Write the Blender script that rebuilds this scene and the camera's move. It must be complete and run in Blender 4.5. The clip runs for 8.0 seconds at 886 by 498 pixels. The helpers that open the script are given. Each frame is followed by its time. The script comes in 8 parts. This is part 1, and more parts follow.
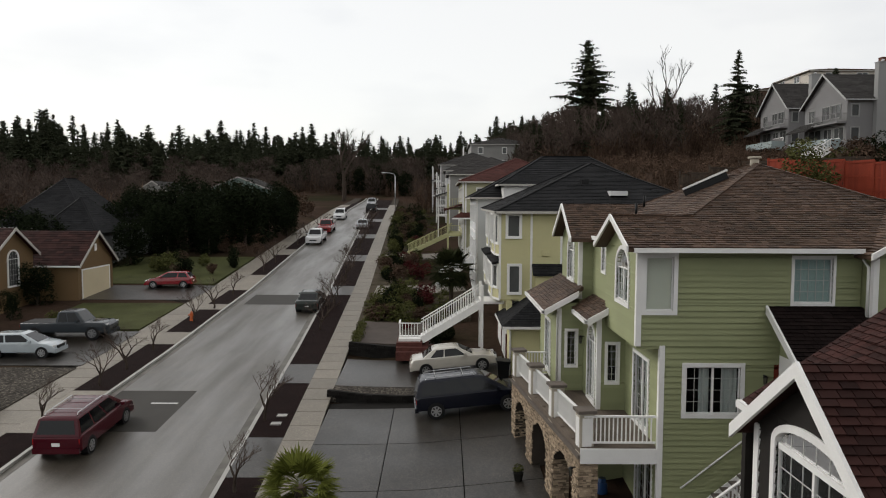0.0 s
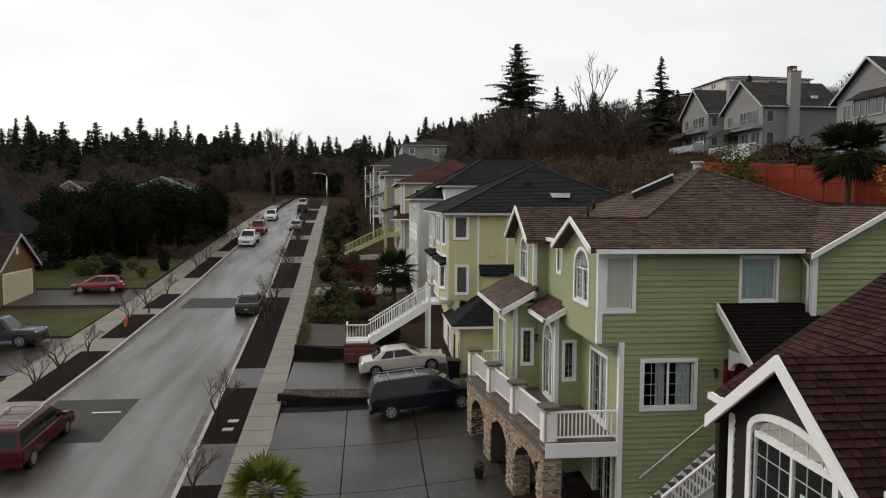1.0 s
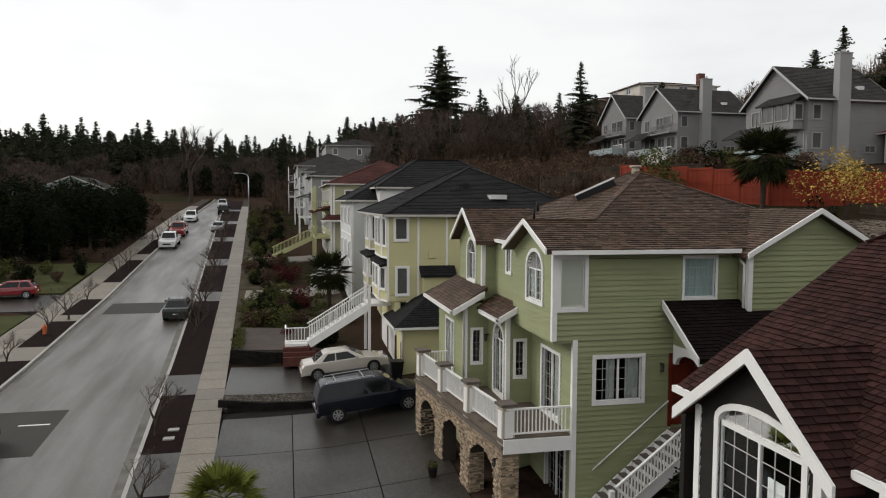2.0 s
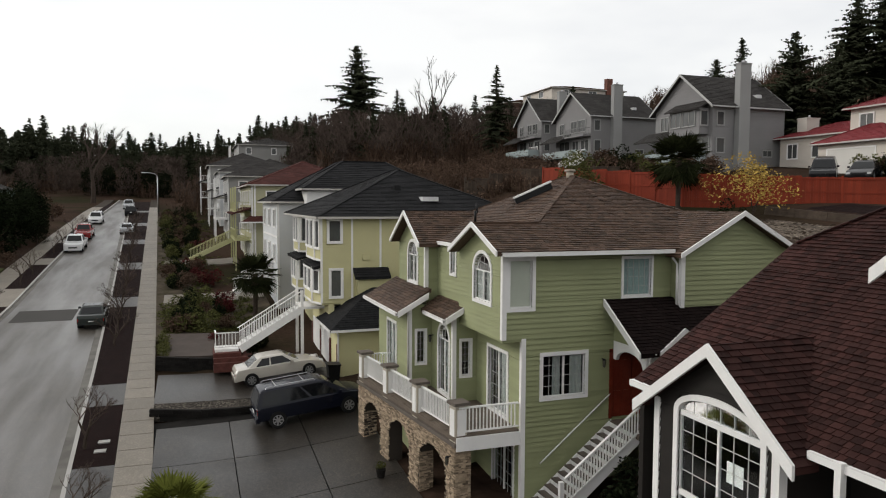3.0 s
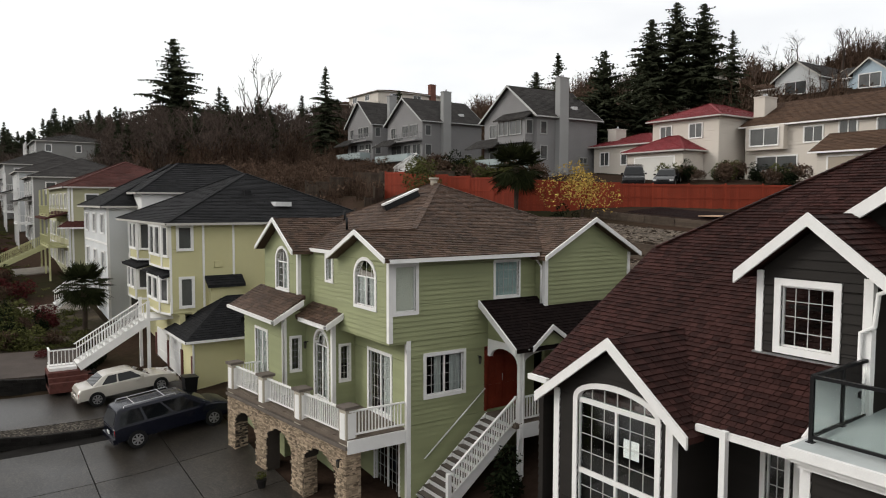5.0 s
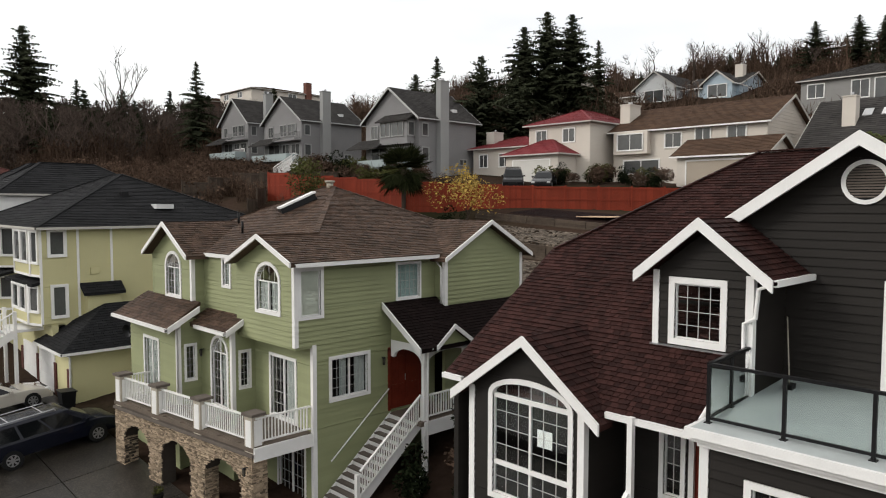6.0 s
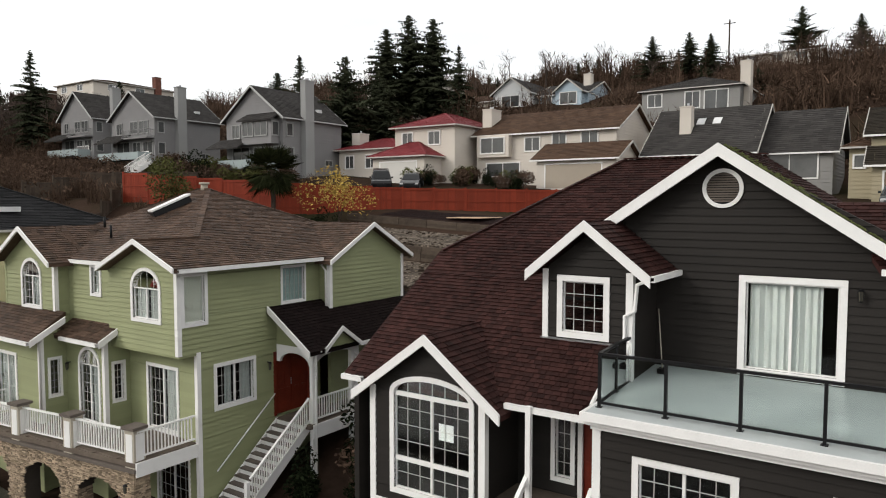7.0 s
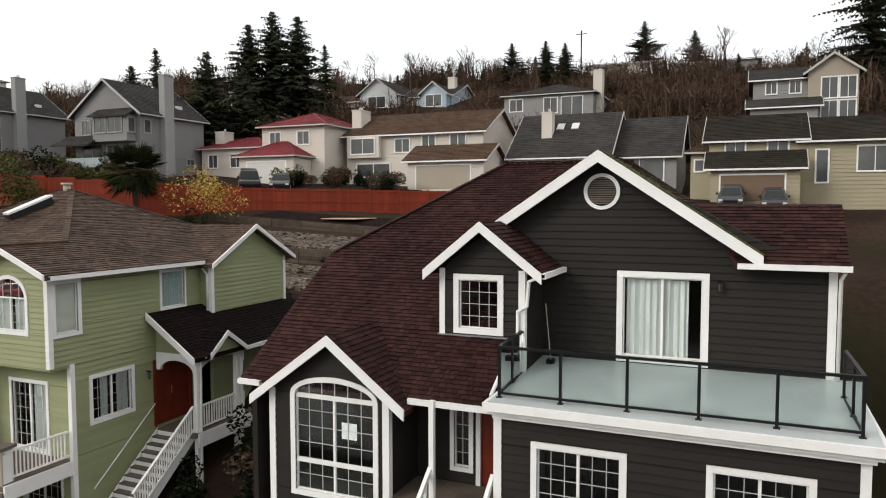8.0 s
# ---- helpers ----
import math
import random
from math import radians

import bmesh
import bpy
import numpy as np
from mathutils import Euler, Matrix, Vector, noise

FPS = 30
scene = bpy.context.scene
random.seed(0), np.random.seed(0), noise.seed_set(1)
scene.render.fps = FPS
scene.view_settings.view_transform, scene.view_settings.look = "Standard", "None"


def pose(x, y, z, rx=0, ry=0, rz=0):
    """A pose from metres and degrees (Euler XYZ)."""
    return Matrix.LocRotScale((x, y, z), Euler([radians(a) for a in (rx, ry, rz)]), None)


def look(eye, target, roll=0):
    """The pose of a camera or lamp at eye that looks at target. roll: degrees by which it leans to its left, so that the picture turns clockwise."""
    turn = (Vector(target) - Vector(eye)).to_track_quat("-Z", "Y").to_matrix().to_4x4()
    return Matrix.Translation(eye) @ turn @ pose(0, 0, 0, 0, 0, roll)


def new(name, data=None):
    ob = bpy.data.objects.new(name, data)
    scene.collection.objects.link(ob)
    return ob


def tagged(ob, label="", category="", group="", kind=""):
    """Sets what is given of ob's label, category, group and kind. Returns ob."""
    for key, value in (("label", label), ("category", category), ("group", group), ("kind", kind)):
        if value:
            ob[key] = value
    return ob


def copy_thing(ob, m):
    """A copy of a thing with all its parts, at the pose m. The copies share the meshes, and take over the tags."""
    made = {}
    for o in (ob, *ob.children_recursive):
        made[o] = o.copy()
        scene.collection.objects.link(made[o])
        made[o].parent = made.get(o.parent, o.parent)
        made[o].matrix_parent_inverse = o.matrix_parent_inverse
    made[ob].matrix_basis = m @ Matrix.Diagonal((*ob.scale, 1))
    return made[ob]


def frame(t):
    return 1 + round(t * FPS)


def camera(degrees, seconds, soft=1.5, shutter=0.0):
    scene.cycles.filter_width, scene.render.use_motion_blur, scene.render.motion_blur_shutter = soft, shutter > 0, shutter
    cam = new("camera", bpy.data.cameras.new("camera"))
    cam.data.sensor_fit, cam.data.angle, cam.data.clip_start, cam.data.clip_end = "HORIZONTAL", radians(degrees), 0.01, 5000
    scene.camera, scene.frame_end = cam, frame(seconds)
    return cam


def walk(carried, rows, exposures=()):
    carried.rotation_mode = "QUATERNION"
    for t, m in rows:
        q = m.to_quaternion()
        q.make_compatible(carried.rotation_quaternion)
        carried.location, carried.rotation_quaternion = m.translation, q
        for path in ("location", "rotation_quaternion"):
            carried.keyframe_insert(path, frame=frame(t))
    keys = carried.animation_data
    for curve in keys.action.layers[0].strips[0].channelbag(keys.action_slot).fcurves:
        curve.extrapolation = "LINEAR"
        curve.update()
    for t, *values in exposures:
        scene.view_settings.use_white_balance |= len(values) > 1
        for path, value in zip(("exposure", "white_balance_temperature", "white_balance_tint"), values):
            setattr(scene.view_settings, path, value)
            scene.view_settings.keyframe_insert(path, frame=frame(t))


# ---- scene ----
cam = camera(63.8, 8.0, soft=1.1)
METRES, EYE, TILT, LEAN, TURN = 9.4, 10.0, 0.0, 0.0, 0.0
ROWS = [
    (0.0, 0.0, 0.0, 0.0, 0.02, -3.86, -0.25),
    (0.5, -0.0677, -0.0185, 0.0056, -4.37, -3.87, -0.23),
    (1.0, -0.1296, -0.0279, 0.009, -5.89, -3.82, -0.27),
    (1.5, -0.1925, -0.033, 0.0121, -8.88, -3.78, -0.29),
    (3.0, -0.4001, -0.041, 0.0278, -19.5, -3.72, -0.26),
    (3.5, -0.4649, -0.0405, 0.0348, -23.11, -3.7, -0.22),
    (4.0, -0.5258, -0.0369, 0.0402, -26.41, -3.67, -0.2),
    (4.5, -0.5857, -0.0325, 0.0477, -29.85, -3.64, -0.2),
    (6.0, -0.7618, 0.0029, 0.0713, -44.12, -3.64, -0.1),
    (6.5, -0.8182, 0.0226, 0.0764, -49.77, -3.63, -0.06),
    (7.0, -0.8718, 0.0465, 0.081, -55.49, -3.61, -0.01),
    (7.5, -0.9182, 0.0716, 0.0838, -60.61, -3.61, 0.03),
    (8.0, -0.9642, 0.102, 0.0868, -66.52, -3.61, 0.08),
]
walk(cam, [(t, pose(0, 0, EYE, TILT, LEAN, TURN) @ pose(METRES * x, METRES * y, METRES * z, 90 + pitch, roll, yaw)) for t, x, y, z, yaw, pitch, roll in ROWS],
     exposures=[(0.0, -0.5), (2.0, -0.45), (4.0, -0.33), (6.0, -0.2), (8.0, -0.15)])

# ---- light ----
SUN_DIR = (-0.76, 0.55, 0.52)
world = bpy.data.worlds.new("sky")
scene.world = world
world.use_nodes = True
wn, wl = world.node_tree.nodes, world.node_tree.links
wn.clear()
sky = wn.new("ShaderNodeTexSky")
sky.sky_type, sky.sun_disc = "NISHITA", False
sky.sun_elevation, sky.sun_rotation = radians(29), radians(-54)
wcoord = wn.new("ShaderNodeTexCoord")
wmap = wn.new("ShaderNodeMapping")
wmap.inputs["Scale"].default_value = (1.6, 1.6, 5.0)
wnoise = wn.new("ShaderNodeTexNoise")
wnoise.inputs["Scale"].default_value, wnoise.inputs["Detail"].default_value = 1.6, 7
wramp = wn.new("ShaderNodeValToRGB")
wramp.color_ramp.elements[0].position, wramp.color_ramp.elements[0].color = 0.30, (0.86, 0.855, 0.85, 1)
wramp.color_ramp.elements[1].position, wramp.color_ramp.elements[1].color = 0.50, (1.0, 0.985, 0.955, 1)
sky_bg, cloud_bg, wadd = wn.new("ShaderNodeBackground"), wn.new("ShaderNodeBackground"), wn.new("ShaderNodeAddShader")
sky_bg.inputs["Strength"].default_value, cloud_bg.inputs["Strength"].default_value = 0.03, 1.22
wout = wn.new("ShaderNodeOutputWorld")
wl.new(wcoord.outputs["Generated"], wmap.inputs["Vector"])
wl.new(wmap.outputs[0], wnoise.inputs["Vector"])
wl.new(wnoise.outputs[0], wramp.inputs[0])
wl.new(wramp.outputs[0], cloud_bg.inputs[0])
wl.new(sky.outputs[0], sky_bg.inputs[0])
wl.new(sky_bg.outputs[0], wadd.inputs[0])
wl.new(cloud_bg.outputs[0], wadd.inputs[1])
wl.new(wadd.outputs[0], wout.inputs[0])
sun = new("sun", bpy.data.lights.new("sun", "SUN"))
sun.data.energy, sun.data.angle, sun.data.color = 1.8, radians(26), (1.0, 0.96, 0.9)
sun.matrix_basis = look(SUN_DIR, (0, 0, 0))

# ---- materials ----
MATS = {}


def material(name, color, rough=0.6, metal=0.0, vary=0.12, scale=2.0, fine=40.0, bump=0.15, bump_dist=0.01, island=0.0, dark=None, stain=0.0, spec=0.22, stretch=None):
    """A procedural surface: broad stains, fine grain, relief, and a shade of its own for each piece."""
    if name in MATS:
        return MATS[name]
    m = bpy.data.materials.new(name)
    m.use_nodes = True
    n, l = m.node_tree.nodes, m.node_tree.links
    b = n["Principled BSDF"]
    b.inputs["Roughness"].default_value, b.inputs["Metallic"].default_value = rough, metal
    b.inputs["Specular IOR Level"].default_value = spec
    tc = n.new("ShaderNodeTexCoord")
    big, small = n.new("ShaderNodeTexNoise"), n.new("ShaderNodeTexNoise")
    big.inputs["Scale"].default_value, big.inputs["Detail"].default_value = scale, 5
    small.inputs["Scale"].default_value, small.inputs["Detail"].default_value = fine, 4
    l.new(tc.outputs["Object"], big.inputs["Vector"])
    l.new(tc.outputs["Object"], small.inputs["Vector"])
    add = n.new("ShaderNodeMath")
    add.operation = "MULTIPLY_ADD"
    l.new(small.outputs[0], add.inputs[0])
    add.inputs[1].default_value = 0.6
    l.new(big.outputs[0], add.inputs[2])
    ramp = n.new("ShaderNodeMapRange")
    ramp.inputs["From Min"].default_value, ramp.inputs["From Max"].default_value = 0.5, 1.1
    ramp.inputs["To Min"].default_value, ramp.inputs["To Max"].default_value = 1 - vary, 1 + vary
    l.new(add.outputs[0], ramp.inputs["Value"])
    value = ramp.outputs[0]
    if island:
        geo, info = n.new("ShaderNodeNewGeometry"), n.new("ShaderNodeObjectInfo")
        s = n.new("ShaderNodeMath")
        s.operation = "ADD"
        l.new(geo.outputs["Random Per Island"], s.inputs[0])
        l.new(info.outputs["Random"], s.inputs[1])
        f = n.new("ShaderNodeMath")
        f.operation = "FRACT"
        l.new(s.outputs[0], f.inputs[0])
        r2 = n.new("ShaderNodeMapRange")
        r2.inputs["To Min"].default_value, r2.inputs["To Max"].default_value = 1 - island, 1 + island
        l.new(f.outputs[0], r2.inputs["Value"])
        mu = n.new("ShaderNodeMath")
        mu.operation = "MULTIPLY"
        l.new(value, mu.inputs[0])
        l.new(r2.outputs[0], mu.inputs[1])
        value = mu.outputs[0]
    sc = n.new("ShaderNodeVectorMath")
    sc.operation = "SCALE"
    sc.inputs[0].default_value = color[:3]
    l.new(value, sc.inputs["Scale"])
    col = sc.outputs[0]
    if dark:
        st = n.new("ShaderNodeTexNoise")
        st.inputs["Scale"].default_value, st.inputs["Detail"].default_value = scale * 0.7, 8
        if stretch:
            mp = n.new("ShaderNodeMapping")
            mp.inputs["Scale"].default_value = stretch
            l.new(tc.outputs["Object"], mp.inputs["Vector"])
            l.new(mp.outputs[0], st.inputs["Vector"])
        else:
            l.new(tc.outputs["Object"], st.inputs["Vector"])
        rr = n.new("ShaderNodeMapRange")
        rr.inputs["From Min"].default_value, rr.inputs["From Max"].default_value = 0.48, 0.66
        rr.inputs["To Max"].default_value = stain
        l.new(st.outputs[0], rr.inputs["Value"])
        mx = n.new("ShaderNodeMix")
        mx.data_type = "RGBA"
        l.new(rr.outputs[0], mx.inputs["Factor"])
        l.new(col, mx.inputs[6])
        mx.inputs[7].default_value = (*dark, 1)
        col = mx.outputs[2]
    l.new(col, b.inputs["Base Color"])
    if bump:
        bp = n.new("ShaderNodeBump")
        bp.inputs["Strength"].default_value, bp.inputs["Distance"].default_value = bump, bump_dist
        l.new(small.outputs[0], bp.inputs["Height"])
        l.new(bp.outputs[0], b.inputs["Normal"])
    MATS[name] = m
    return m


def wet(m, weight, rough):
    """A film of water over a surface."""
    b = m.node_tree.nodes["Principled BSDF"]
    b.inputs["Coat Weight"].default_value, b.inputs["Coat Roughness"].default_value = weight, rough


def glass(name, tint=(0.8, 0.85, 0.85), rough=0.02):
    m = bpy.data.materials.new(name)
    m.use_nodes = True
    b = m.node_tree.nodes["Principled BSDF"]
    b.inputs["Base Color"].default_value = (*tint, 1)
    b.inputs["Transmission Weight"].default_value, b.inputs["Roughness"].default_value, b.inputs["IOR"].default_value = 1.0, rough, 1.28
    return m


GLASS = glass("window_glass")
RAIL_GLASS = glass("rail_glass", (0.75, 0.82, 0.8))
DARK_GLASS = material("dark_glass", (0.006, 0.007, 0.008), 0.06, vary=0.2, bump=0, scale=0.5, spec=0.3)
FAR_GLASS = material("far_glass", (0.07, 0.072, 0.072), 0.08, vary=0.5, bump=0, scale=0.4, spec=0.5)
WHITE = material("white_paint", (0.77, 0.76, 0.74), 0.5, vary=0.06, fine=30, bump=0.05)
GREEN = material("green_siding", (0.262, 0.280, 0.152), 0.6, vary=0.09, scale=0.7, fine=60, bump=0.1, island=0.05)
DARKSIDE = material("charcoal_siding", (0.0205, 0.018, 0.016), 0.6, vary=0.10, scale=0.8, fine=60, bump=0.1, island=0.06, spec=0.12)
YELLOW = material("yellow_siding", (0.52, 0.485, 0.275), 0.65, vary=0.08, scale=0.5, fine=40)
SHINGLE = material("brown_shingle", (0.074, 0.046, 0.032), 0.6, vary=0.3, scale=0.6, fine=120, bump=0.6, island=0.42, spec=0.18)
RED_SHINGLE = material("red_brown_shingle", (0.032, 0.0128, 0.0108), 0.8, vary=0.35, scale=0.5, fine=120, bump=0.6, island=0.42, spec=0.12)
BLACK_SHINGLE = material("black_shingle", (0.020, 0.020, 0.021), 0.8, vary=0.25, scale=0.6, fine=60, bump=0.4, island=0.2, spec=0.06)
PORCH_SHINGLE = material("dark_porch_shingle", (0.012, 0.008, 0.0075), 0.85, vary=0.25, scale=0.8, fine=100, bump=0.4, island=0.25, spec=0.06)
STONE = material("ledge_stone", (0.29, 0.225, 0.16), 0.85, vary=0.35, scale=3, fine=30, bump=0.6, island=0.55, spec=0.06)
MORTAR = material("mortar", (0.05, 0.042, 0.035), 0.95, vary=0.2, spec=0.06)
RED_DOOR = material("red_stained_wood", (0.15, 0.024, 0.012), 0.35, vary=0.25, scale=2, fine=14)
TRIM_TAN = material("tan_trim", (0.42, 0.38, 0.31), 0.6, vary=0.08)
CAP = material("weathered_cap", (0.12, 0.10, 0.085), 0.7, vary=0.2)
DECKWOOD = material("deck_wood", (0.12, 0.095, 0.075), 0.8, vary=0.25, fine=25)
MEMBRANE = material("deck_membrane", (0.44, 0.47, 0.465), 0.28, vary=0.10, scale=0.9, fine=8, bump=0.03, dark=(0.34, 0.365, 0.36), stain=0.75)
BLACK_METAL = material("black_metal", (0.012, 0.012, 0.013), 0.4, metal=0.3, vary=0.1, bump=0)
ASPHALT = material("asphalt", (0.042, 0.034, 0.0235), 0.5, vary=0.3, scale=0.8, fine=30, bump=0.12, bump_dist=0.003, dark=(0.042, 0.035, 0.026), stain=0.75, spec=0.5, stretch=(1.0, 0.05, 1.0))
wet(ASPHALT, 1.0, 0.36)


def patchy_wet(m, low, high, stretch):
    """Wet and drier lanes: the water film comes and goes along the road."""
    n, l = m.node_tree.nodes, m.node_tree.links
    tc, mp, no, mr = n.new("ShaderNodeTexCoord"), n.new("ShaderNodeMapping"), n.new("ShaderNodeTexNoise"), n.new("ShaderNodeMapRange")
    mp.inputs["Scale"].default_value = stretch
    no.inputs["Scale"].default_value, no.inputs["Detail"].default_value = 0.9, 6
    l.new(tc.outputs["Object"], mp.inputs["Vector"])
    l.new(mp.outputs[0], no.inputs["Vector"])
    l.new(no.outputs[0], mr.inputs["Value"])
    mr.inputs["From Min"].default_value, mr.inputs["From Max"].default_value = 0.35, 0.65
    mr.inputs["To Min"].default_value, mr.inputs["To Max"].default_value = low, high
    l.new(mr.outputs[0], n["Principled BSDF"].inputs["Coat Weight"])


patchy_wet(ASPHALT, 0.25, 1.0, (0.7, 0.06, 1.0))
PATCH = material("asphalt_patch", (0.026, 0.023, 0.019), 0.7, vary=0.2, scale=0.6, fine=30, bump=0.15, spec=0.25)
CONCRETE = material("pavement_concrete", (0.178, 0.157, 0.128), 0.65, vary=0.12, scale=0.8, fine=30, bump=0.2, island=0.10)
KERB = material("kerb_concrete", (0.34, 0.33, 0.31), 0.7, vary=0.12, scale=1.0, fine=30)
DRIVE = material("wet_driveway", (0.022, 0.0185, 0.015), 0.38, vary=0.35, scale=0.5, fine=45, bump=0.35, island=0.12, dark=(0.020, 0.018, 0.016), stain=0.8, spec=0.3)
patchy_wet(DRIVE, 0.0, 0.25, (0.5, 0.5, 1.0))
DRIVE.node_tree.nodes["Principled BSDF"].inputs["Coat Roughness"].default_value = 0.25
wet(CONCRETE, 0.15, 0.35)
TERRACE = material("terrace_gravel", (0.115, 0.094, 0.074), 0.9, vary=0.4, scale=0.6, fine=9, bump=0.9, bump_dist=0.03, dark=(0.03, 0.022, 0.016), stain=0.7, spec=0.06)
GRAVEL = material("gravel", (0.055, 0.048, 0.040), 0.9, vary=0.35, scale=1, fine=14, bump=0.9, bump_dist=0.03, spec=0.06)


def speckle(m, scale, low, high):
    """Coarse mineral grains: pale and dark stones in the surface."""
    n, l = m.node_tree.nodes, m.node_tree.links
    b = n["Principled BSDF"]
    src = b.inputs["Base Color"].links[0].from_socket
    tc, vo, mr, sc = n.new("ShaderNodeTexCoord"), n.new("ShaderNodeTexVoronoi"), n.new("ShaderNodeMapRange"), n.new("ShaderNodeVectorMath")
    vo.inputs["Scale"].default_value = scale
    l.new(tc.outputs["Object"], vo.inputs["Vector"])
    sep = n.new("ShaderNodeSeparateColor")
    l.new(vo.outputs["Color"], sep.inputs[0])
    power = n.new("ShaderNodeMath")
    power.operation = "POWER"
    power.inputs[1].default_value = 3.0
    l.new(sep.outputs[0], power.inputs[0])
    mr.inputs["To Min"].default_value, mr.inputs["To Max"].default_value = low, high
    l.new(power.outputs[0], mr.inputs["Value"])
    sc.operation = "SCALE"
    l.new(src, sc.inputs[0])
    l.new(mr.outputs[0], sc.inputs["Scale"])
    l.new(sc.outputs[0], b.inputs["Base Color"])


speckle(DRIVE, 30.0, 0.55, 3.4)
speckle(ASPHALT, 30.0, 0.75, 1.8)
speckle(CONCRETE, 30.0, 0.85, 1.4)
speckle(TERRACE, 9.0, 0.5, 2.2)
speckle(GRAVEL, 14.0, 0.45, 2.4)
MULCH = material("bark_mulch", (0.011, 0.0055, 0.005), 0.95, vary=0.4, scale=2, fine=35, bump=0.9, bump_dist=0.03, spec=0.06)
SOIL = material("hillside_soil", (0.040, 0.026, 0.019), 0.95, vary=0.45, scale=0.12, fine=3, bump=0.8, bump_dist=0.08, dark=(0.018, 0.020, 0.009), stain=0.8, spec=0.01)
GUTTER = material("gutter_concrete", (0.12, 0.112, 0.098), 0.6, vary=0.2, scale=1.2, fine=30, dark=(0.05, 0.045, 0.038), stain=0.6)
GRID = material("glazing_bar_paint", (0.46, 0.46, 0.44), 0.5, vary=0.05, bump=0)
GARDEN = material("garden_soil", (0.062, 0.050, 0.036), 0.95, vary=0.5, scale=0.8, fine=6, bump=0.9, bump_dist=0.04, dark=(0.022, 0.024, 0.010), stain=0.8, spec=0.04)
GRASS = material("lawn", (0.052, 0.056, 0.022), 0.9, vary=0.35, scale=0.5, fine=12, bump=0.8, bump_dist=0.04, spec=0.06)
BRICKP = material("brick_paving", (0.060, 0.047, 0.040), 0.8, vary=0.25, scale=1, fine=10, bump=0.5)
BLOCKWALL = material("black_block_wall", (0.012, 0.011, 0.010), 0.8, vary=0.3, fine=20, bump=0.4, island=0.3, spec=0.06)
FENCE = material("red_cedar_fence", (0.22, 0.034, 0.015), 0.75, vary=0.18, scale=0.5, fine=12, island=0.14)
OLDFENCE = material("weathered_fence", (0.075, 0.058, 0.045), 0.85, vary=0.25, fine=10, island=0.25, spec=0.06)
BARK = material("bark", (0.055, 0.042, 0.034), 0.95, vary=0.3, scale=2, fine=20, bump=0.6, spec=0.06)
TWIG = material("bare_twigs", (0.082, 0.062, 0.052), 0.95, vary=0.3, scale=0.2, fine=4, bump=0, island=0.3, spec=0.01)
NEEDLE = material("conifer_needles", (0.040, 0.045, 0.027), 0.9, vary=0.35, scale=0.3, fine=6, bump=0, island=0.45, spec=0.01)
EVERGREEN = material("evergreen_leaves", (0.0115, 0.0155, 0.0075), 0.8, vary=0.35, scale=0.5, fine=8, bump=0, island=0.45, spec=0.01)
SHRUB = material("shrub_leaves", (0.075, 0.078, 0.028), 0.8, vary=0.35, scale=0.5, fine=8, bump=0, island=0.5, spec=0.01)
BROWNBRUSH = material("brown_brush", (0.085, 0.056, 0.040), 0.9, vary=0.4, scale=0.1, fine=3, bump=0, island=0.5, spec=0.01)
REDLEAF = material("dark_red_leaves", (0.070, 0.018, 0.018), 0.8, vary=0.35, scale=0.5, fine=8, bump=0, island=0.5, spec=0.01)
YELLOWLEAF = material("yellow_leaves", (0.42, 0.29, 0.075), 0.8, vary=0.3, bump=0, island=0.4, spec=0.06)
PALMLEAF = material("palm_leaves", (0.095, 0.105, 0.022), 0.7, vary=0.3, scale=2, bump=0, island=0.35, spec=0.01)
PALMDARK = material("dark_palm_leaves", (0.024, 0.028, 0.012), 0.7, vary=0.3, scale=2, bump=0, island=0.4, spec=0.01)
CLODS = material("soil_clods", (0.036, 0.026, 0.019), 0.95, vary=0.4, scale=3, fine=20, island=0.5, spec=0.05)
TYRE = material("tyre_rubber", (0.012, 0.012, 0.012), 0.8, bump=0)
RIM = material("alloy", (0.45, 0.45, 0.46), 0.3, metal=0.8, bump=0)
CURTAIN = material("curtain", (0.55, 0.56, 0.53), 0.9, vary=0.1, fine=6, bump=0.1)
# indoor gloom put into the colour: near-black, so panes look dark
ROOM = material("room_shade", (0.02, 0.018, 0.017), 0.9, vary=0.1)
LANTERN_GLASS = material("lantern_glass", (0.08, 0.075, 0.06), 0.15, bump=0)
LAMPRED = material("tail_lamp", (0.30, 0.01, 0.01), 0.15, bump=0)
LAMPWHITE = material("head_lamp", (0.6, 0.6, 0.6), 0.1, bump=0)


def paint(name, c, rough=0.2):
    m = material(name, c, rough, vary=0.03, bump=0, fine=4, spec=0.4 if max(c) > 0.1 else 0.2)
    wet(m, 0.8 if max(c) > 0.1 else 0.15, 0.06)
    return m


# ---- building blocks ----
WORLD_M = {}
Z = Vector((0, 0, 1))


def thing(name, m=None, label="", category="", group="", kind=""):
    ob = new(name)
    ob.empty_display_size = 0.3
    ob.matrix_basis = m or Matrix()
    WORLD_M[ob.name] = ob.matrix_basis.copy()
    return tagged(ob, label, category, group, kind)


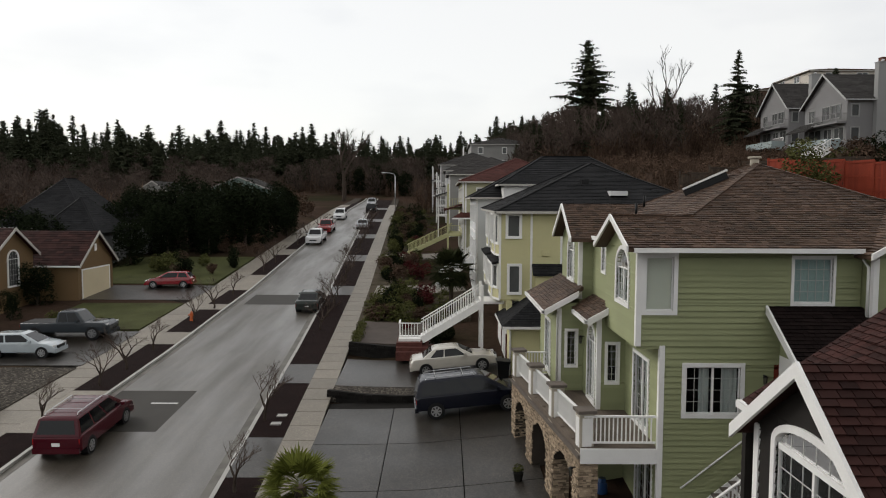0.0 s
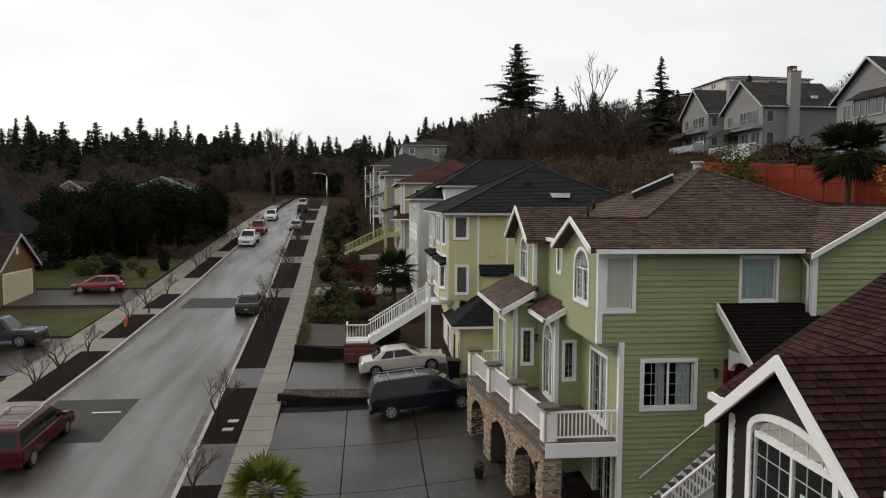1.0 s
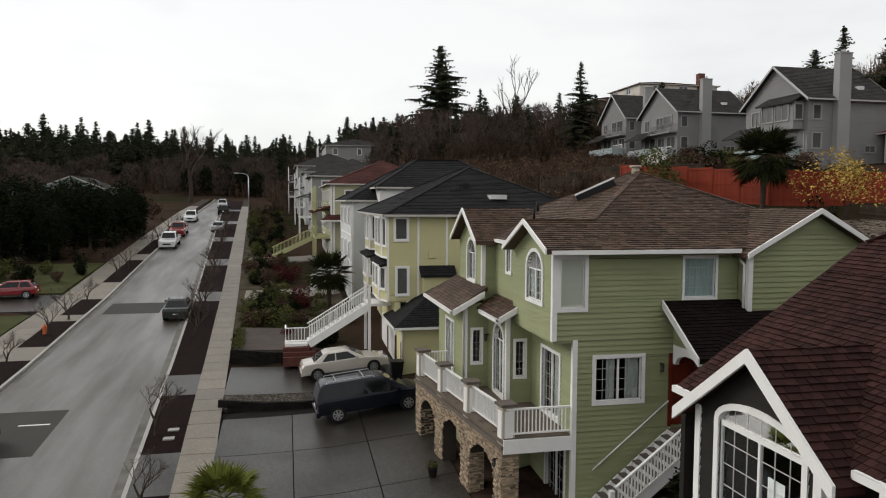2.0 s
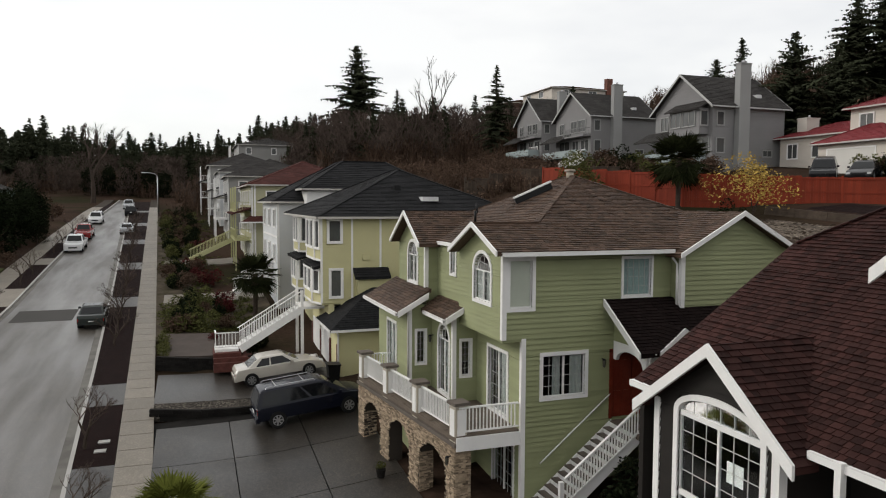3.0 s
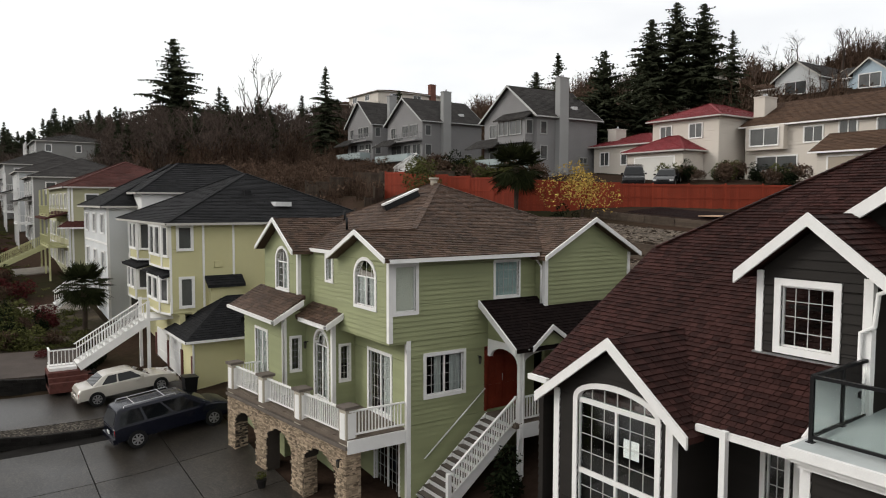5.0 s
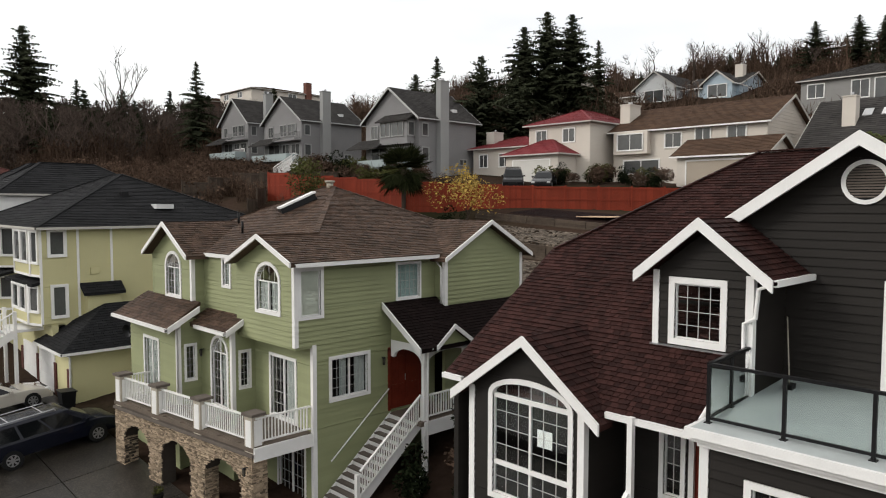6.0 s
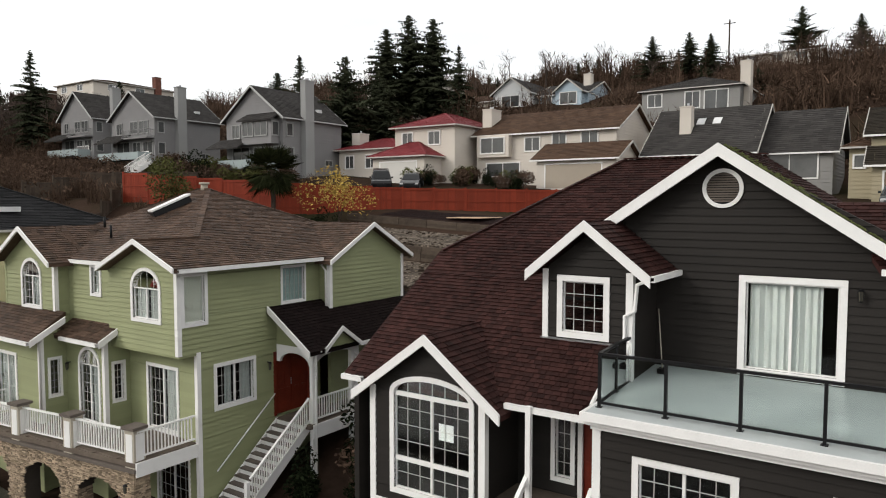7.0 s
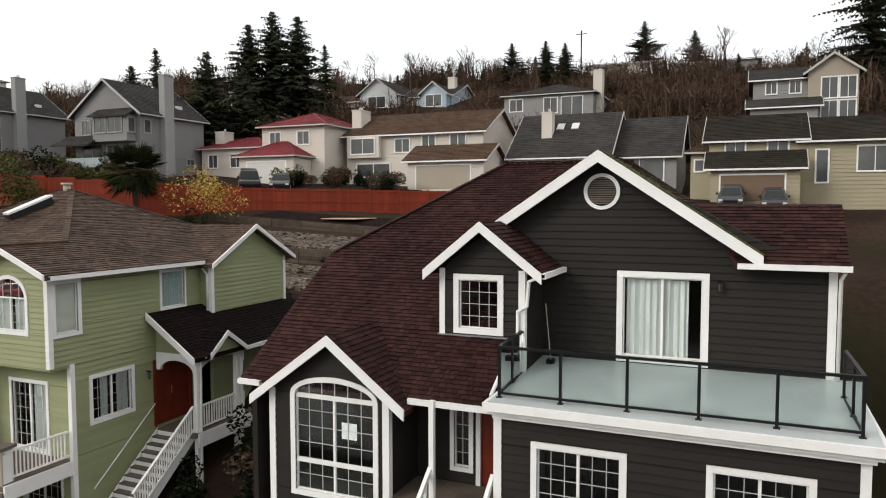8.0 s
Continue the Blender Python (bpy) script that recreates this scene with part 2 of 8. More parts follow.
def mesh(name, verts, faces, mat, parent=None, label="", smooth=False, local=False, category="", group="", kind=""):
    """One mesh object. Under a thing its corners are given in the world, or with local in the thing's own frame."""
    me = bpy.data.meshes.new(name)
    me.from_pydata([tuple(v) for v in verts], [], faces)
    me.materials.append(mat)
    if smooth:
        me.polygons.foreach_set("use_smooth", [True] * len(me.polygons))
    ob = new(name, me)
    if parent:
        ob.parent = parent
        if not local and parent.name in WORLD_M:
            ob.matrix_parent_inverse = WORLD_M[parent.name].inverted()
    return tagged(ob, label, category, group, kind)


class Soup:
    """Collects solids for one mesh."""

    def __init__(self):
        self.v, self.f = [], []

    def add(self, verts, faces):
        k = len(self.v)
        self.v += [tuple(p) for p in verts]
        self.f += [tuple(i + k for i in f) for f in faces]

    def hexa(self, p):
        self.add(p, BOXF)

    def box(self, x0, x1, y0, y1, z0, z1):
        self.hexa([(x0, y0, z0), (x1, y0, z0), (x1, y1, z0), (x0, y1, z0), (x0, y0, z1), (x1, y0, z1), (x1, y1, z1), (x0, y1, z1)])

    def beam(self, p, q, w, h, up=Z):
        self.hexa(beam_pts(p, q, w, h, up))

    def tube(self, pts, r, sides=6, r1=None):
        pts = [Vector(p) for p in pts]
        n = len(pts)
        k = len(self.v)
        for i, p in enumerate(pts):
            d = (pts[min(i + 1, n - 1)] - pts[max(i - 1, 0)]).normalized()
            a = d.cross(Vector((0.31, 0.17, 0.93))).normalized()
            b = d.cross(a)
            rr = r if r1 is None else r + (r1 - r) * i / max(1, n - 1)
            self.v += [tuple(p + (a * math.cos(t) + b * math.sin(t)) * rr) for t in (2 * math.pi * j / sides for j in range(sides))]
        for i in range(n - 1):
            for j in range(sides):
                a0, a1 = k + i * sides + j, k + i * sides + (j + 1) % sides
                self.f.append((a0, a1, a1 + sides, a0 + sides))
        self.f += [tuple(k + j for j in reversed(range(sides))), tuple(k + (n - 1) * sides + j for j in range(sides))]

    def make(self, name, mat, parent=None, label="", **kw):
        return mesh(name, self.v, self.f, mat, parent, label, **kw)


BOXF = [(0, 3, 2, 1), (4, 5, 6, 7), (0, 1, 5, 4), (1, 2, 6, 5), (2, 3, 7, 6), (3, 0, 4, 7)]


def beam_pts(p, q, w, h, up=Z):
    """A bar from p to q, w wide, h high; its top runs along p-q."""
    p, q = Vector(p), Vector(q)
    d = (q - p).normalized()
    s = d.cross(up).normalized() * (w / 2)
    u = s.cross(d).normalized() * h
    return [p - s - u, q - s - u, q + s - u, p + s - u, p - s, q - s, q + s, p + s]


def beam(name, p, q, w, h, mat, parent, label="", up=Z, **kw):
    s = Soup()
    s.beam(p, q, w, h, up)
    return s.make(name, mat, parent, label, **kw)


def box(name, x0, x1, y0, y1, z0, z1, mat, parent=None, label="", **kw):
    s = Soup()
    s.box(x0, x1, y0, y1, z0, z1)
    return s.make(name, mat, parent, label, **kw)


def tube(name, pts, r, mat, parent, label="", sides=8, **kw):
    s = Soup()
    s.tube(pts, r, sides)
    return s.make(name, mat, parent, label, smooth=True, **kw)


class Face:
    """A wall's plane: u runs along it to the right as seen from outside, d stands out of it."""

    def __init__(self, origin, u):
        self.o, self.u = Vector(origin), Vector(u).normalized()
        self.n = self.u.cross(Z)

    def at(self, u, z, d=0.0):
        return self.o + self.u * u + Z * z + self.n * d

    def bar(self, s, u0, u1, z0, z1, d0, d1):
        s.hexa([self.at(u0, z0, d1), self.at(u1, z0, d1), self.at(u1, z0, d0), self.at(u0, z0, d0), self.at(u0, z1, d1), self.at(u1, z1, d1), self.at(u1, z1, d0), self.at(u0, z1, d0)])

    def part(self, name, u0, u1, z0, z1, d0, d1, mat, parent, label="", **kw):
        s = Soup()
        self.bar(s, u0, u1, z0, z1, d0, d1)
        return s.make(name, mat, parent, label, **kw)


def span(poly, z):
    """Left and right end of a convex outline (u, z) at height z."""
    us = []
    for (a, za), (b, zb) in zip(poly, poly[1:] + poly[:1]):
        if za != zb and min(za, zb) - 1e-6 <= z <= max(za, zb) + 1e-6:
            us.append(a + (b - a) * (z - za) / (zb - za))
    return (min(us), max(us)) if us else None


def siding(face, poly, holes, mat, parent, step=0.17, thick=0.14, joined=None, lap=0.03):
    """Lapped boards over a convex outline, cut round the holes (u0, u1, z0, z1). joined: a Soup that takes them in place of single boards."""
    lo, hi = min(z for _, z in poly), max(z for _, z in poly)
    cuts = {lo, hi}
    k = 0
    while lo + k * step < hi:
        cuts.add(lo + k * step)
        k += 1
    for u0, u1, z0, z1 in holes:
        cuts |= {z for z in (z0, z1) if lo < z < hi}
    cuts = sorted(cuts)
    for za, zb in zip(cuts, cuts[1:]):
        if zb - za < 0.008:
            continue
        ea, eb = span(poly, za + 1e-4), span(poly, zb - 1e-4)
        if not ea or not eb:
            continue
        spans = [(ea[0], ea[1], eb[0], eb[1])]
        zm = (za + zb) / 2
        for u0, u1, z0, z1 in holes:
            if z0 < zm < z1:
                rest = []
                for a0, a1, b0, b1 in spans:
                    if u1 <= min(a0, b0) or u0 >= max(a1, b1):
                        rest.append((a0, a1, b0, b1))
                        continue
                    if u0 > min(a0, b0):
                        rest.append((a0, u0, b0, u0))
                    if u1 < max(a1, b1):
                        rest.append((u1, a1, u1, b1))
                spans = rest
        for a0, a1, b0, b1 in spans:
            if max(a1 - a0, b1 - b0) < 0.01:
                continue
            p = [face.at(a0, za, lap), face.at(a1, za, lap), face.at(a1, za, -thick), face.at(a0, za, -thick),
                 face.at(b0, zb, -0.004), face.at(b1, zb, -0.004), face.at(b1, zb, -thick), face.at(b0, zb, -thick)]
            if joined is not None:
                joined.hexa(p)
            else:
                mesh("siding_board", p, BOXF, mat, parent)


def profile(face, low, high, d0, d1, name, mat, parent):
    """One solid between two lines of (u, z) on a wall."""
    vs, n = [], len(low)
    for (a, b), (c, e) in zip(low, high):
        vs += [face.at(a, b, d1), face.at(a, b, d0), face.at(c, e, d0), face.at(c, e, d1)]
    fs = [(0, 1, 2, 3), (4 * n - 1, 4 * n - 2, 4 * n - 3, 4 * n - 4)]
    for i in range(n - 1):
        for k in range(4):
            m = (k + 1) % 4
            fs.append((4 * i + k, 4 * i + 4 + k, 4 * i + 4 + m, 4 * i + m))
    return mesh(name, vs, fs, mat, parent)


def spandrel(face, uc, half, z, rise, top, mat, parent):
    """The siding left above a round-headed opening, up to the height top."""
    low = [(uc - half * math.cos(math.pi * k / 16), z + rise * math.sin(math.pi * k / 16)) for k in range(17)]
    profile(face, low, [(u, top) for u, _ in low], -0.1, 0.01, "arch_spandrel", mat, parent)


def joined_wall(face, poly, mat, parent, step):
    """A lap-sided wall out of sight, in one piece."""
    s = Soup()
    siding(face, poly, [], mat, parent, step=step, joined=s)
    s.make("side_wall", mat, parent, kind="stuff")


def arch_bar(s, face, uc, half, z0, rise, w, d0, d1, n=14):
    """A curved bar over an opening: an elliptic arch from (uc-half, z0) to (uc+half, z0)."""
    pts = []
    for i in range(n + 1):
        t = math.pi * i / n
        pts.append((uc - half * math.cos(t), z0 + rise * math.sin(t), uc - (half + w) * math.cos(t), z0 + (rise + w) * math.sin(t)))
    for (a, b, c, e), (a2, b2, c2, e2) in zip(pts, pts[1:]):
        s.hexa([face.at(a, b, d1), face.at(a2, b2, d1), face.at(a2, b2, d0), face.at(a, b, d0), face.at(c, e, d1), face.at(c2, e2, d1), face.at(c2, e2, d0), face.at(c, e, d0)])


def window(face, u0, u1, z0, z1, parent, cols=0, rows=0, split=False, arch=0.0, trim=0.1, curtain=None, pane=None, blind=None, proud=0.05, name="window", label="", sill=True, trim_mat=None, bars=True, vents=()):
    """A window with its casing, sash, panes and glazing bars. u0..z1 is the opening, the casing lies round it. arch: rise of a curved head above z1."""
    trim_mat = trim_mat or WHITE
    if pane == FAR_GLASS:
        face = Face(face.o + face.n * 0.085, face.u)
        proud = 0.02
    s = Soup()
    for a, b, c, d in ((u0 - trim, u0, z0 - trim, z1 + (0 if arch else trim)), (u1, u1 + trim, z0 - trim, z1 + (0 if arch else trim)), (u0, u1, z0 - trim, z0)):
        face.bar(s, a, b, c, d, -0.10, proud)
    if arch:
        arch_bar(s, face, (u0 + u1) / 2, (u1 - u0) / 2, z1, arch, trim, -0.10, proud)
    else:
        face.bar(s, u0, u1, z1, z1 + trim, -0.10, proud)
    w = s.make(name, trim_mat, parent, label)
    f = Soup()
    e = 0.035
    for a, b, c, d in ((u0, u0 + e, z0, z1), (u1 - e, u1, z0, z1), (u0 + e, u1 - e, z0, z0 + e), (u0 + e, u1 - e, z1 - e, z1)):
        face.bar(f, a, b, c, d, -0.08, -0.02)
    um = (u0 + u1) / 2
    if split:
        face.bar(f, um - 0.03, um + 0.03, z0 + e, z1 - e, -0.08, -0.015)
    for v in vents:
        face.bar(f, u0 + e, u1 - e, v - 0.05, v + 0.05, -0.08, 0.0)
    f.make("sash", trim_mat, w)
    ps = [(u0 + e, um - 0.03), (um + 0.03, u1 - e)] if split else [(u0 + e, u1 - e)]
    for a, b in ps:
        g = face.part("pane", a, b, z0 + e, z1 - e, -0.056, -0.05, pane or GLASS, w)
        g.visible_shadow = False
    if arch:
        n = 12
        fan = [(um - (u1 - u0 - 2 * e) / 2 * math.cos(math.pi * i / n), z1 + (arch - e) * math.sin(math.pi * i / n)) for i in range(n + 1)]
        g = mesh("pane", [face.at(a, b, -0.05) for a, b in fan] + [face.at(a, b, -0.056) for a, b in fan],
                 [tuple(range(n + 1)), tuple(reversed(range(n + 1, 2 * n + 2)))] + [(i, (i + 1) % (n + 1), n + 1 + (i + 1) % (n + 1), n + 1 + i) for i in range(n + 1)], pane or GLASS, w)
        g.visible_shadow = False
    if cols and bars:
        m = Soup()
        t = 0.008
        for i in range(1, cols):
            u = u0 + (u1 - u0) * i / cols
            if not (split and abs(u - um) < 0.03):
                face.bar(m, u - t, u + t, z0 + e, z1 - e, -0.062, -0.044)
        for j in range(1, rows):
            z = z0 + (z1 - z0) * j / rows
            face.bar(m, u0 + e, u1 - e, z - t, z + t, -0.0615, -0.0445)
        if arch:
            for i in range(1, cols):
                u = u0 + (u1 - u0) * i / cols
                h = arch * math.sqrt(max(0, 1 - ((u - um) / ((u1 - u0) / 2)) ** 2))
                face.bar(m, u - t, u + t, z1, z1 + h - e, -0.062, -0.044)
        m.make("glazing_grid", GRID, w)
    if blind:
        face.part("blind", u0 + e, u1 - e, z0 + e, z1 - e, -0.085, -0.075, blind, w)
    if curtain:
        c = Soup()
        for a, b in curtain:
            n = max(4, int((b - a) / 0.05))
            vs = []
            for i in range(n + 1):
                u = a + (b - a) * i / n
                d = -0.13 + 0.03 * math.sin(i * 1.9) + 0.01 * math.sin(i * 0.7)
                vs += [face.at(u, z0, d), face.at(u, z1 + arch * 0.6, d)]
            c.add(vs, [(2 * i, 2 * i + 2, 2 * i + 3, 2 * i + 1) for i in range(n)])
        c.make("curtain", CURTAIN, w)
    return w


def shingles(s, quad, step=0.145, width=0.22, rng=None, lift=0.024, over=0.02, gap=0.013):
    """Courses of single shingles over a convex roof plane; quad[0]-quad[1] is the eave, seen from outside from left to right."""
    rng = rng or random.Random(3)
    q = [Vector(p) for p in quad]
    ex = (q[1] - q[0]).normalized()
    nrm = ex.cross(q[2] - q[0]).normalized()
    ey = nrm.cross(ex)
    poly = [((p - q[0]).dot(ex), (p - q[0]).dot(ey)) for p in q]
    top = max(b for _, b in poly)
    k = 0
    while k * step < top - 0.02:
        za, zb = k * step - (over if k == 0 else 0), min((k + 1) * step + 0.01, top)
        a, b = span(poly, max(0.0001, k * step)), span(poly, zb - 1e-4)
        k += 1
        if not a or not b:
            continue
        u = a[0] if k % 2 else a[0] - width / 2
        end = max(a[1], b[1])
        while u < end:
            w = width * rng.uniform(0.65, 1.35)
            l0, l1 = max(a[0], u), min(a[1], u + w - gap)
            m0, m1 = max(b[0], u), min(b[1], u + w - gap)
            u += w
            if l1 - l0 < 0.01 and m1 - m0 < 0.01:
                continue
            l1, m1 = max(l0, l1), max(m0, m1)
            h = lift * rng.uniform(0.7, 1.5)
            P = lambda x, y, d: q[0] + ex * x + ey * y + nrm * d
            s.hexa([P(l0, za, -0.01), P(l1, za, -0.01), P(m1, zb, -0.01), P(m0, zb, -0.01), P(l0, za, h + 0.006), P(l1, za, h + 0.006), P(m1, zb, 0.004), P(m0, zb, 0.004)])


def slab(s, poly, thick=0.12):
    """A roof plane as a solid under its outline (seen from outside, anticlockwise)."""
    p = [Vector(v) for v in poly]
    n = len(p)
    s.add(p + [v - Z * thick for v in p], [tuple(range(n)), tuple(reversed(range(n, 2 * n)))] + [(i, i + n, (i + 1) % n + n, (i + 1) % n) for i in range(n)])


def roof(planes, mat, parent, fine=True, step=0.145, width=0.22, thick=0.12, name="roof", label=""):
    s = Soup()
    for p in planes:
        slab(s, [Vector(v) - Z * 0.015 for v in p], thick)
    r = s.make(name, mat, parent, label)
    t = Soup()
    rng = random.Random(len(planes) * 7 + 1)
    for p in planes:
        shingles(t, p, step, width, rng)
    t.make("shingles", mat, r, kind="stuff")
    return r


def rakes(parent, pts, mat=None, w=0.06, h=0.2):
    """Barge boards from point to point along a gable's edge."""
    for p, q in zip(pts, pts[1:]):
        p, q = Vector(p) + Z * 0.03, Vector(q) + Z * 0.03
        d = Vector((q.x - p.x, q.y - p.y, 0)).normalized()
        s = d.cross(Z) * (w / 2)
        hv = Z * h * (q - p).length / max(0.1, math.hypot(q.x - p.x, q.y - p.y))
        mesh("barge_board", [p - s - hv, q - s - hv, q + s - hv, p + s - hv, p - s, q - s, q + s, p + s], BOXF, mat or WHITE, parent)


def gutter(parent, p, q, mat=None):
    s = Soup()
    p, q = Vector(p), Vector(q)
    s.beam(p, q, 0.12, 0.025, Z)
    d = (q - p).normalized().cross(Z) * 0.055
    s.beam(p + d, q + d, 0.015, 0.13)
    s.beam(p - d, q - d, 0.015, 0.13)
    s.beam(p - Z * 0.11, q - Z * 0.11, 0.1, 0.02)
    return s.make("gutter", mat or WHITE, parent)


def railing(parent, p, q, height=0.9, every=0.13, mat=None, low=0.1, thick=0.035, cap=0.09):
    """A rail on balusters between two points on the floor line (also up a slope)."""
    mat = mat or WHITE
    p, q = Vector(p), Vector(q)
    beam("top_rail", p + Z * height, q + Z * height, cap, 0.05, mat, parent)
    beam("bottom_rail", p + Z * (low + 0.05), q + Z * (low + 0.05), 0.06, 0.05, mat, parent)
    n = max(2, int((q - p).length / every))
    me = None
    for i in range(1, n):
        c = p + (q - p) * i / n
        if me is None:
            s = Soup()
            s.box(-thick / 2, thick / 2, -thick / 2, thick / 2, low + 0.04, height - 0.045)
            ob = s.make("baluster", mat, parent, local=True)
            me = ob.data
        else:
            ob = new("baluster", me)
            ob.parent = parent
        ob.matrix_basis = WORLD_M[parent.name].inverted() @ Matrix.Translation(c)

# ---- ground and street ----
SY = [-400, -60, 0, 25, 35, 44, 54, 64, 82, 104, 137, 170, 300, 900]
SZ = [-14, -4.5, -1.6, -0.45, 0.15, 0.6, 1.3, 1.95, 3.6, 5.5, 8.1, 10.0, 22.0, 34.0]
HX = [-700, -200, -60, -36, -22, -4, -1, 3.5, 6.5, 10, 13, 18, 24, 37, 42, 48, 62, 72, 95, 132, 200, 500]
HZ = [12, 6, -2.0, 0.1, 0.13, 0.13, 0.2, 0.65, 1.1, 1.6, 3.0, 7.3, 9.4, 10.0, 11.4, 12.2, 13.0, 16.5, 25.5, 36.0, 40, 40]


def street_z(y):
    return float(np.interp(y, SY, SZ))


TX = [0, 13, 18, 24, 24.7, 31, 32.5, 37, 70]
TZ = [0.2, 3.0, 7.3, 7.9, 8.8, 9.1, 9.8, 10.2, 10.5]


def ease(a, b, v):
    k = min(1.0, max(0.0, (v - a) / (b - a)))
    return k * k * (3 - 2 * k)


def ground_z(x, y):
    bumps = 0.25 * noise.noise((x * 0.12, y * 0.12, 0)) * min(1, max(0, (x - 10) / 12)) if x > 0 else 0
    hill = float(np.interp(x, HX, HZ))
    if x > 13 and y < 42:
        beyond = (x - 37.2) * 0.64 + (y - 35.6) * 0.77
        flat = (1 - ease(0.2, 3.0, beyond)) * (1 - ease(36, 42, y)) * ease(8, 14, y)
        hill += (float(np.interp(x, TX, TZ)) - hill) * flat
        bumps *= 1 - 0.7 * flat
    fade = min(1.0, max(0.35, 1 - (y - 150) / 500)) if x > 0 else 1
    return street_z(y) * (1 if x < 60 else max(0.55, 1 - (x - 60) / 150)) + hill * fade + bumps


def kerb_r(y):
    return -6.85 - 0.053 * y


def walk_l(y):
    return -5.6 - 0.038 * y


def walk_r(y):
    return -4.25 - 0.037 * y


def kerb_l(y):
    return -16.3 - 0.014 * y


def lwalk_r(y):
    return -18.5 - 0.008 * y


def lwalk_l(y):
    return -20.4 - 0.008 * y


def build_ground():
    xs = sorted({*np.arange(-30, 62, 1.5).round(2), *np.arange(-90, -30, 6.0), *np.arange(62, 160, 4.0), *np.arange(-700, -90, 60.0), *np.arange(160, 701, 60.0)})
    ys = sorted({*np.arange(-10, 112, 1.5).round(2), *np.arange(112, 250, 6.0), *np.arange(-70, -10, 6.0), *np.arange(250, 901, 65.0), *np.arange(-400, -70, 55.0)})
    vs = []
    for y in ys:
        for x in xs:
            z = ground_z(x, y)
            if -22.5 < x < -3.6 and y < 175:
                z -= 0.3
            elif x <= 6.6 and -23 < x and y < 112:
                z -= 0.06
            vs.append((x, y, z))
    w = len(xs)
    fs = [(j * w + i, j * w + i + 1, (j + 1) * w + i + 1, (j + 1) * w + i) for j in range(len(ys) - 1) for i in range(w - 1)]
    mesh("ground", vs, fs, SOIL, smooth=True, label="dark damp soil and low growth on the sloping hillside", category="ground", kind="structure")


def strip(name, left, right, ya, yb, mat, parent=None, lift=0.0, thick=0.25, step=2.0, label="", follow=None, **kw):
    """A paved strip between two lines x(y), draped on the street's slope."""
    n = max(1, int(math.ceil((yb - ya) / step)))
    vs, fs = [], []
    for i in range(n + 1):
        y = ya + (yb - ya) * i / n
        a, b = (left(y) if callable(left) else left), (right(y) if callable(right) else right)
        za = (follow(a, y) if follow else street_z(y)) + lift
        zb = (follow(b, y) if follow else street_z(y)) + lift
        vs += [(a, y, za), (b, y, zb), (b, y, zb - thick), (a, y, za - thick)]
    for i in range(n):
        k = 4 * i
        fs += [(k, k + 1, k + 5, k + 4), (k + 1, k + 2, k + 6, k + 5), (k + 3, k, k + 4, k + 7), (k + 2, k + 3, k + 7, k + 6)]
    fs += [(0, 3, 2, 1), (4 * n, 4 * n + 1, 4 * n + 2, 4 * n + 3)]
    return mesh(name, vs, fs, mat, parent, label, **kw)


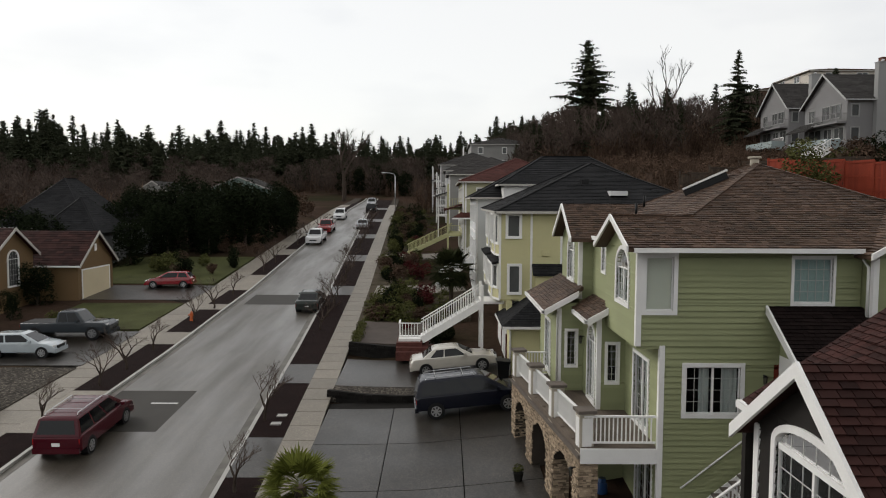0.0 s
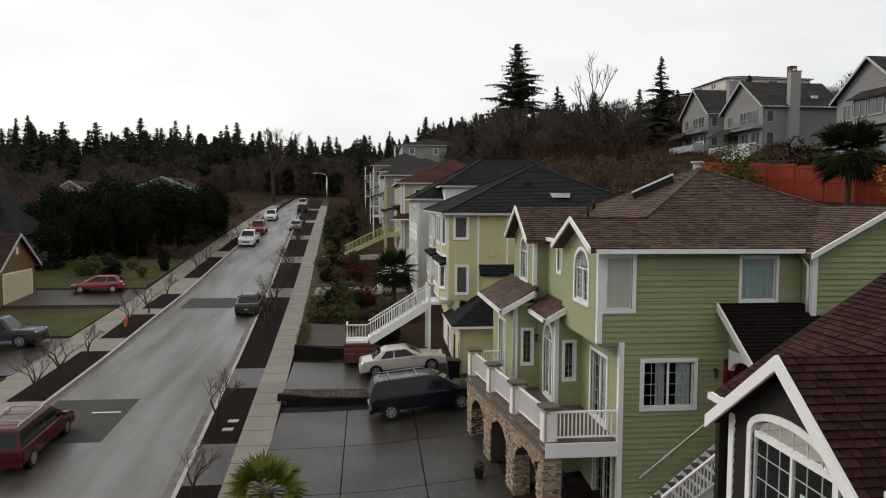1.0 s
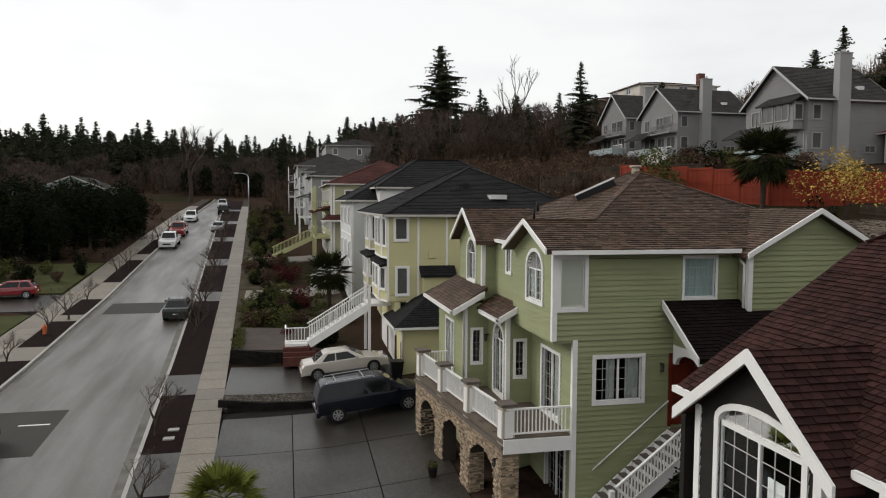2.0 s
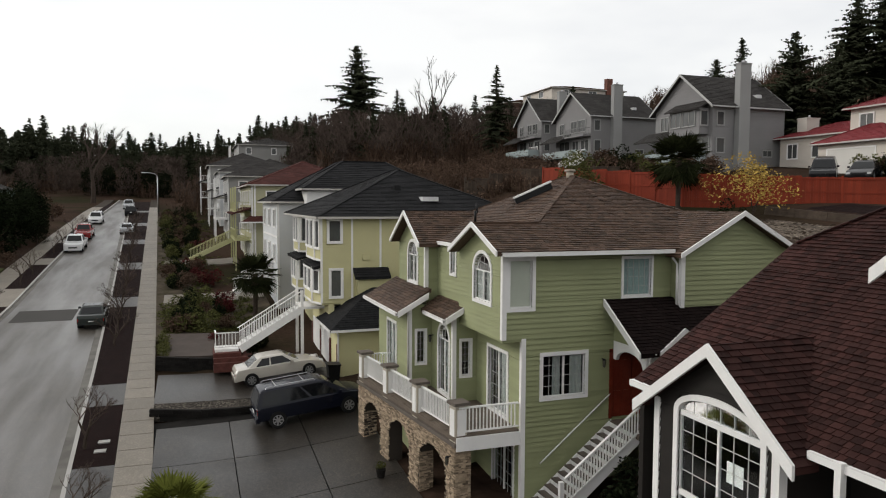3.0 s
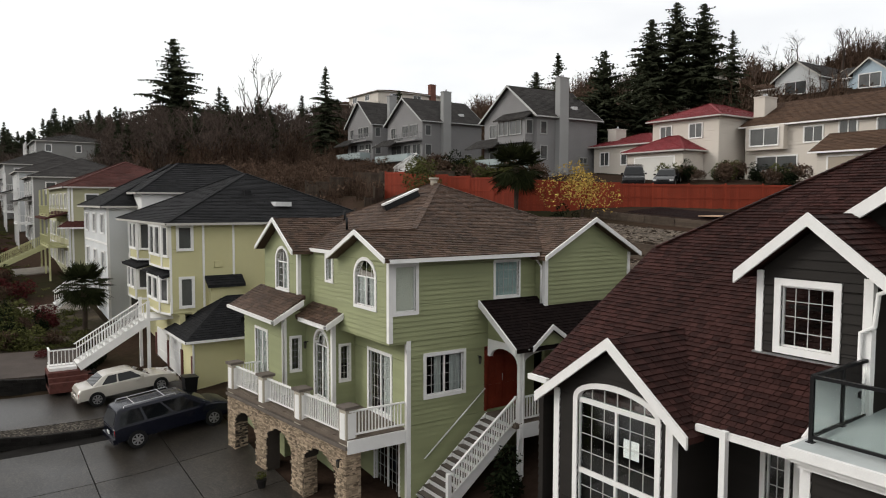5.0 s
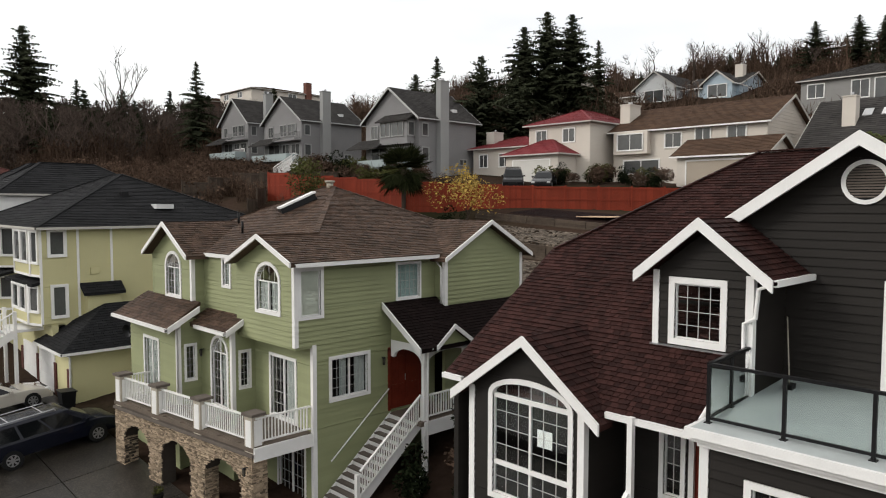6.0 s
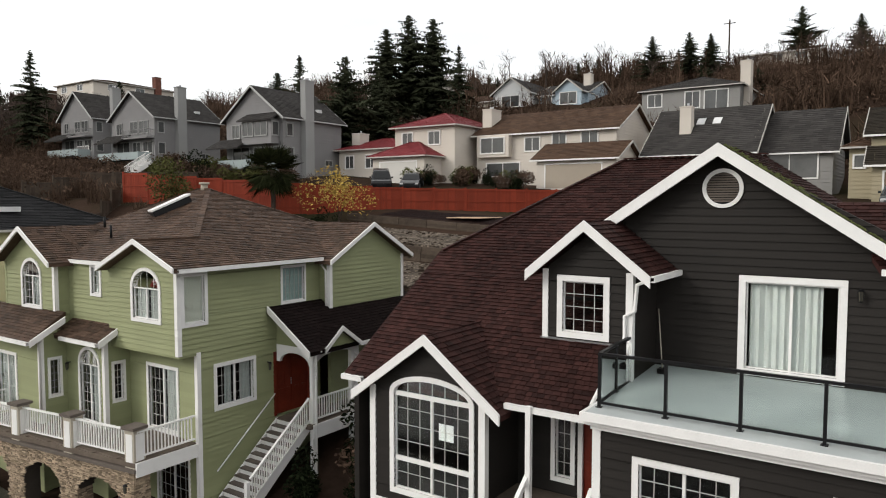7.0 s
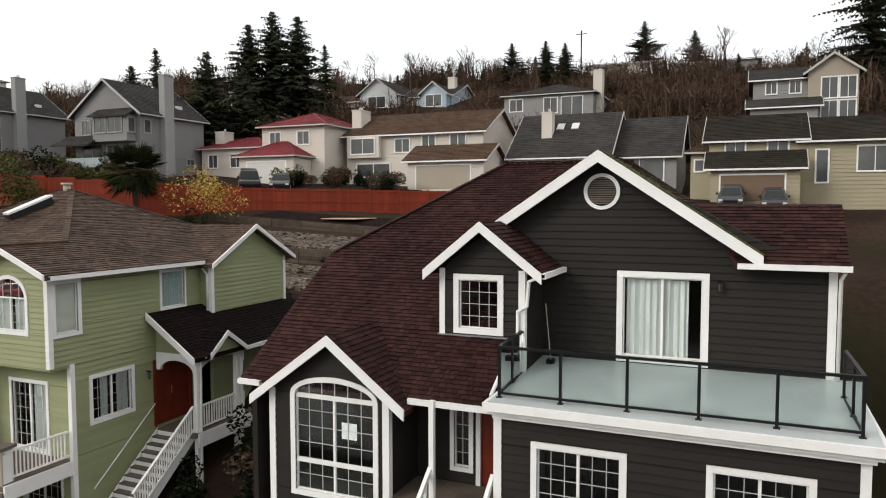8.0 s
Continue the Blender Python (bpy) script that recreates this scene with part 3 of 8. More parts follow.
def build_street():
    strip("road", lambda y: kerb_l(y) - 0.02, lambda y: kerb_r(y) + 0.02, -70, 175, ASPHALT, lift=0, thick=0.2, label="worn damp grey asphalt street climbing a hill", category="road", kind="structure")
    patch = strip("road_patch", lambda y: kerb_l(y) + 0.35, lambda y: kerb_l(y) + 4.2, 30.5, 36.0, PATCH, lift=0.006, thick=0.02, label="darker square asphalt repair patch", category="road patch", kind="structure")
    strip("road_patch", lambda y: kerb_l(y) + 0.9, lambda y: kerb_l(y) + 5.0, 57.5, 61.5, PATCH, lift=0.006, thick=0.02, label="darker asphalt repair patch across the lane", category="road patch", kind="structure")
    box("parking_mark", -14.2, -12.9, 34.05, 34.17, street_z(34.1) + 0.0, street_z(34.1) + 0.016, WHITE, label="short white painted line on the asphalt", category="road marking", kind="structure")
    strip("kerb", lambda y: kerb_r(y), lambda y: kerb_r(y) + 0.16, -70, 175, KERB, lift=0.13, thick=0.4, label="pale concrete kerb along the street", category="kerb", kind="structure")
    strip("kerb", lambda y: kerb_l(y) - 0.16, lambda y: kerb_l(y), -70, 175, KERB, lift=0.13, thick=0.4, label="pale concrete kerb along the street", category="kerb", kind="structure")
    strip("gutter_pan", lambda y: kerb_r(y) - 0.4, lambda y: kerb_r(y), -70, 175, GUTTER, lift=0.008, thick=0.1, label="concrete gutter pan beside the kerb", category="gutter", kind="structure")
    strip("gutter_pan", lambda y: kerb_l(y), lambda y: kerb_l(y) + 0.35, -70, 175, GUTTER, lift=0.008, thick=0.1, label="concrete gutter pan beside the kerb", category="gutter", kind="structure")
    # planted strips and the driveway aprons between them
    beds = [(-20, 8), (12, 25.8), (29.6, 37.0), (40.6, 61), (65, 78), (82, 96), (100, 116), (120, 138), (142, 170)]
    last = -70
    for a, b in beds:
        strip("apron", lambda y: kerb_r(y) + 0.16, walk_l, last, a, DRIVE, lift=0.125, thick=0.3, label="dark concrete driveway apron", category="driveway", kind="structure")
        strip("planting_bed", lambda y: kerb_r(y) + 0.16, walk_l, a, b, MULCH, lift=0.115, thick=0.3, label="planting strip of dark red-brown bark mulch", category="planting bed", kind="structure")
        last = b
    beds_l = [(-20, 8), (12, 30), (35.6, 45.0), (48, 55.0), (57, 63), (70, 82), (86, 98), (102, 118), (122, 160)]
    last = -70
    for a, b in beds_l:
        strip("apron", lwalk_r, lambda y: kerb_l(y) - 0.16, last, a, CONCRETE, lift=0.125, thick=0.3, label="concrete driveway apron", category="driveway", kind="structure")
        strip("planting_bed", lwalk_r, lambda y: kerb_l(y) - 0.16, a, b, MULCH, lift=0.115, thick=0.3, label="planting strip of dark bark mulch", category="planting bed", kind="structure")
        last = b
    for fl, fr, note in ((walk_l, walk_r, "grey concrete pavement of square slabs"), (lwalk_l, lwalk_r, "grey concrete pavement across the street")):
        pave = strip("pavement", lambda y: fl(y) + 0.02, lambda y: fr(y) - 0.02, -70, 175, MORTAR, lift=0.085, thick=0.3, label=note, category="pavement", kind="structure")
        y = 14.0
        while y < 150:
            d = 1.7 if y < 110 else 3.4
            strip("slab", fl, fr, y + 0.022, y + d - 0.022, CONCRETE, pave, lift=0.13, thick=0.1, step=4)
            y += d


def patch_of(name, x0, x1, y0, y1, mat, lift=0.0, thick=0.3, label="", category="", parent=None, step=1.5, skew=0.0, kind="structure"):
    """A piece of yard draped on the slope. skew: how much y shifts per metre of x."""
    nx, ny = max(1, int((x1 - x0) / step)), max(1, int((y1 - y0) / step))
    vs, fs = [], []
    for j in range(ny + 1):
        for i in range(nx + 1):
            x = x0 + (x1 - x0) * i / nx
            y = y0 + (y1 - y0) * j / ny + skew * (x - x0)
            vs.append((x, y, ground_z(x, y) + lift))
    n = len(vs)
    vs += [(x, y, z - thick) for x, y, z in vs]
    w = nx + 1
    for j in range(ny):
        for i in range(nx):
            a = j * w + i
            fs.append((a, a + 1, a + w + 1, a + w))
    rim = [i for i in range(w)] + [j * w + nx for j in range(1, ny + 1)] + [ny * w + i for i in range(nx - 1, -1, -1)] + [j * w for j in range(ny - 1, 0, -1)]
    for a, b in zip(rim, rim[1:] + rim[:1]):
        fs.append((a, a + n, b + n, b))
    return mesh(name, vs, fs, mat, parent, label, category=category, kind=kind)


def build_yards():
    base = strip("driveway", walk_r, 3.6, 11.9, 34.2, BLOCKWALL, lift=-0.16, thick=0.2, follow=ground_z, label="damp dark exposed-aggregate concrete driveway in large panels", category="driveway", kind="structure")
    strip("verge", walk_r, -3.0, 49.5, 130, GARDEN, lift=0.02, follow=ground_z, label="dark soil verge beside the pavement", category="verge", kind="structure")
    for x0, x1 in ((-5.35, -2.29), (-2.25, 0.76), (0.8, 3.6)):
        for k, y in enumerate((12.0, 16.2, 20.4, 24.6, 28.8)):
            patch_of("panel", x0, x1, y, y + 4.162, DRIVE, lift=0.03, thick=0.05, parent=base, kind="")
    side = patch_of("driveway", -5.62, 3.4, 36.6, 41.6, DRIVE, lift=0.02, label="damp dark concrete driveway beside the stone edging", category="driveway", skew=-0.12)
    patch_of("gravel_strip", -5.6, 2.6, 34.7, 36.5, GRAVEL, lift=0.05, label="sloping strip of grey gravel between driveways", category="gravel", skew=-0.14)
    patch_of("patio", -5.6, -0.2, 44.0, 49.5, BRICKP, lift=0.45, thick=0.8, label="brown brick-paved parking pad", category="patio", skew=-0.2)
    patch_of("garden_bed", -5.6, 2.0, 50.0, 60.0, GARDEN, lift=0.25, label="garden bed with low groundcover", category="garden bed")
    patch_of("driveway", -6.0, 2.0, 61.0, 65.0, CONCRETE, lift=0.05, label="pale concrete driveway", category="driveway")
    patch_of("driveway", -6.6, 1.0, 79.0, 82.5, CONCRETE, lift=0.05, label="pale concrete driveway", category="driveway")
    patch_of("lawn", -29, -20.9, 48.5, 57.0, GRASS, lift=0.06, label="damp green front lawn", category="lawn")
    patch_of("lawn", -34, -21.2, 65.5, 80.0, GRASS, lift=0.06, label="damp green lawn beside the drive", category="lawn")
    patch_of("driveway", -32, -20.8, 58.5, 64.8, DRIVE, lift=0.03, label="concrete driveway", category="driveway")
    patch_of("driveway", -34, -20.6, 40.0, 48.0, DRIVE, lift=0.03, label="dark asphalt driveway", category="driveway")
    patch_of("gravel_yard", -32, -20.6, 31, 39.5, GRAVEL, lift=0.05, label="grey gravel front yard", category="gravel")
    # low block walls
    for pts, h, note in (([(-5.75, 43.5), (-3.7, 42.6), (-1.6, 41.9), (0.4, 41.8)], 0.62, "low black block retaining wall"), ([(-5.7, 34.9), (-3.6, 34.2), (-1.7, 33.9), (0.3, 33.7), (2.6, 33.5)], 0.35, "low dark stacked-stone edging wall")):
        w = thing("retaining_wall", pose(pts[0][0], pts[0][1], ground_z(*pts[0])), note, "retaining wall", kind="structure")
        rng = random.Random(5)
        for (xa, ya), (xb, yb) in zip(pts, pts[1:]):
            n = int(math.hypot(xb - xa, yb - ya) / 0.4)
            for i in range(n):
                for r in range(int(h / 0.15)):
                    o = 0.5 * (r % 2)
                    p = Vector((xa + (xb - xa) * (i + o) / n, ya + (yb - ya) * (i + o) / n, 0))
                    q = Vector((xa + (xb - xa) * (i + o + 0.96) / n, ya + (yb - ya) * (i + o + 0.96) / n, 0))
                    z = ground_z((p.x + q.x) / 2, (p.y + q.y) / 2) + 0.15 * (r + 1)
                    p.z = q.z = z - 0.01 + rng.uniform(-0.004, 0.004)
                    beam("block", p, q, 0.26 + rng.uniform(-0.02, 0.02), 0.15, BLOCKWALL, w)
        s = Soup()
        for (xa, ya), (xb, yb) in zip(pts, pts[1:]):
            s.beam((xa, ya, ground_z(xa, ya) + h - 0.02), (xb, yb, ground_z(xb, yb) + h - 0.02), 0.2, h + 0.2)
        s.make("core", BLOCKWALL, w)


build_ground()
build_street()
build_yards()


# ---- the green house ----
def paints_(name, c):
    return material(name, c, 0.7, vary=0.06, scale=1.0, fine=30, bump=0.05)


def ledgestones(s, face, u0, u1, z0, z1, rng, keep=None, depth=0.035):
    z = z0
    while z < z1 - 0.02:
        h = min(rng.choice((0.03, 0.042, 0.055, 0.075)), z1 - z)
        u = u0
        while u < u1 - 0.01:
            w = min(rng.uniform(0.07, 0.22), u1 - u)
            if u1 - (u + w) < 0.06:
                w = u1 - u
            if keep is None or keep(u + w / 2, z + h / 2):
                face.bar(s, u + 0.004, u + w - 0.004, z + 0.004, z + h - 0.004, -0.02, depth * rng.uniform(0.3, 1.1))
            u += w
        z += h


def lantern(parent_label, p, n):
    """A small wall lantern that stands out of the wall along n."""
    p, n = Vector(p), Vector(n)
    t = thing("wall_lantern", Matrix.Translation(p), parent_label, "lantern")
    beam("bracket", p + Z * 0.12, p + n * 0.14 + Z * 0.12, 0.03, 0.03, BLACK_METAL, t)
    c = p + n * 0.14
    s = Soup()
    s.tube([c + Z * 0.13, c + Z * 0.08], 0.02, 8, 0.075)
    s.tube([c - Z * 0.13, c - Z * 0.17], 0.05, 8, 0.015)
    for a in range(4):
        d = Vector((math.cos(a * 1.571), math.sin(a * 1.571), 0))
        s.tube([c + d * 0.06 + Z * 0.08, c + d * 0.045 - Z * 0.13], 0.007, 4)
    s.make("cage", BLACK_METAL, t)
    g = Soup()
    g.tube([c + Z * 0.075, c - Z * 0.125], 0.05, 8, 0.04)
    g.make("lamp_glass", LANTERN_GLASS, t)


def corner_board(parent, x, y, z0, z1, sx, sy, w=0.11, mat=None):
    """White corner trim on an outer corner; sx, sy: the sides from which it is seen."""
    s = Soup()
    e = 0.045
    s.box(min(x, x + sx * e), max(x, x + sx * e), min(y + sy * e, y - sy * w), max(y + sy * e, y - sy * w), z0, z1)
    s.box(min(x, x - sx * w), max(x, x - sx * w), min(y, y + sy * e), max(y, y + sy * e), z0, z1)
    s.make("corner_board", mat or WHITE, parent)


def green_house():
    X0 = -0.6
    h = thing("house", pose(10, 25, ground_z(10, 25) - 1), "three-storey green lap-sided house with brown shingle roof and stone arcade", "house")
    S = Face((0, 20.15, 0), (1, 0, 0))
    up_w = (5.78, 6.56, 6.9, 8.44)
    main_w = (6.99, 8.55, 3.91, 5.28)
    w3 = (9.98, 11.08, 7.14, 8.42)
    door = (9.55, 11.3, 2.98, 5.3)
    siding(S, [(6.23, X0), (11.9, X0), (11.9, 5.88), (6.23, 5.88)], [main_w, door], GREEN, h)
    siding(S, [(5.55, 5.88), (11.9, 5.88), (11.9, 8.72), (5.55, 8.72)], [up_w, w3], GREEN, h)
    window(S, *up_w, h, blind=paints_("beige_blind", (0.74, 0.71, 0.60)), label="white window with a drawn pale blind", trim=0.12)
    window(S, *main_w, h, cols=6, rows=4, split=True, curtain=[(7.4, 7.7), (8.05, 8.5)], trim=0.12)
    window(S, *w3, h, cols=5, rows=4, blind=paints_("pale_teal_blind", (0.40, 0.50, 0.47)), trim=0.08)
    dr = thing("front_door", pose(10.4, 20.2, 2.98), "red-stained wooden double front door, closed", "door")
    for a in (9.62, 10.44):
        leaf = S.part("door_leaf", a, a + 0.8, 3.0, 5.24, -0.09, -0.04, RED_DOOR, dr)
        for b in (0.1, 0.45):
            for c, d in ((3.15, 3.9), (4.05, 4.95)):
                S.part("door_panel", a + b, a + b + 0.26, c, d, -0.05, -0.028, RED_DOOR, leaf)
    tube("door_handle", [S.at(10.38, 4.0, -0.01), S.at(10.38, 4.25, -0.01)], 0.015, RIM, dr)
    cs = Soup()
    for a, b, c, d in ((9.5, 9.62, 2.98, 5.3), (11.24, 11.36, 2.98, 5.3), (9.5, 11.36, 5.24, 5.36)):
        S.bar(cs, a, b, c, d, -0.1, 0.045)
    cs.make("door_casing", RED_DOOR, dr)
    # wing
    W = Face((0, 19.62, 0), (1, 0, 0))
    siding(W, [(11.95, 0), (16.5, 0), (16.5, 8.62), (14.25, 9.85), (11.95, 8.62)], [], GREEN, h)
    WR = Face((11.95, 20.3, 0), (0, -1, 0))
    siding(WR, [(0.0, 5.5), (0.68, 5.5), (0.68, 8.6), (0.0, 8.6)], [], GREEN, h)
    corner_board(h, 11.95, 19.62, 6.4, 8.6, -1, -1)
    corner_board(h, 16.5, 19.62, 0, 8.6, 1, -1)
    E = Face((16.5, 19.62, 0), (0, 1, 0))
    joined_wall(E, [(0, 0), (11.1, 0), (11.1, 8.7), (0, 8.7)], GREEN, h, 0.3)
    N = Face((16.5, 30.85, 0), (-1, 0, 0))
    joined_wall(N, [(0, X0), (11.3, X0), (11.3, 8.7), (0, 8.7)], GREEN, h, 0.3)
    # stepped fronts, main floor and below
    C = Face((6.25, 24.0, 0), (0, -1, 0))
    c_door = (1.15, 2.75, 3.0, 5.15)
    c_low = (1.6, 3.3, 0.25, 2.3)
    siding(C, [(0, X0), (3.85, X0), (3.85, 5.9), (0, 5.9)], [c_door, c_low], GREEN, h)
    window(C, *c_door, h, cols=6, rows=5, split=True, curtain=[(2.0, 2.7)], name="patio_door", trim=0.11)
    window(C, *c_low, h, cols=6, rows=5, split=True, name="patio_door", trim=0.08)
    RB = Face((5.3, 24.0, 0), (1, 0, 0))
    n2 = (0.32, 0.66, 3.85, 5.15)
    siding(RB, [(0, X0), (0.95, X0), (0.95, 6.2), (0, 6.2)], [n2], GREEN, h)
    window(RB, *n2, h, cols=2, rows=5, trim=0.09)
    B = Face((5.3, 26.5, 0), (0, -1, 0))
    b_door = (0.93, 2.13, 3.0, 5.05)
    siding(B, [(0, X0), (2.5, X0), (2.5, 6.16), (0, 6.16)], [b_door, (0.93, 2.13, 5.05, 5.65)], GREEN, h)
    window(B, *b_door, h, cols=4, rows=6, split=True, arch=0.55, name="arched_door", trim=0.11, curtain=[(1.55, 2.05)])
    spandrel(B, 1.53, 0.6, 5.05, 0.55, 5.66, GREEN, h)
    RA = Face((4.35, 26.5, 0), (1, 0, 0))
    n1 = (0.32, 0.66, 3.85, 5.15)
    siding(RA, [(0, X0), (0.95, X0), (0.95, 6.2), (0, 6.2)], [n1], GREEN, h)
    window(RA, *n1, h, cols=2, rows=5, trim=0.09)
    A = Face((4.35, 31.2, 0), (0, -1, 0))
    a_win = (1.55, 2.9, 3.1, 5.15)
    siding(A, [(0, X0), (4.7, X0), (4.7, 6.1), (0, 6.1)], [a_win], GREEN, h)
    window(A, *a_win, h, cols=4, rows=5, split=True, curtain=[(1.6, 2.8)], name="patio_door", trim=0.11)
    corner_board(h, 6.25, 20.15, X0, 5.9, -1, -1)
    corner_board(h, 5.3, 24.0, 2.9, 6.1, -1, -1)
    corner_board(h, 4.35, 26.5, 2.9, 6.0, -1, -1)
    lantern("small black wall lantern beside the arched door", (5.27, 26.2, 4.9), (-1, 0, 0))
    lantern("small black wall lantern beside the red door", (9.2, 20.12, 4.95), (0, -1, 0))
    # upper floor: two gabled bays and the set-back wall between them
    G2 = Face((5.55, 24.05, 0), (0, -1, 0))
    g2 = (1.5, 2.95, 6.95, 7.98)
    siding(G2, [(0, 5.88), (3.9, 5.88), (3.9, 8.68), (2.1, 9.5), (0, 8.68)], [g2, (1.5, 2.95, 7.98, 8.57)], GREEN, h)
    window(G2, *g2, h, cols=4, rows=4, split=True, arch=0.57, trim=0.12, curtain=[(1.55, 2.15), (2.3, 2.9)])
    G1 = Face((5.2, 30.65, 0), (0, -1, 0))
    g1 = (1.3, 2.6, 6.9, 8.05)
    siding(G1, [(0, 6.0), (3.65, 6.0), (3.65, 8.7), (1.83, 9.75), (0, 8.7)], [g1, (1.3, 2.6, 8.05, 8.62)], GREEN, h)
    window(G1, *g1, h, cols=4, rows=4, split=True, arch=0.55, trim=0.12, curtain=[(1.95, 2.55)])
    for F, g, top in ((G2, g2, 0.59), (G1, g1, 0.57)):
        uc, hw = (g[0] + g[1]) / 2, (g[1] - g[0]) / 2
        spandrel(F, uc, hw, g[3], top - 0.02, g[3] + top, GREEN, h)
    M = Face((5.72, 27.1, 0), (0, -1, 0))
    mw = (1.72, 2.24, 7.55, 8.5)
    siding(M, [(0, 6.3), (3.05, 6.3), (3.05, 8.7), (0, 8.7)], [mw], GREEN, h)
    window(M, *mw, h, cols=3, rows=3, curtain=[(1.78, 2.18)], trim=0.1)
    R1 = Face((5.2, 27.0, 0), (1, 0, 0))
    siding(R1, [(0, 6.0), (1.1, 6.0), (1.1, 8.7), (0, 8.7)], [], GREEN, h)
    L2 = Face((6.3, 24.05, 0), (-1, 0, 0))
    siding(L2, [(0, 6.0), (0.75, 6.0), (0.75, 8.7), (0, 8.7)], [], GREEN, h)
    corner_board(h, 5.55, 20.15, 5.88, 8.68, -1, -1)
    corner_board(h, 5.2, 27.0, 6.3, 8.68, -1, -1)
    box("overhang_soffit", 5.55, 6.25, 20.15, 24.05, 5.8, 5.88, GREEN, h)
    # unseen floors and a partition, added to close the view through the windows
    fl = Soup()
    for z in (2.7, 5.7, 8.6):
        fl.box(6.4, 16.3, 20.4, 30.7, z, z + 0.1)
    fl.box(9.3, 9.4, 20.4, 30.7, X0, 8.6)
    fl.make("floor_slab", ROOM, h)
    # main hip roof with the gables that run into it
    e, pk, pn = 8.74, Vector((11.6, 26.4, 11.4)), Vector((11.6, 27.2, 11.4))
    sw, se, ne, nw = Vector((5.7, 19.75, e)), Vector((16.8, 19.75, e)), Vector((16.8, 31.3, e)), Vector((5.7, 31.3, e))
    bend, low = Vector((7.56, 21.85, 9.58)), Vector((7.56, 19.75, e))
    roof([[low, se, pk, bend], [Vector((5.15, 19.75, e)), low, bend, Vector((5.15, 21.85, 9.58))], [nw, Vector((5.7, 21.85, e)), bend, pk, pn], [se, ne, pn, pk], [ne, nw, pn]], SHINGLE, h, label="brown laminated asphalt shingle hip roof")
    caps = Soup()
    for a, b in ((bend, pk), (se, pk), (pk, pn), (nw, pn), (Vector((5.15, 21.85, 9.58)), bend)):
        n = int((b - a).length / 0.2)
        for i in range(n):
            p, q = a + (b - a) * i / n, a + (b - a) * (i + 1.15) / n
            caps.beam(p + Z * 0.05, q + Z * 0.035, 0.2, 0.03)
    caps.make("ridge_capping", SHINGLE, h, kind="stuff")
    # front gable whose southern slope runs on from the main roof
    a, s1, s2 = Vector((5.15, 21.85, 9.6)), Vector((5.15, 19.72, e)), Vector((5.15, 24.1, 8.6))
    roof([[Vector((5.9, 24.1, 8.6)), s2, a, bend]], SHINGLE, h, name="gable_roof")
    rakes(h, [s1 - Vector((0.03, 0, 0)), a - Vector((0.03, 0, 0)), s2 - Vector((0.03, 0, 0))], h=0.15)
    yc, half, xf, za, ze, back = 28.75, 2.15, 4.8, 9.9, 8.62, 8.8
    a, bk = Vector((xf, yc, za)), Vector((back, yc, za))
    s1, s2 = Vector((xf, yc - half, ze)), Vector((xf, yc + half, ze))
    roof([[s1, Vector((6.2, yc - half, ze)), bk, a], [Vector((6.2, yc + half, ze)), s2, a, bk]], SHINGLE, h, name="gable_roof")
    rakes(h, [s1 - Vector((0.03, 0, 0)), a - Vector((0.03, 0, 0)), s2 - Vector((0.03, 0, 0))], h=0.15)
    a, bk = Vector((14.25, 19.3, 10.0)), Vector((14.25, 23.4, 10.0))
    s1, s2, b1, b2 = Vector((11.65, 19.3, 8.58)), Vector((16.85, 19.3, 8.58)), Vector((11.65, 20.2, 8.58)), Vector((16.85, 20.2, 8.58))
    roof([[b1, s1, a, bk], [s2, b2, bk, a]], SHINGLE, h, name="gable_roof")
    rakes(h, [s1 - Vector((0, 0.03, 0)), a - Vector((0, 0.03, 0)), s2 - Vector((0, 0.03, 0))], h=0.15)
    gutter(h, (5.3, 19.72, 8.72), (11.7, 19.72, 8.72))
    gutter(h, (5.62, 24.2, 8.72), (5.62, 26.9, 8.72))
    tube("downspout", [(11.7, 19.7, 8.6), (11.8, 19.9, 8.4), (11.86, 19.75, 8.2), (11.86, 19.75, 6.7)], 0.04, WHITE, h)
    tube("downspout", [(5.75, 26.9, 8.6), (6.2, 26.95, 8.35), (6.2, 26.95, 6.7)], 0.04, WHITE, h)
    tube("downspout", [(16.6, 19.75, 8.55), (16.6, 19.9, 8.3), (16.6, 19.9, 5)], 0.04, WHITE, h)
    sk = thing("skylight", pose(9.7, 26.4, 10.6), "long pale skylight box on the brown roof", "skylight")
    beam("skylight_curb", (9.0, 26.75, 10.42), (10.35, 26.2, 11.1), 0.8, 0.25, BLACK_METAL, sk)
    beam("skylight_dome", (8.97, 26.76, 10.5), (10.38, 26.19, 11.2), 0.84, 0.07, WHITE, sk)
    for p in ((7.2, 26.6, 9.65), (8.0, 28.4, 9.95)):
        tube("vent_pipe", [Vector(p) - Z * 0.2, Vector(p) + Z * 0.3], 0.05, BLACK_METAL, h)
    vt = thing("roof_vent", pose(11.6, 26.7, 11.4), "small weathered metal cap on the roof peak", "roof vent")
    tube("vent_base", [(11.6, 26.7, 11.35), (11.6, 26.7, 11.62)], 0.16, TRIM_TAN, vt)
    tube("vent_cap", [(11.6, 26.7, 11.62), (11.6, 26.7, 11.7)], 0.24, TRIM_TAN, vt)
    # skirt roofs over the main floor
    roof([[(3.75, 31.5, 6.0), (3.75, 26.0, 6.0), (5.25, 26.4, 6.83), (5.25, 31.5, 6.83)]], SHINGLE, h, name="skirt_roof")
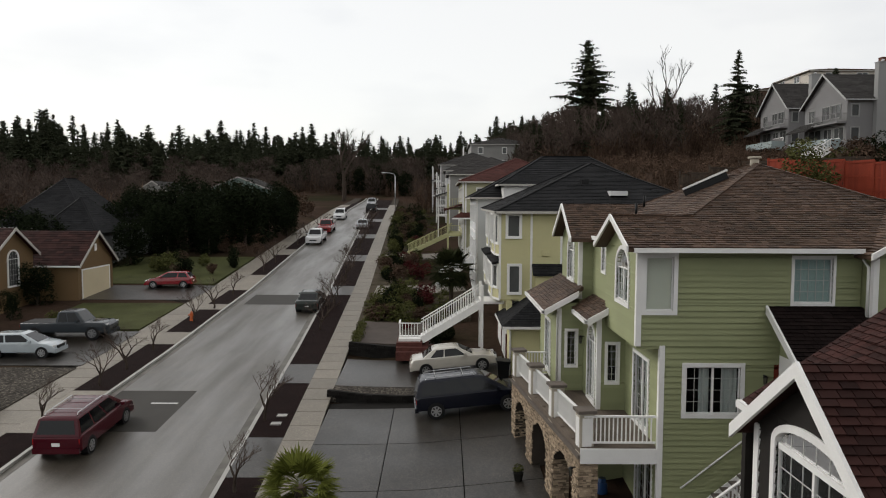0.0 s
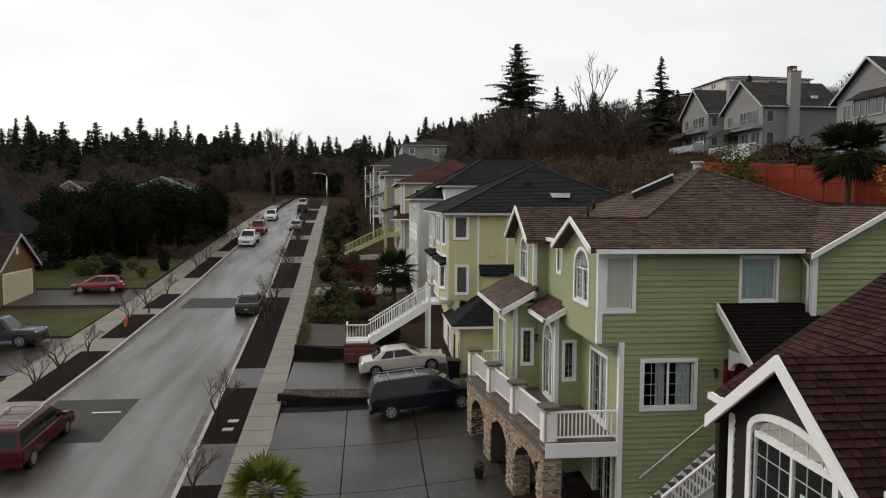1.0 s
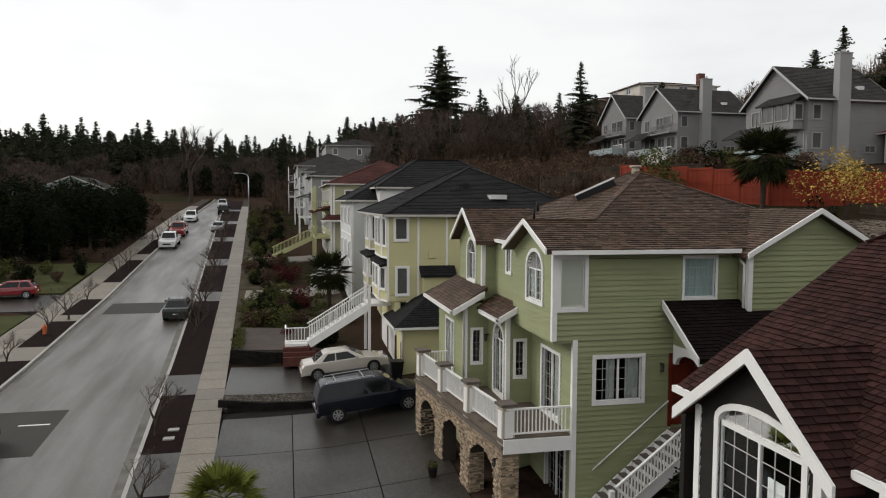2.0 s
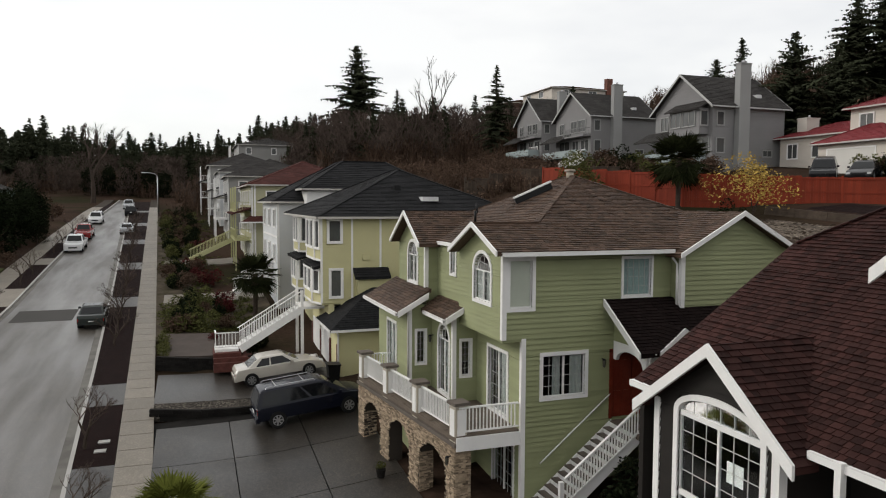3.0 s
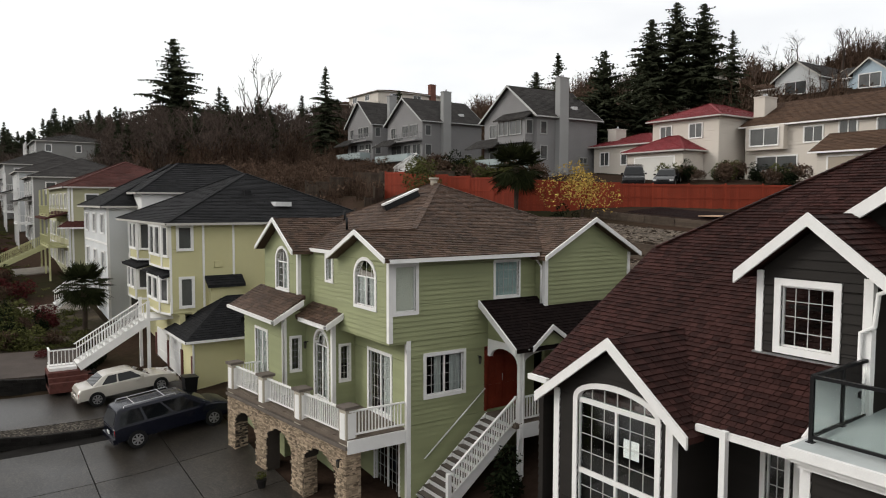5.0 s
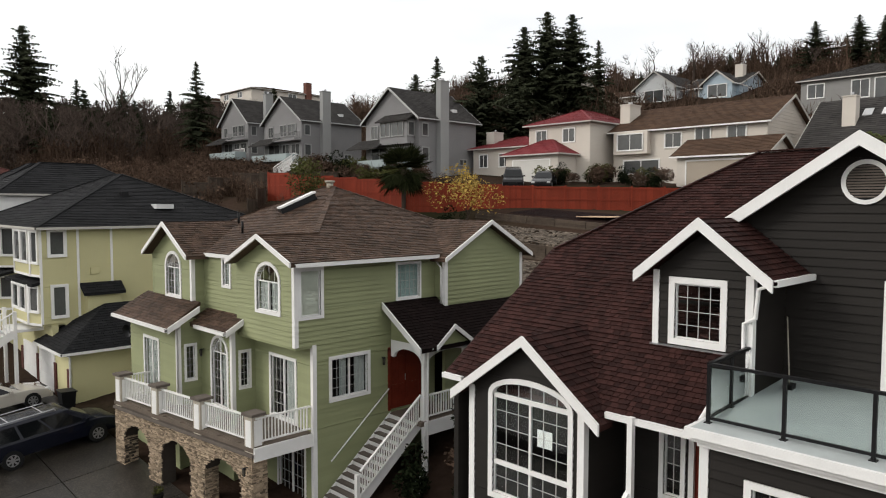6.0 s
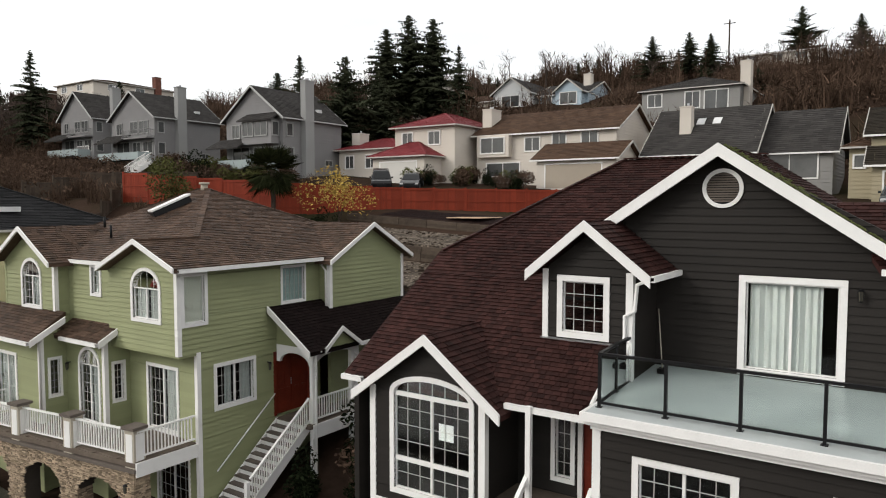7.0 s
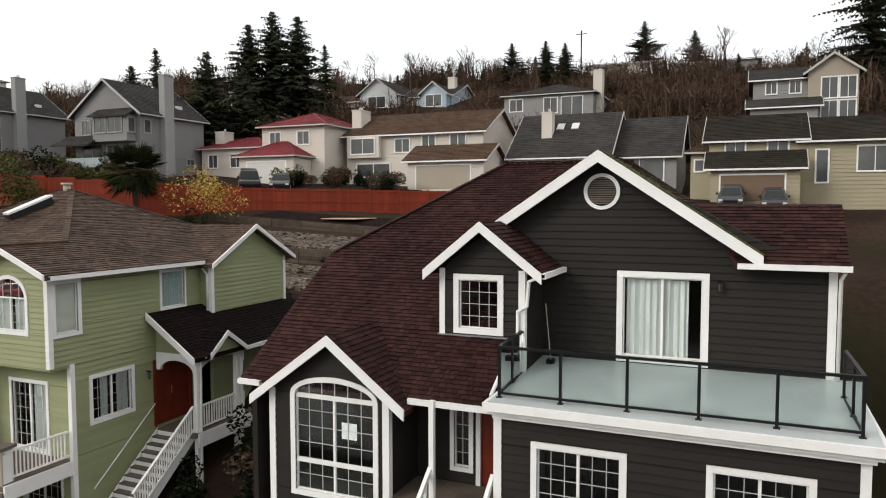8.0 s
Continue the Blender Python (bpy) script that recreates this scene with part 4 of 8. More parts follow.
    roof([[(4.85, 26.7, 6.05), (4.85, 23.6, 6.05), (6.3, 23.6, 6.85), (6.3, 26.7, 6.85)]], SHINGLE, h, name="skirt_roof")
    gutter(h, (3.7, 31.5, 6.0), (3.7, 26.0, 6.0))
    gutter(h, (4.8, 26.0, 6.04), (4.8, 23.6, 6.04))
    rakes(h, [(3.75, 25.98, 6.0), (5.0, 25.98, 6.7)])
    rakes(h, [(4.85, 23.57, 6.05), (6.2, 23.57, 6.8)])
    tube("downspout", [(4.3, 26.2, 5.95), (4.3, 26.45, 5.8), (4.3, 26.45, 3.1)], 0.04, WHITE, h)
    # balcony on the stone arcade
    d = thing("balcony", pose(4.5, 24.5, 2.9), "balcony with white rails and tan posts on a stone arcade", "balcony")
    p0, p1 = Vector((4.0, 20.25, 0)), Vector((2.9, 29.1, 0))
    dv = (p1 - p0).normalized()
    L = (p1 - p0).length
    deck = Soup()
    deck.add([(4.0, 20.2, 2.85), (6.25, 20.2, 2.85), (6.25, 29.2, 2.85), (2.88, 29.2, 2.85), (4.0, 20.2, 2.7), (6.25, 20.2, 2.7), (6.25, 29.2, 2.7), (2.88, 29.2, 2.7)],
             [(0, 1, 2, 3), (7, 6, 5, 4), (0, 4, 5, 1), (1, 5, 6, 2), (2, 6, 7, 3), (3, 7, 4, 0)])
    deck.make("deck_base", DECKWOOD, d)
    x = 3.2
    while x < 6.2:
        ya = 20.25 if x >= 4.0 else 20.25 + (4.0 - x) / 1.1 * 8.85
        box("deck_board", x, x + 0.13, ya, 29.1, 2.85, 2.88, DECKWOOD, d)
        x += 0.14
    box("fascia", 4.0, 6.22, 20.14, 20.2, 2.42, 2.86, WHITE, d)
    box("fascia", 3.6, 6.25, 29.2, 29.26, 2.42, 2.86, WHITE, d)
    AR = Face(p1, -dv)
    posts = [0.22, 2.95, 5.75, L - 0.22]
    rng = random.Random(11)
    for u in posts:
        s = Soup()
        AR.bar(s, u - 0.21, u + 0.21, 2.62, 3.86, -0.42, 0.0)
        pp = s.make("post", TRIM_TAN, d)
        for k in (0, 1):
            q = Soup()
            if k == 0:
                AR.bar(q, u - 0.14, u + 0.14, 2.85, 3.72, 0.0, 0.014)
            else:
                AR.bar(q, u + 0.21, u + 0.224, 2.85, 3.72, -0.35, -0.07)
            q.make("post_panel", WHITE, pp)
        s = Soup()
        AR.bar(s, u - 0.28, u + 0.28, 3.86, 3.95, -0.49, 0.07)
        s.make("post_cap", CAP, pp)
    for a, b in zip(posts, posts[1:]):
        railing(d, AR.at(a + 0.21, 2.88, -0.2), AR.at(b - 0.21, 2.88, -0.2), 0.92, 0.12)
    railing(d, (4.12, 20.3, 2.88), (6.2, 20.3, 2.88), 0.92, 0.12)
    railing(d, (3.1, 29.1, 2.88), (4.3, 29.1, 2.88), 0.92, 0.12)

    def solid(u, z):
        for a, b in zip(posts, posts[1:]):
            c, hw = (a + b) / 2, (b - a) / 2 - 0.42
            if abs(u - c) < hw and z < 1.35 + 0.75 * math.sqrt(1 - ((u - c) / hw) ** 2):
                return False
        return True

    core = Soup()
    cell = 0.11
    for i in range(int(L / cell)):
        u = (i + 0.5) * cell
        z0 = X0
        for a, b in zip(posts, posts[1:]):
            c, hw = (a + b) / 2, (b - a) / 2 - 0.42
            if abs(u - c) < hw:
                z0 = 1.35 + 0.75 * math.sqrt(1 - ((u - c) / hw) ** 2)
        AR.bar(core, u - cell / 2, u + cell / 2, z0, 2.55, -0.55, 0.0)
    ar = core.make("arcade_wall", MORTAR, d, "stacked ledgestone arcade with round arches")
    st = Soup()
    ledgestones(st, AR, 0, L, -0.4, 2.55, rng, solid)
    SF = Face(AR.at(L, 0, 0), AR.n * -1)
    ledgestones(st, SF, 0, 0.55, -0.4, 2.55, rng)
    for u in posts[:-1]:
        PF = Face(AR.at(u + 0.42, 0, 0), AR.n * -1)
        ledgestones(st, PF, 0, 0.55, -0.4, 1.5, rng)
    st.make("stone_facing", STONE, ar, kind="stuff")
    AR.part("ledge", -0.05, L + 0.07, 2.55, 2.66, -0.6, 0.08, CAP, d)
    lantern("small black wall lantern on the stone pier", AR.at(posts[-1] - 0.0, 2.1, 0.05), AR.n)
    # covered entry with its stair
    p = thing("entry_porch", pose(10.5, 19.2, 2.9), "white-trimmed entry porch with dark shingle roof and stair", "porch")
    box("porch_floor", 9.45, 12.9, 18.25, 20.0, 2.8, 2.96, DECKWOOD, p)
    box("fascia", 9.6, 12.9, 18.2, 18.25, 2.45, 2.95, WHITE, p)
    for x, y in ((9.72, 18.38), (11.75, 18.38), (12.0, 18.38)):
        b = box("porch_post", x - 0.07, x + 0.07, y - 0.07, y + 0.07, ground_z(x, y) - 0.3, 5.35, WHITE, p)
        box("post_base", x - 0.1, x + 0.1, y - 0.1, y + 0.1, 2.9, 3.85, WHITE, b)
    for F, u0, u1 in ((Face((9.65, 20.1, 0), (0, -1, 0)), 0.0, 1.8), (Face((9.65, 18.3, 0), (1, 0, 0)), 0.0, 2.45)):
        c, hw = (u0 + u1) / 2, (u1 - u0) / 2 - 0.16
        us = [u0] + [c - hw * math.cos(math.pi * i / 18) for i in range(19)] + [u1]
        low = [(u, 5.02 + 0.38 * math.sqrt(max(0, 1 - ((u - c) / hw) ** 2)) if abs(u - c) < hw else 5.02) for u in us]
        profile(F, low, [(u, 5.65) for u in us], -0.1, 0.02, "arched_beam", WHITE, p)
    siding(Face((9.65, 20.1, 0), (0, -1, 0)), [(0.0, 5.65), (1.75, 5.65), (0.0, 6.9)], [], GREEN, p)
    roof([[(9.25, 18.0, 5.62), (17.0, 18.0, 5.62), (17.0, 20.1, 7.05), (9.25, 20.1, 7.05)]], PORCH_SHINGLE, p, name="porch_roof", label="dark brown shingle porch roof")
    rakes(p, [(9.22, 18.0, 5.62), (9.22, 20.1, 7.05)])
    ga, gb = Vector((10.75, 17.85, 6.35)), Vector((10.75, 19.2, 6.35))
    g1, g2_ = Vector((9.85, 17.85, 5.66)), Vector((11.75, 17.85, 5.66))
    roof([[Vector((9.85, 18.2, 5.66)), g1, ga, gb], [g2_, Vector((11.75, 18.2, 5.66)), gb, ga]], PORCH_SHINGLE, p, name="porch_gable")
    rakes(p, [g1, ga, g2_], h=0.14)
    mesh("gable_infill", [(9.95, 18.0, 5.62), (11.65, 18.0, 5.62), (10.75, 18.0, 6.25), (9.95, 18.1, 5.62), (11.65, 18.1, 5.62), (10.75, 18.1, 6.25)], [(0, 1, 2), (5, 4, 3), (0, 3, 4, 1), (1, 4, 5, 2), (2, 5, 3, 0)], GREEN, p)
    gutter(p, (11.8, 17.95, 5.62), (17.0, 17.95, 5.62))
    tube("downspout", [(9.8, 18.0, 5.6), (9.75, 18.2, 5.4), (9.74, 18.22, 3.0), (9.74, 18.22, 1.1), (9.2, 18.22, 1.0)], 0.04, WHITE, p)
    n = 12
    z_at = lambda x: 2.96 - (9.45 - x) / 2.9 * 2.35
    for i in range(n):
        x1 = 9.45 - 2.9 * i / n
        z = 2.96 - 2.35 * (i + 1) / (n + 0.5)
        box("tread", x1 - 2.9 / n - 0.03, x1, 18.55, 19.95, z - 0.05, z, CAP, p)
        box("riser", x1 - 0.025, x1 - 0.005, 18.58, 19.92, z, z + 0.14, WHITE, p)
    for y in (18.5, 19.98):
        beam("stringer", (9.5, y, 2.98), (6.5, y, z_at(6.5) + 0.02), 0.05, 0.34, WHITE, p)
    railing(p, (9.6, 18.45, 2.98), (6.9, 18.45, z_at(6.9) + 0.03), 0.92, 0.13, low=0.05)
    box("newel", 6.72, 6.86, 18.38, 18.52, 0.2, 1.75, WHITE, p)
    railing(p, (9.8, 18.38, 2.96), (11.7, 18.38, 2.96), 0.9, 0.12)
    tube("handrail", [(9.49, 20.06, 3.83), (6.89, 20.06, 1.74)], 0.025, WHITE, p)


green_house()


# ---- the charcoal house ----
def dark_house():
    X0 = -1.2
    h = thing("house", pose(10, 6, ground_z(8, 6) - 1.5), "charcoal lap-sided house with white trim and red-brown shingle roof", "house")
    # garage block under the roof deck
    F = Face((5.3, 5.95, 0), (0, -1, 0))
    w1, w2 = (0.92, 2.66, 4.35, 5.66), (4.42, 6.06, 4.35, 5.66)
    siding(F, [(0, X0), (7.0, X0), (7.0, 6.35), (0, 6.35)], [w1, w2], DARKSIDE, h, step=0.19)
    for w in (w1, w2):
        window(F, *w, h, cols=6, rows=4, split=True, trim=0.13)
    SR = Face((5.3, -1.05, 0), (1, 0, 0))
    joined_wall(SR, [(0, X0), (14, X0), (14, 6.3), (0, 6.3)], DARKSIDE, h, 0.19)
    SL = Face((9.2, 5.95, 0), (-1, 0, 0))
    siding(SL, [(0, X0), (3.9, X0), (3.9, 6.35), (0, 6.35)], [], DARKSIDE, h, step=0.19)
    corner_board(h, 5.3, 5.95, X0, 6.3, -1, 1, 0.13)
    corner_board(h, 5.3, -1.05, X0, 6.3, -1, -1, 0.13)
    # bay with the arched window
    B = Face((5.4, 11.95, 0), (0, -1, 0))
    bw = (0.72, 2.92, 3.75, 6.16)
    siding(B, [(0, X0), (3.3, X0), (3.3, 6.3), (1.8, 7.45), (0, 6.3)], [bw, (0.72, 2.92, 6.16, 6.58)], DARKSIDE, h, step=0.19)
    window(B, *bw, h, cols=6, rows=6, split=True, arch=0.36, trim=0.13, vents=(4.5, 6.12), label="large arched window with white glazing bars")
    spandrel(B, 1.82, 1.1, 6.16, 0.4, 6.59, DARKSIDE, h)
    B.part("paper_note", 2.0, 2.42, 5.15, 5.55, -0.075, -0.07, WHITE, h, "pale sheet stuck inside the window")
    BS = Face((5.4, 8.65, 0), (1, 0, 0))
    siding(BS, [(0, X0), (1.7, X0), (1.7, 6.35), (0, 6.35)], [], DARKSIDE, h, step=0.19)
    BN = Face((9, 11.95, 0), (-1, 0, 0))
    joined_wall(BN, [(0, X0), (3.6, X0), (3.6, 6.3), (0, 6.3)], DARKSIDE, h, 0.19)
    corner_board(h, 5.4, 11.95, X0, 6.25, -1, 1, 0.13)
    corner_board(h, 5.4, 8.65, X0, 6.25, -1, -1, 0.13)
    B.part("base_board", -0.03, 3.28, 3.2, 3.4, 0.0, 0.05, WHITE, h)
    # recessed entry
    R = Face((7.0, 8.65, 0), (0, -1, 0))
    sl = (1.02, 1.42, 4.3, 6.05)
    siding(R, [(0, X0), (2.8, X0), (2.8, 6.6), (0, 6.6)], [sl, (1.65, 2.6, 3.9, 6.05)], DARKSIDE, h, step=0.19)
    window(R, *sl, h, cols=2, rows=5, trim=0.11, name="sidelight")
    dr = thing("front_door", pose(7.0, 6.6, 3.9), "dark red front door in a white casing", "door")
    leaf = R.part("door_leaf", 1.72, 2.55, 3.92, 6.0, -0.08, -0.03, RED_DOOR, dr)
    for a, b in ((1.8, 2.1), (2.17, 2.47)):
        for c, d in ((4.05, 4.8), (4.95, 5.85)):
            R.part("door_panel", a, b, c, d, -0.04, -0.018, RED_DOOR, leaf)
    cs = Soup()
    for a, b, c, d in ((1.6, 1.72, 3.9, 6.05), (2.55, 2.67, 3.9, 6.05), (1.6, 2.67, 6.0, 6.12)):
        R.bar(cs, a, b, c, d, -0.1, 0.045)
    cs.make("door_casing", WHITE, dr)
    box("entry_floor", 5.5, 7.0, 6.0, 8.7, 3.75, 3.9, DECKWOOD, h)
    box("entry_post", 5.42, 5.54, 7.5, 7.62, 3.6, 6.35, WHITE, h)
    for y in (7.6, 6.1):
        beam("stair_rail", (5.5, y, 4.85), (3.1, y, 3.0), 0.09, 0.12, WHITE, h)
        for k in range(4):
            x = 5.2 - 0.6 * k
            box("stair_post", x - 0.04, x + 0.04, y - 0.03, y + 0.03, ground_z(x, y), 4.78 - 0.77 * (5.5 - x), WHITE, h)
    # roof deck
    d = thing("roof_deck", pose(7.2, 2.5, 6.5), "pale coated roof deck with black metal and glass railing", "deck")
    s = Soup()
    s.hexa([(4.98, -1.25, 6.45), (9.2, -1.25, 6.45), (9.2, 6.05, 6.45), (4.98, 6.05, 6.45), (4.98, -1.25, 6.6), (9.2, -1.25, 6.8), (9.2, 6.05, 6.8), (4.98, 6.05, 6.6)])
    s.make("deck_surface", MEMBRANE, d)
    s = Soup()
    s.box(4.9, 4.98, -1.33, 6.13, 6.44, 6.612)
    s.box(4.98, 9.2, 6.05, 6.13, 6.44, 6.612)
    s.box(4.98, 9.2, -1.33, -1.25, 6.44, 6.612)
    s.make("deck_edge", WHITE, d)
    s = Soup()
    s.box(5.02, 5.28, -1.25, 6.05, 6.34, 6.44)
    s.box(5.12, 5.28, -1.15, 5.98, 6.24, 6.34)
    s.make("crown_moulding", WHITE, d)
    xr, ya, yb = 5.42, 5.92, -0.95
    z0, zt = 6.6, 7.72
    ends = [(xr, ya), (xr, 4.57), (xr, 3.2), (xr, 1.83), (xr, 0.45), (xr, yb)]
    side_l = [(xr, ya), (6.55, 6.0), (7.65, 6.03)]
    side_r = [(xr, yb), (6.6, yb + 0.02), (7.85, yb + 0.05)]
    for x, y in ends + side_l[1:] + side_r[1:]:
        pp = box("rail_post", x - 0.03, x + 0.03, y - 0.03, y + 0.03, z0, zt, BLACK_METAL, d)
        box("post_foot", x - 0.06, x + 0.06, y - 0.06, y + 0.06, z0, z0 + 0.035 + (x - 5.42) * 0.05, BLACK_METAL, pp)
    for line in (ends, side_l, side_r):
        for (xa, y_a), (xb, y_b) in zip(line, line[1:]):
            beam("top_rail", (xa, y_a, zt + 0.03), (xb, y_b, zt + 0.03), 0.075, 0.055, BLACK_METAL, d)
            beam("bottom_rail", (xa, y_a, z0 + 0.14), (xb, y_b, z0 + 0.14), 0.045, 0.05, BLACK_METAL, d)
            v = (Vector((xb, y_b, 0)) - Vector((xa, y_a, 0))).normalized() * 0.03
            g = beam("glass_panel", Vector((xa, y_a, zt - 0.02)) + v, Vector((xb, y_b, zt - 0.02)) - v, 0.008, zt - z0 - 0.16, RAIL_GLASS, d)
            g.visible_shadow = False
    br = thing("broom", pose(8.6, 5.75, 6.77), "broom with a dark head leaning on the charcoal wall", "broom")
    tube("broom_stick", [(8.5, 5.6, 6.86), (9.1, 5.9, 8.2)], 0.014, TRIM_TAN, br)
    box("broom_head", 8.35, 8.6, 5.5, 5.68, 6.765, 6.88, BLACK_METAL, br)
    # upper walls behind the deck
    G = Face((9.2, 8.3, 0), (0, -1, 0))
    sl = (4.38, 6.28, 6.98, 8.98)
    siding(G, [(1.3, 6.5), (9.1, 6.5), (9.1, 9.4), (8.5, 9.4), (3.8, 12.0), (1.3, 10.4)], [sl], DARKSIDE, h, step=0.19)
    siding(G, [(7.0, 9.35), (9.1, 9.35), (9.1, 9.5), (7.0, 9.5)], [], DARKSIDE, h, step=0.19)
    window(G, *sl, h, split=True, trim=0.15, curtain=[(4.45, 5.35), (5.3, 5.95)], name="sliding_door", label="white sliding glass door with pale curtains")
    corner_board(h, 9.2, -0.8, 6.5, 9.4, -1, -1, 0.13)
    GR = Face((9.2, -0.8, 0), (1, 0, 0))
    joined_wall(GR, [(0, 5), (5, 5), (5, 9.5), (0, 9.5)], DARKSIDE, h, 0.19)
    lantern("small dark lantern beside the sliding door", (9.17, 1.62, 8.85), (-1, 0, 0))
    # round gable vent
    v = thing("gable_vent", pose(9.15, 4.48, 11.15), "round louvred gable vent with a white ring", "vent")
    rg = Soup()
    n = 28
    for i in range(n):
        t0, t1 = 2 * math.pi * i / n, 2 * math.pi * (i + 1) / n
        c = lambda t, r, dd: Vector((9.2 - dd, 4.48 + r * math.cos(t), 11.13 + r * math.sin(t)))
        rg.hexa([c(t0, 0.37, 0.06), c(t1, 0.37, 0.06), c(t1, 0.37, 0), c(t0, 0.37, 0), c(t0, 0.46, 0.06), c(t1, 0.46, 0.06), c(t1, 0.46, 0), c(t0, 0.46, 0)])
    rg.make("vent_ring", WHITE, v)
    bk = [(9.18, 4.48 + 0.38 * math.cos(2 * math.pi * i / n), 11.13 + 0.38 * math.sin(2 * math.pi * i / n)) for i in range(n)]
    mesh("vent_back", bk + [(9.21, y, z) for _, y, z in bk], [tuple(reversed(range(n))), tuple(range(n, 2 * n))] + [(i, (i + 1) % n, n + (i + 1) % n, n + i) for i in range(n)], BLACK_METAL, v)
    for k in range(12):
        z = 10.8 + 0.057 * k + 0.02
        w = math.sqrt(max(0, 0.37 ** 2 - (z - 11.13) ** 2))
        if w > 0.05:
            mesh("louvre", [(9.17, 4.48 - w, z + 0.03), (9.17, 4.48 + w, z + 0.03), (9.14, 4.48 + w, z), (9.14, 4.48 - w, z), (9.17, 4.48 - w, z + 0.022), (9.17, 4.48 + w, z + 0.022), (9.14, 4.48 + w, z - 0.008), (9.14, 4.48 - w, z - 0.008)], [(0, 1, 2, 3), (7, 6, 5, 4), (0, 4, 5, 1), (1, 5, 6, 2), (2, 6, 7, 3), (3, 7, 4, 0)], CAP, v)
    # dormer
    D = Face((7.45, 8.17, 0), (0, -1, 0))
    dw = (0.48, 1.52, 7.71, 8.93)
    siding(D, [(0, 7.2), (2.17, 7.2), (2.17, 9.2), (1.15, 10.1), (0, 9.2)], [dw], DARKSIDE, h, step=0.19)
    window(D, *dw, h, cols=4, rows=4, trim=0.14, curtain=None)
    DS = Face((7.45, 6.0, 0), (1, 0, 0))
    siding(DS, [(0, 6.5), (1.75, 6.5), (1.75, 9.3), (0, 9.3)], [], DARKSIDE, h, step=0.19)
    corner_board(h, 7.45, 6.0, 6.6, 9.2, -1, -1, 0.12)
    corner_board(h, 7.45, 8.17, 7.4, 9.2, -1, 1, 0.1)
    box("dormer_flashing", 7.36, 7.45, 6.05, 8.25, 7.5, 7.54, RIM, h)
    # roofs: front slope, cross gable, bay gable, dormer gable
    sl = 0.667
    zx = lambda x: 6.3 + (x - 5.6) * sl
    hy_ = lambda x: 13.05 if x <= 10.1 else 13.05 - (x - 10.1) * 0.98
    top = Vector((14.45, hy_(14.45), zx(14.45)))
    lower = [Vector((5.6, 13.05, 6.3)), Vector((5.6, 6.12, 6.3)), Vector((7.5, 6.12, zx(7.5))), Vector((7.5, hy_(7.5), zx(7.5)))]
    upper = [lower[3], Vector((7.5, 6.3, zx(7.5))), Vector((9.2, 6.3, zx(9.2))), Vector((9.2, hy_(9.2), zx(9.2)))]
    knee = Vector((10.1, 13.05, zx(10.1)))
    ridge = [upper[3], Vector((9.2, 7.1, zx(9.2))), Vector((14.45, 4.5, zx(14.45))), top, knee]
    roof([lower, upper, ridge], RED_SHINGLE, h, step=0.14, width=0.17, label="red-brown laminated shingle main roof")
    hip = Soup()
    a, b = knee, top
    n = int((b - a).length / 0.2)
    for i in range(n):
        p, q = a + (b - a) * i / n, a + (b - a) * (i + 1.15) / n
        hip.beam(p + Z * 0.05, q + Z * 0.035, 0.26, 0.035)
    a, b = top, Vector((14.45, 4.5, top.z))
    n = int((b - a).length / 0.2)
    for i in range(n):
        p, q = a + (b - a) * i / n, a + (b - a) * (i + 1.15) / n
        hip.beam(p + Z * 0.06, q + Z * 0.045, 0.28, 0.035)
    hip.make("ridge_capping", RED_SHINGLE, h, kind="stuff")
    back = Soup()
    slab(back, [knee - Z * 0.02, top, Vector((18, 8.8, top.z - 3)), Vector((18, 13.05, knee.z))])
    joined_wall(Face((12.4, 12.55, 0), (-1, 0, 0)), [(0, X0), (7.0, X0), (7.0, 6.0), (2.6, 9.1), (0, 9.1)], DARKSIDE, h, 0.19)
    slab(back, [top, Vector((14.45, 4.5, top.z)), Vector((20, 4.5, 8)), Vector((20, 8.8, 8))])
    back.make("rear_roof", RED_SHINGLE, h)
    ax, az = 8.75, 12.12
    bl, brr = Vector((ax, 7.5, az - 3.0 * sl)), Vector((ax, 0.7, az - 3.8 * sl))
    ap, bp = Vector((ax, 4.5, az)), Vector((14.5, 4.5, az))
    roof([[brr, Vector((14.5, 0.7, brr.z)), bp, ap], [Vector((9.6, 7.5, bl.z)), bl, ap, bp]], RED_SHINGLE, h, name="cross_gable", step=0.15)
    rakes(h, [bl - Vector((0.04, 0, 0)), ap - Vector((0.04, 0, 0)), brr - Vector((0.04, 0, 0))], w=0.08, h=0.25)
    moss = Soup()
    rng = random.Random(8)
    for k in range(900):
        t, u = rng.random() ** 0.8, rng.uniform(0, 1.6) * rng.random()
        p = ap.lerp(brr, t) + Vector((0.1 + u, 0, 0.035))
        r = rng.uniform(0.02, 0.06)
        moss.add([p + Vector((r * rng.uniform(0.5, 1) * math.cos(q * 1.257), r * math.sin(q * 1.257), -0.6 * r * math.sin(q * 1.257) * 0)) for q in range(5)] + [p + Z * r * 0.7], [(i, (i + 1) % 5, 5) for i in range(5)])
    moss.make("roof_moss", material("moss", (0.06, 0.07, 0.02), 0.95, vary=0.4, bump=0, island=0.4), h, kind="stuff")
    roof([[(8.75, 1.25, 9.42), (8.75, -1.05, 9.42), (10.9, -1.05, 10.8), (10.9, 2.3, 10.8)]], RED_SHINGLE, h, name="side_roof", step=0.15)
    gutter(h, (8.7, 1.25, 9.44), (8.7, -1.08, 9.44))
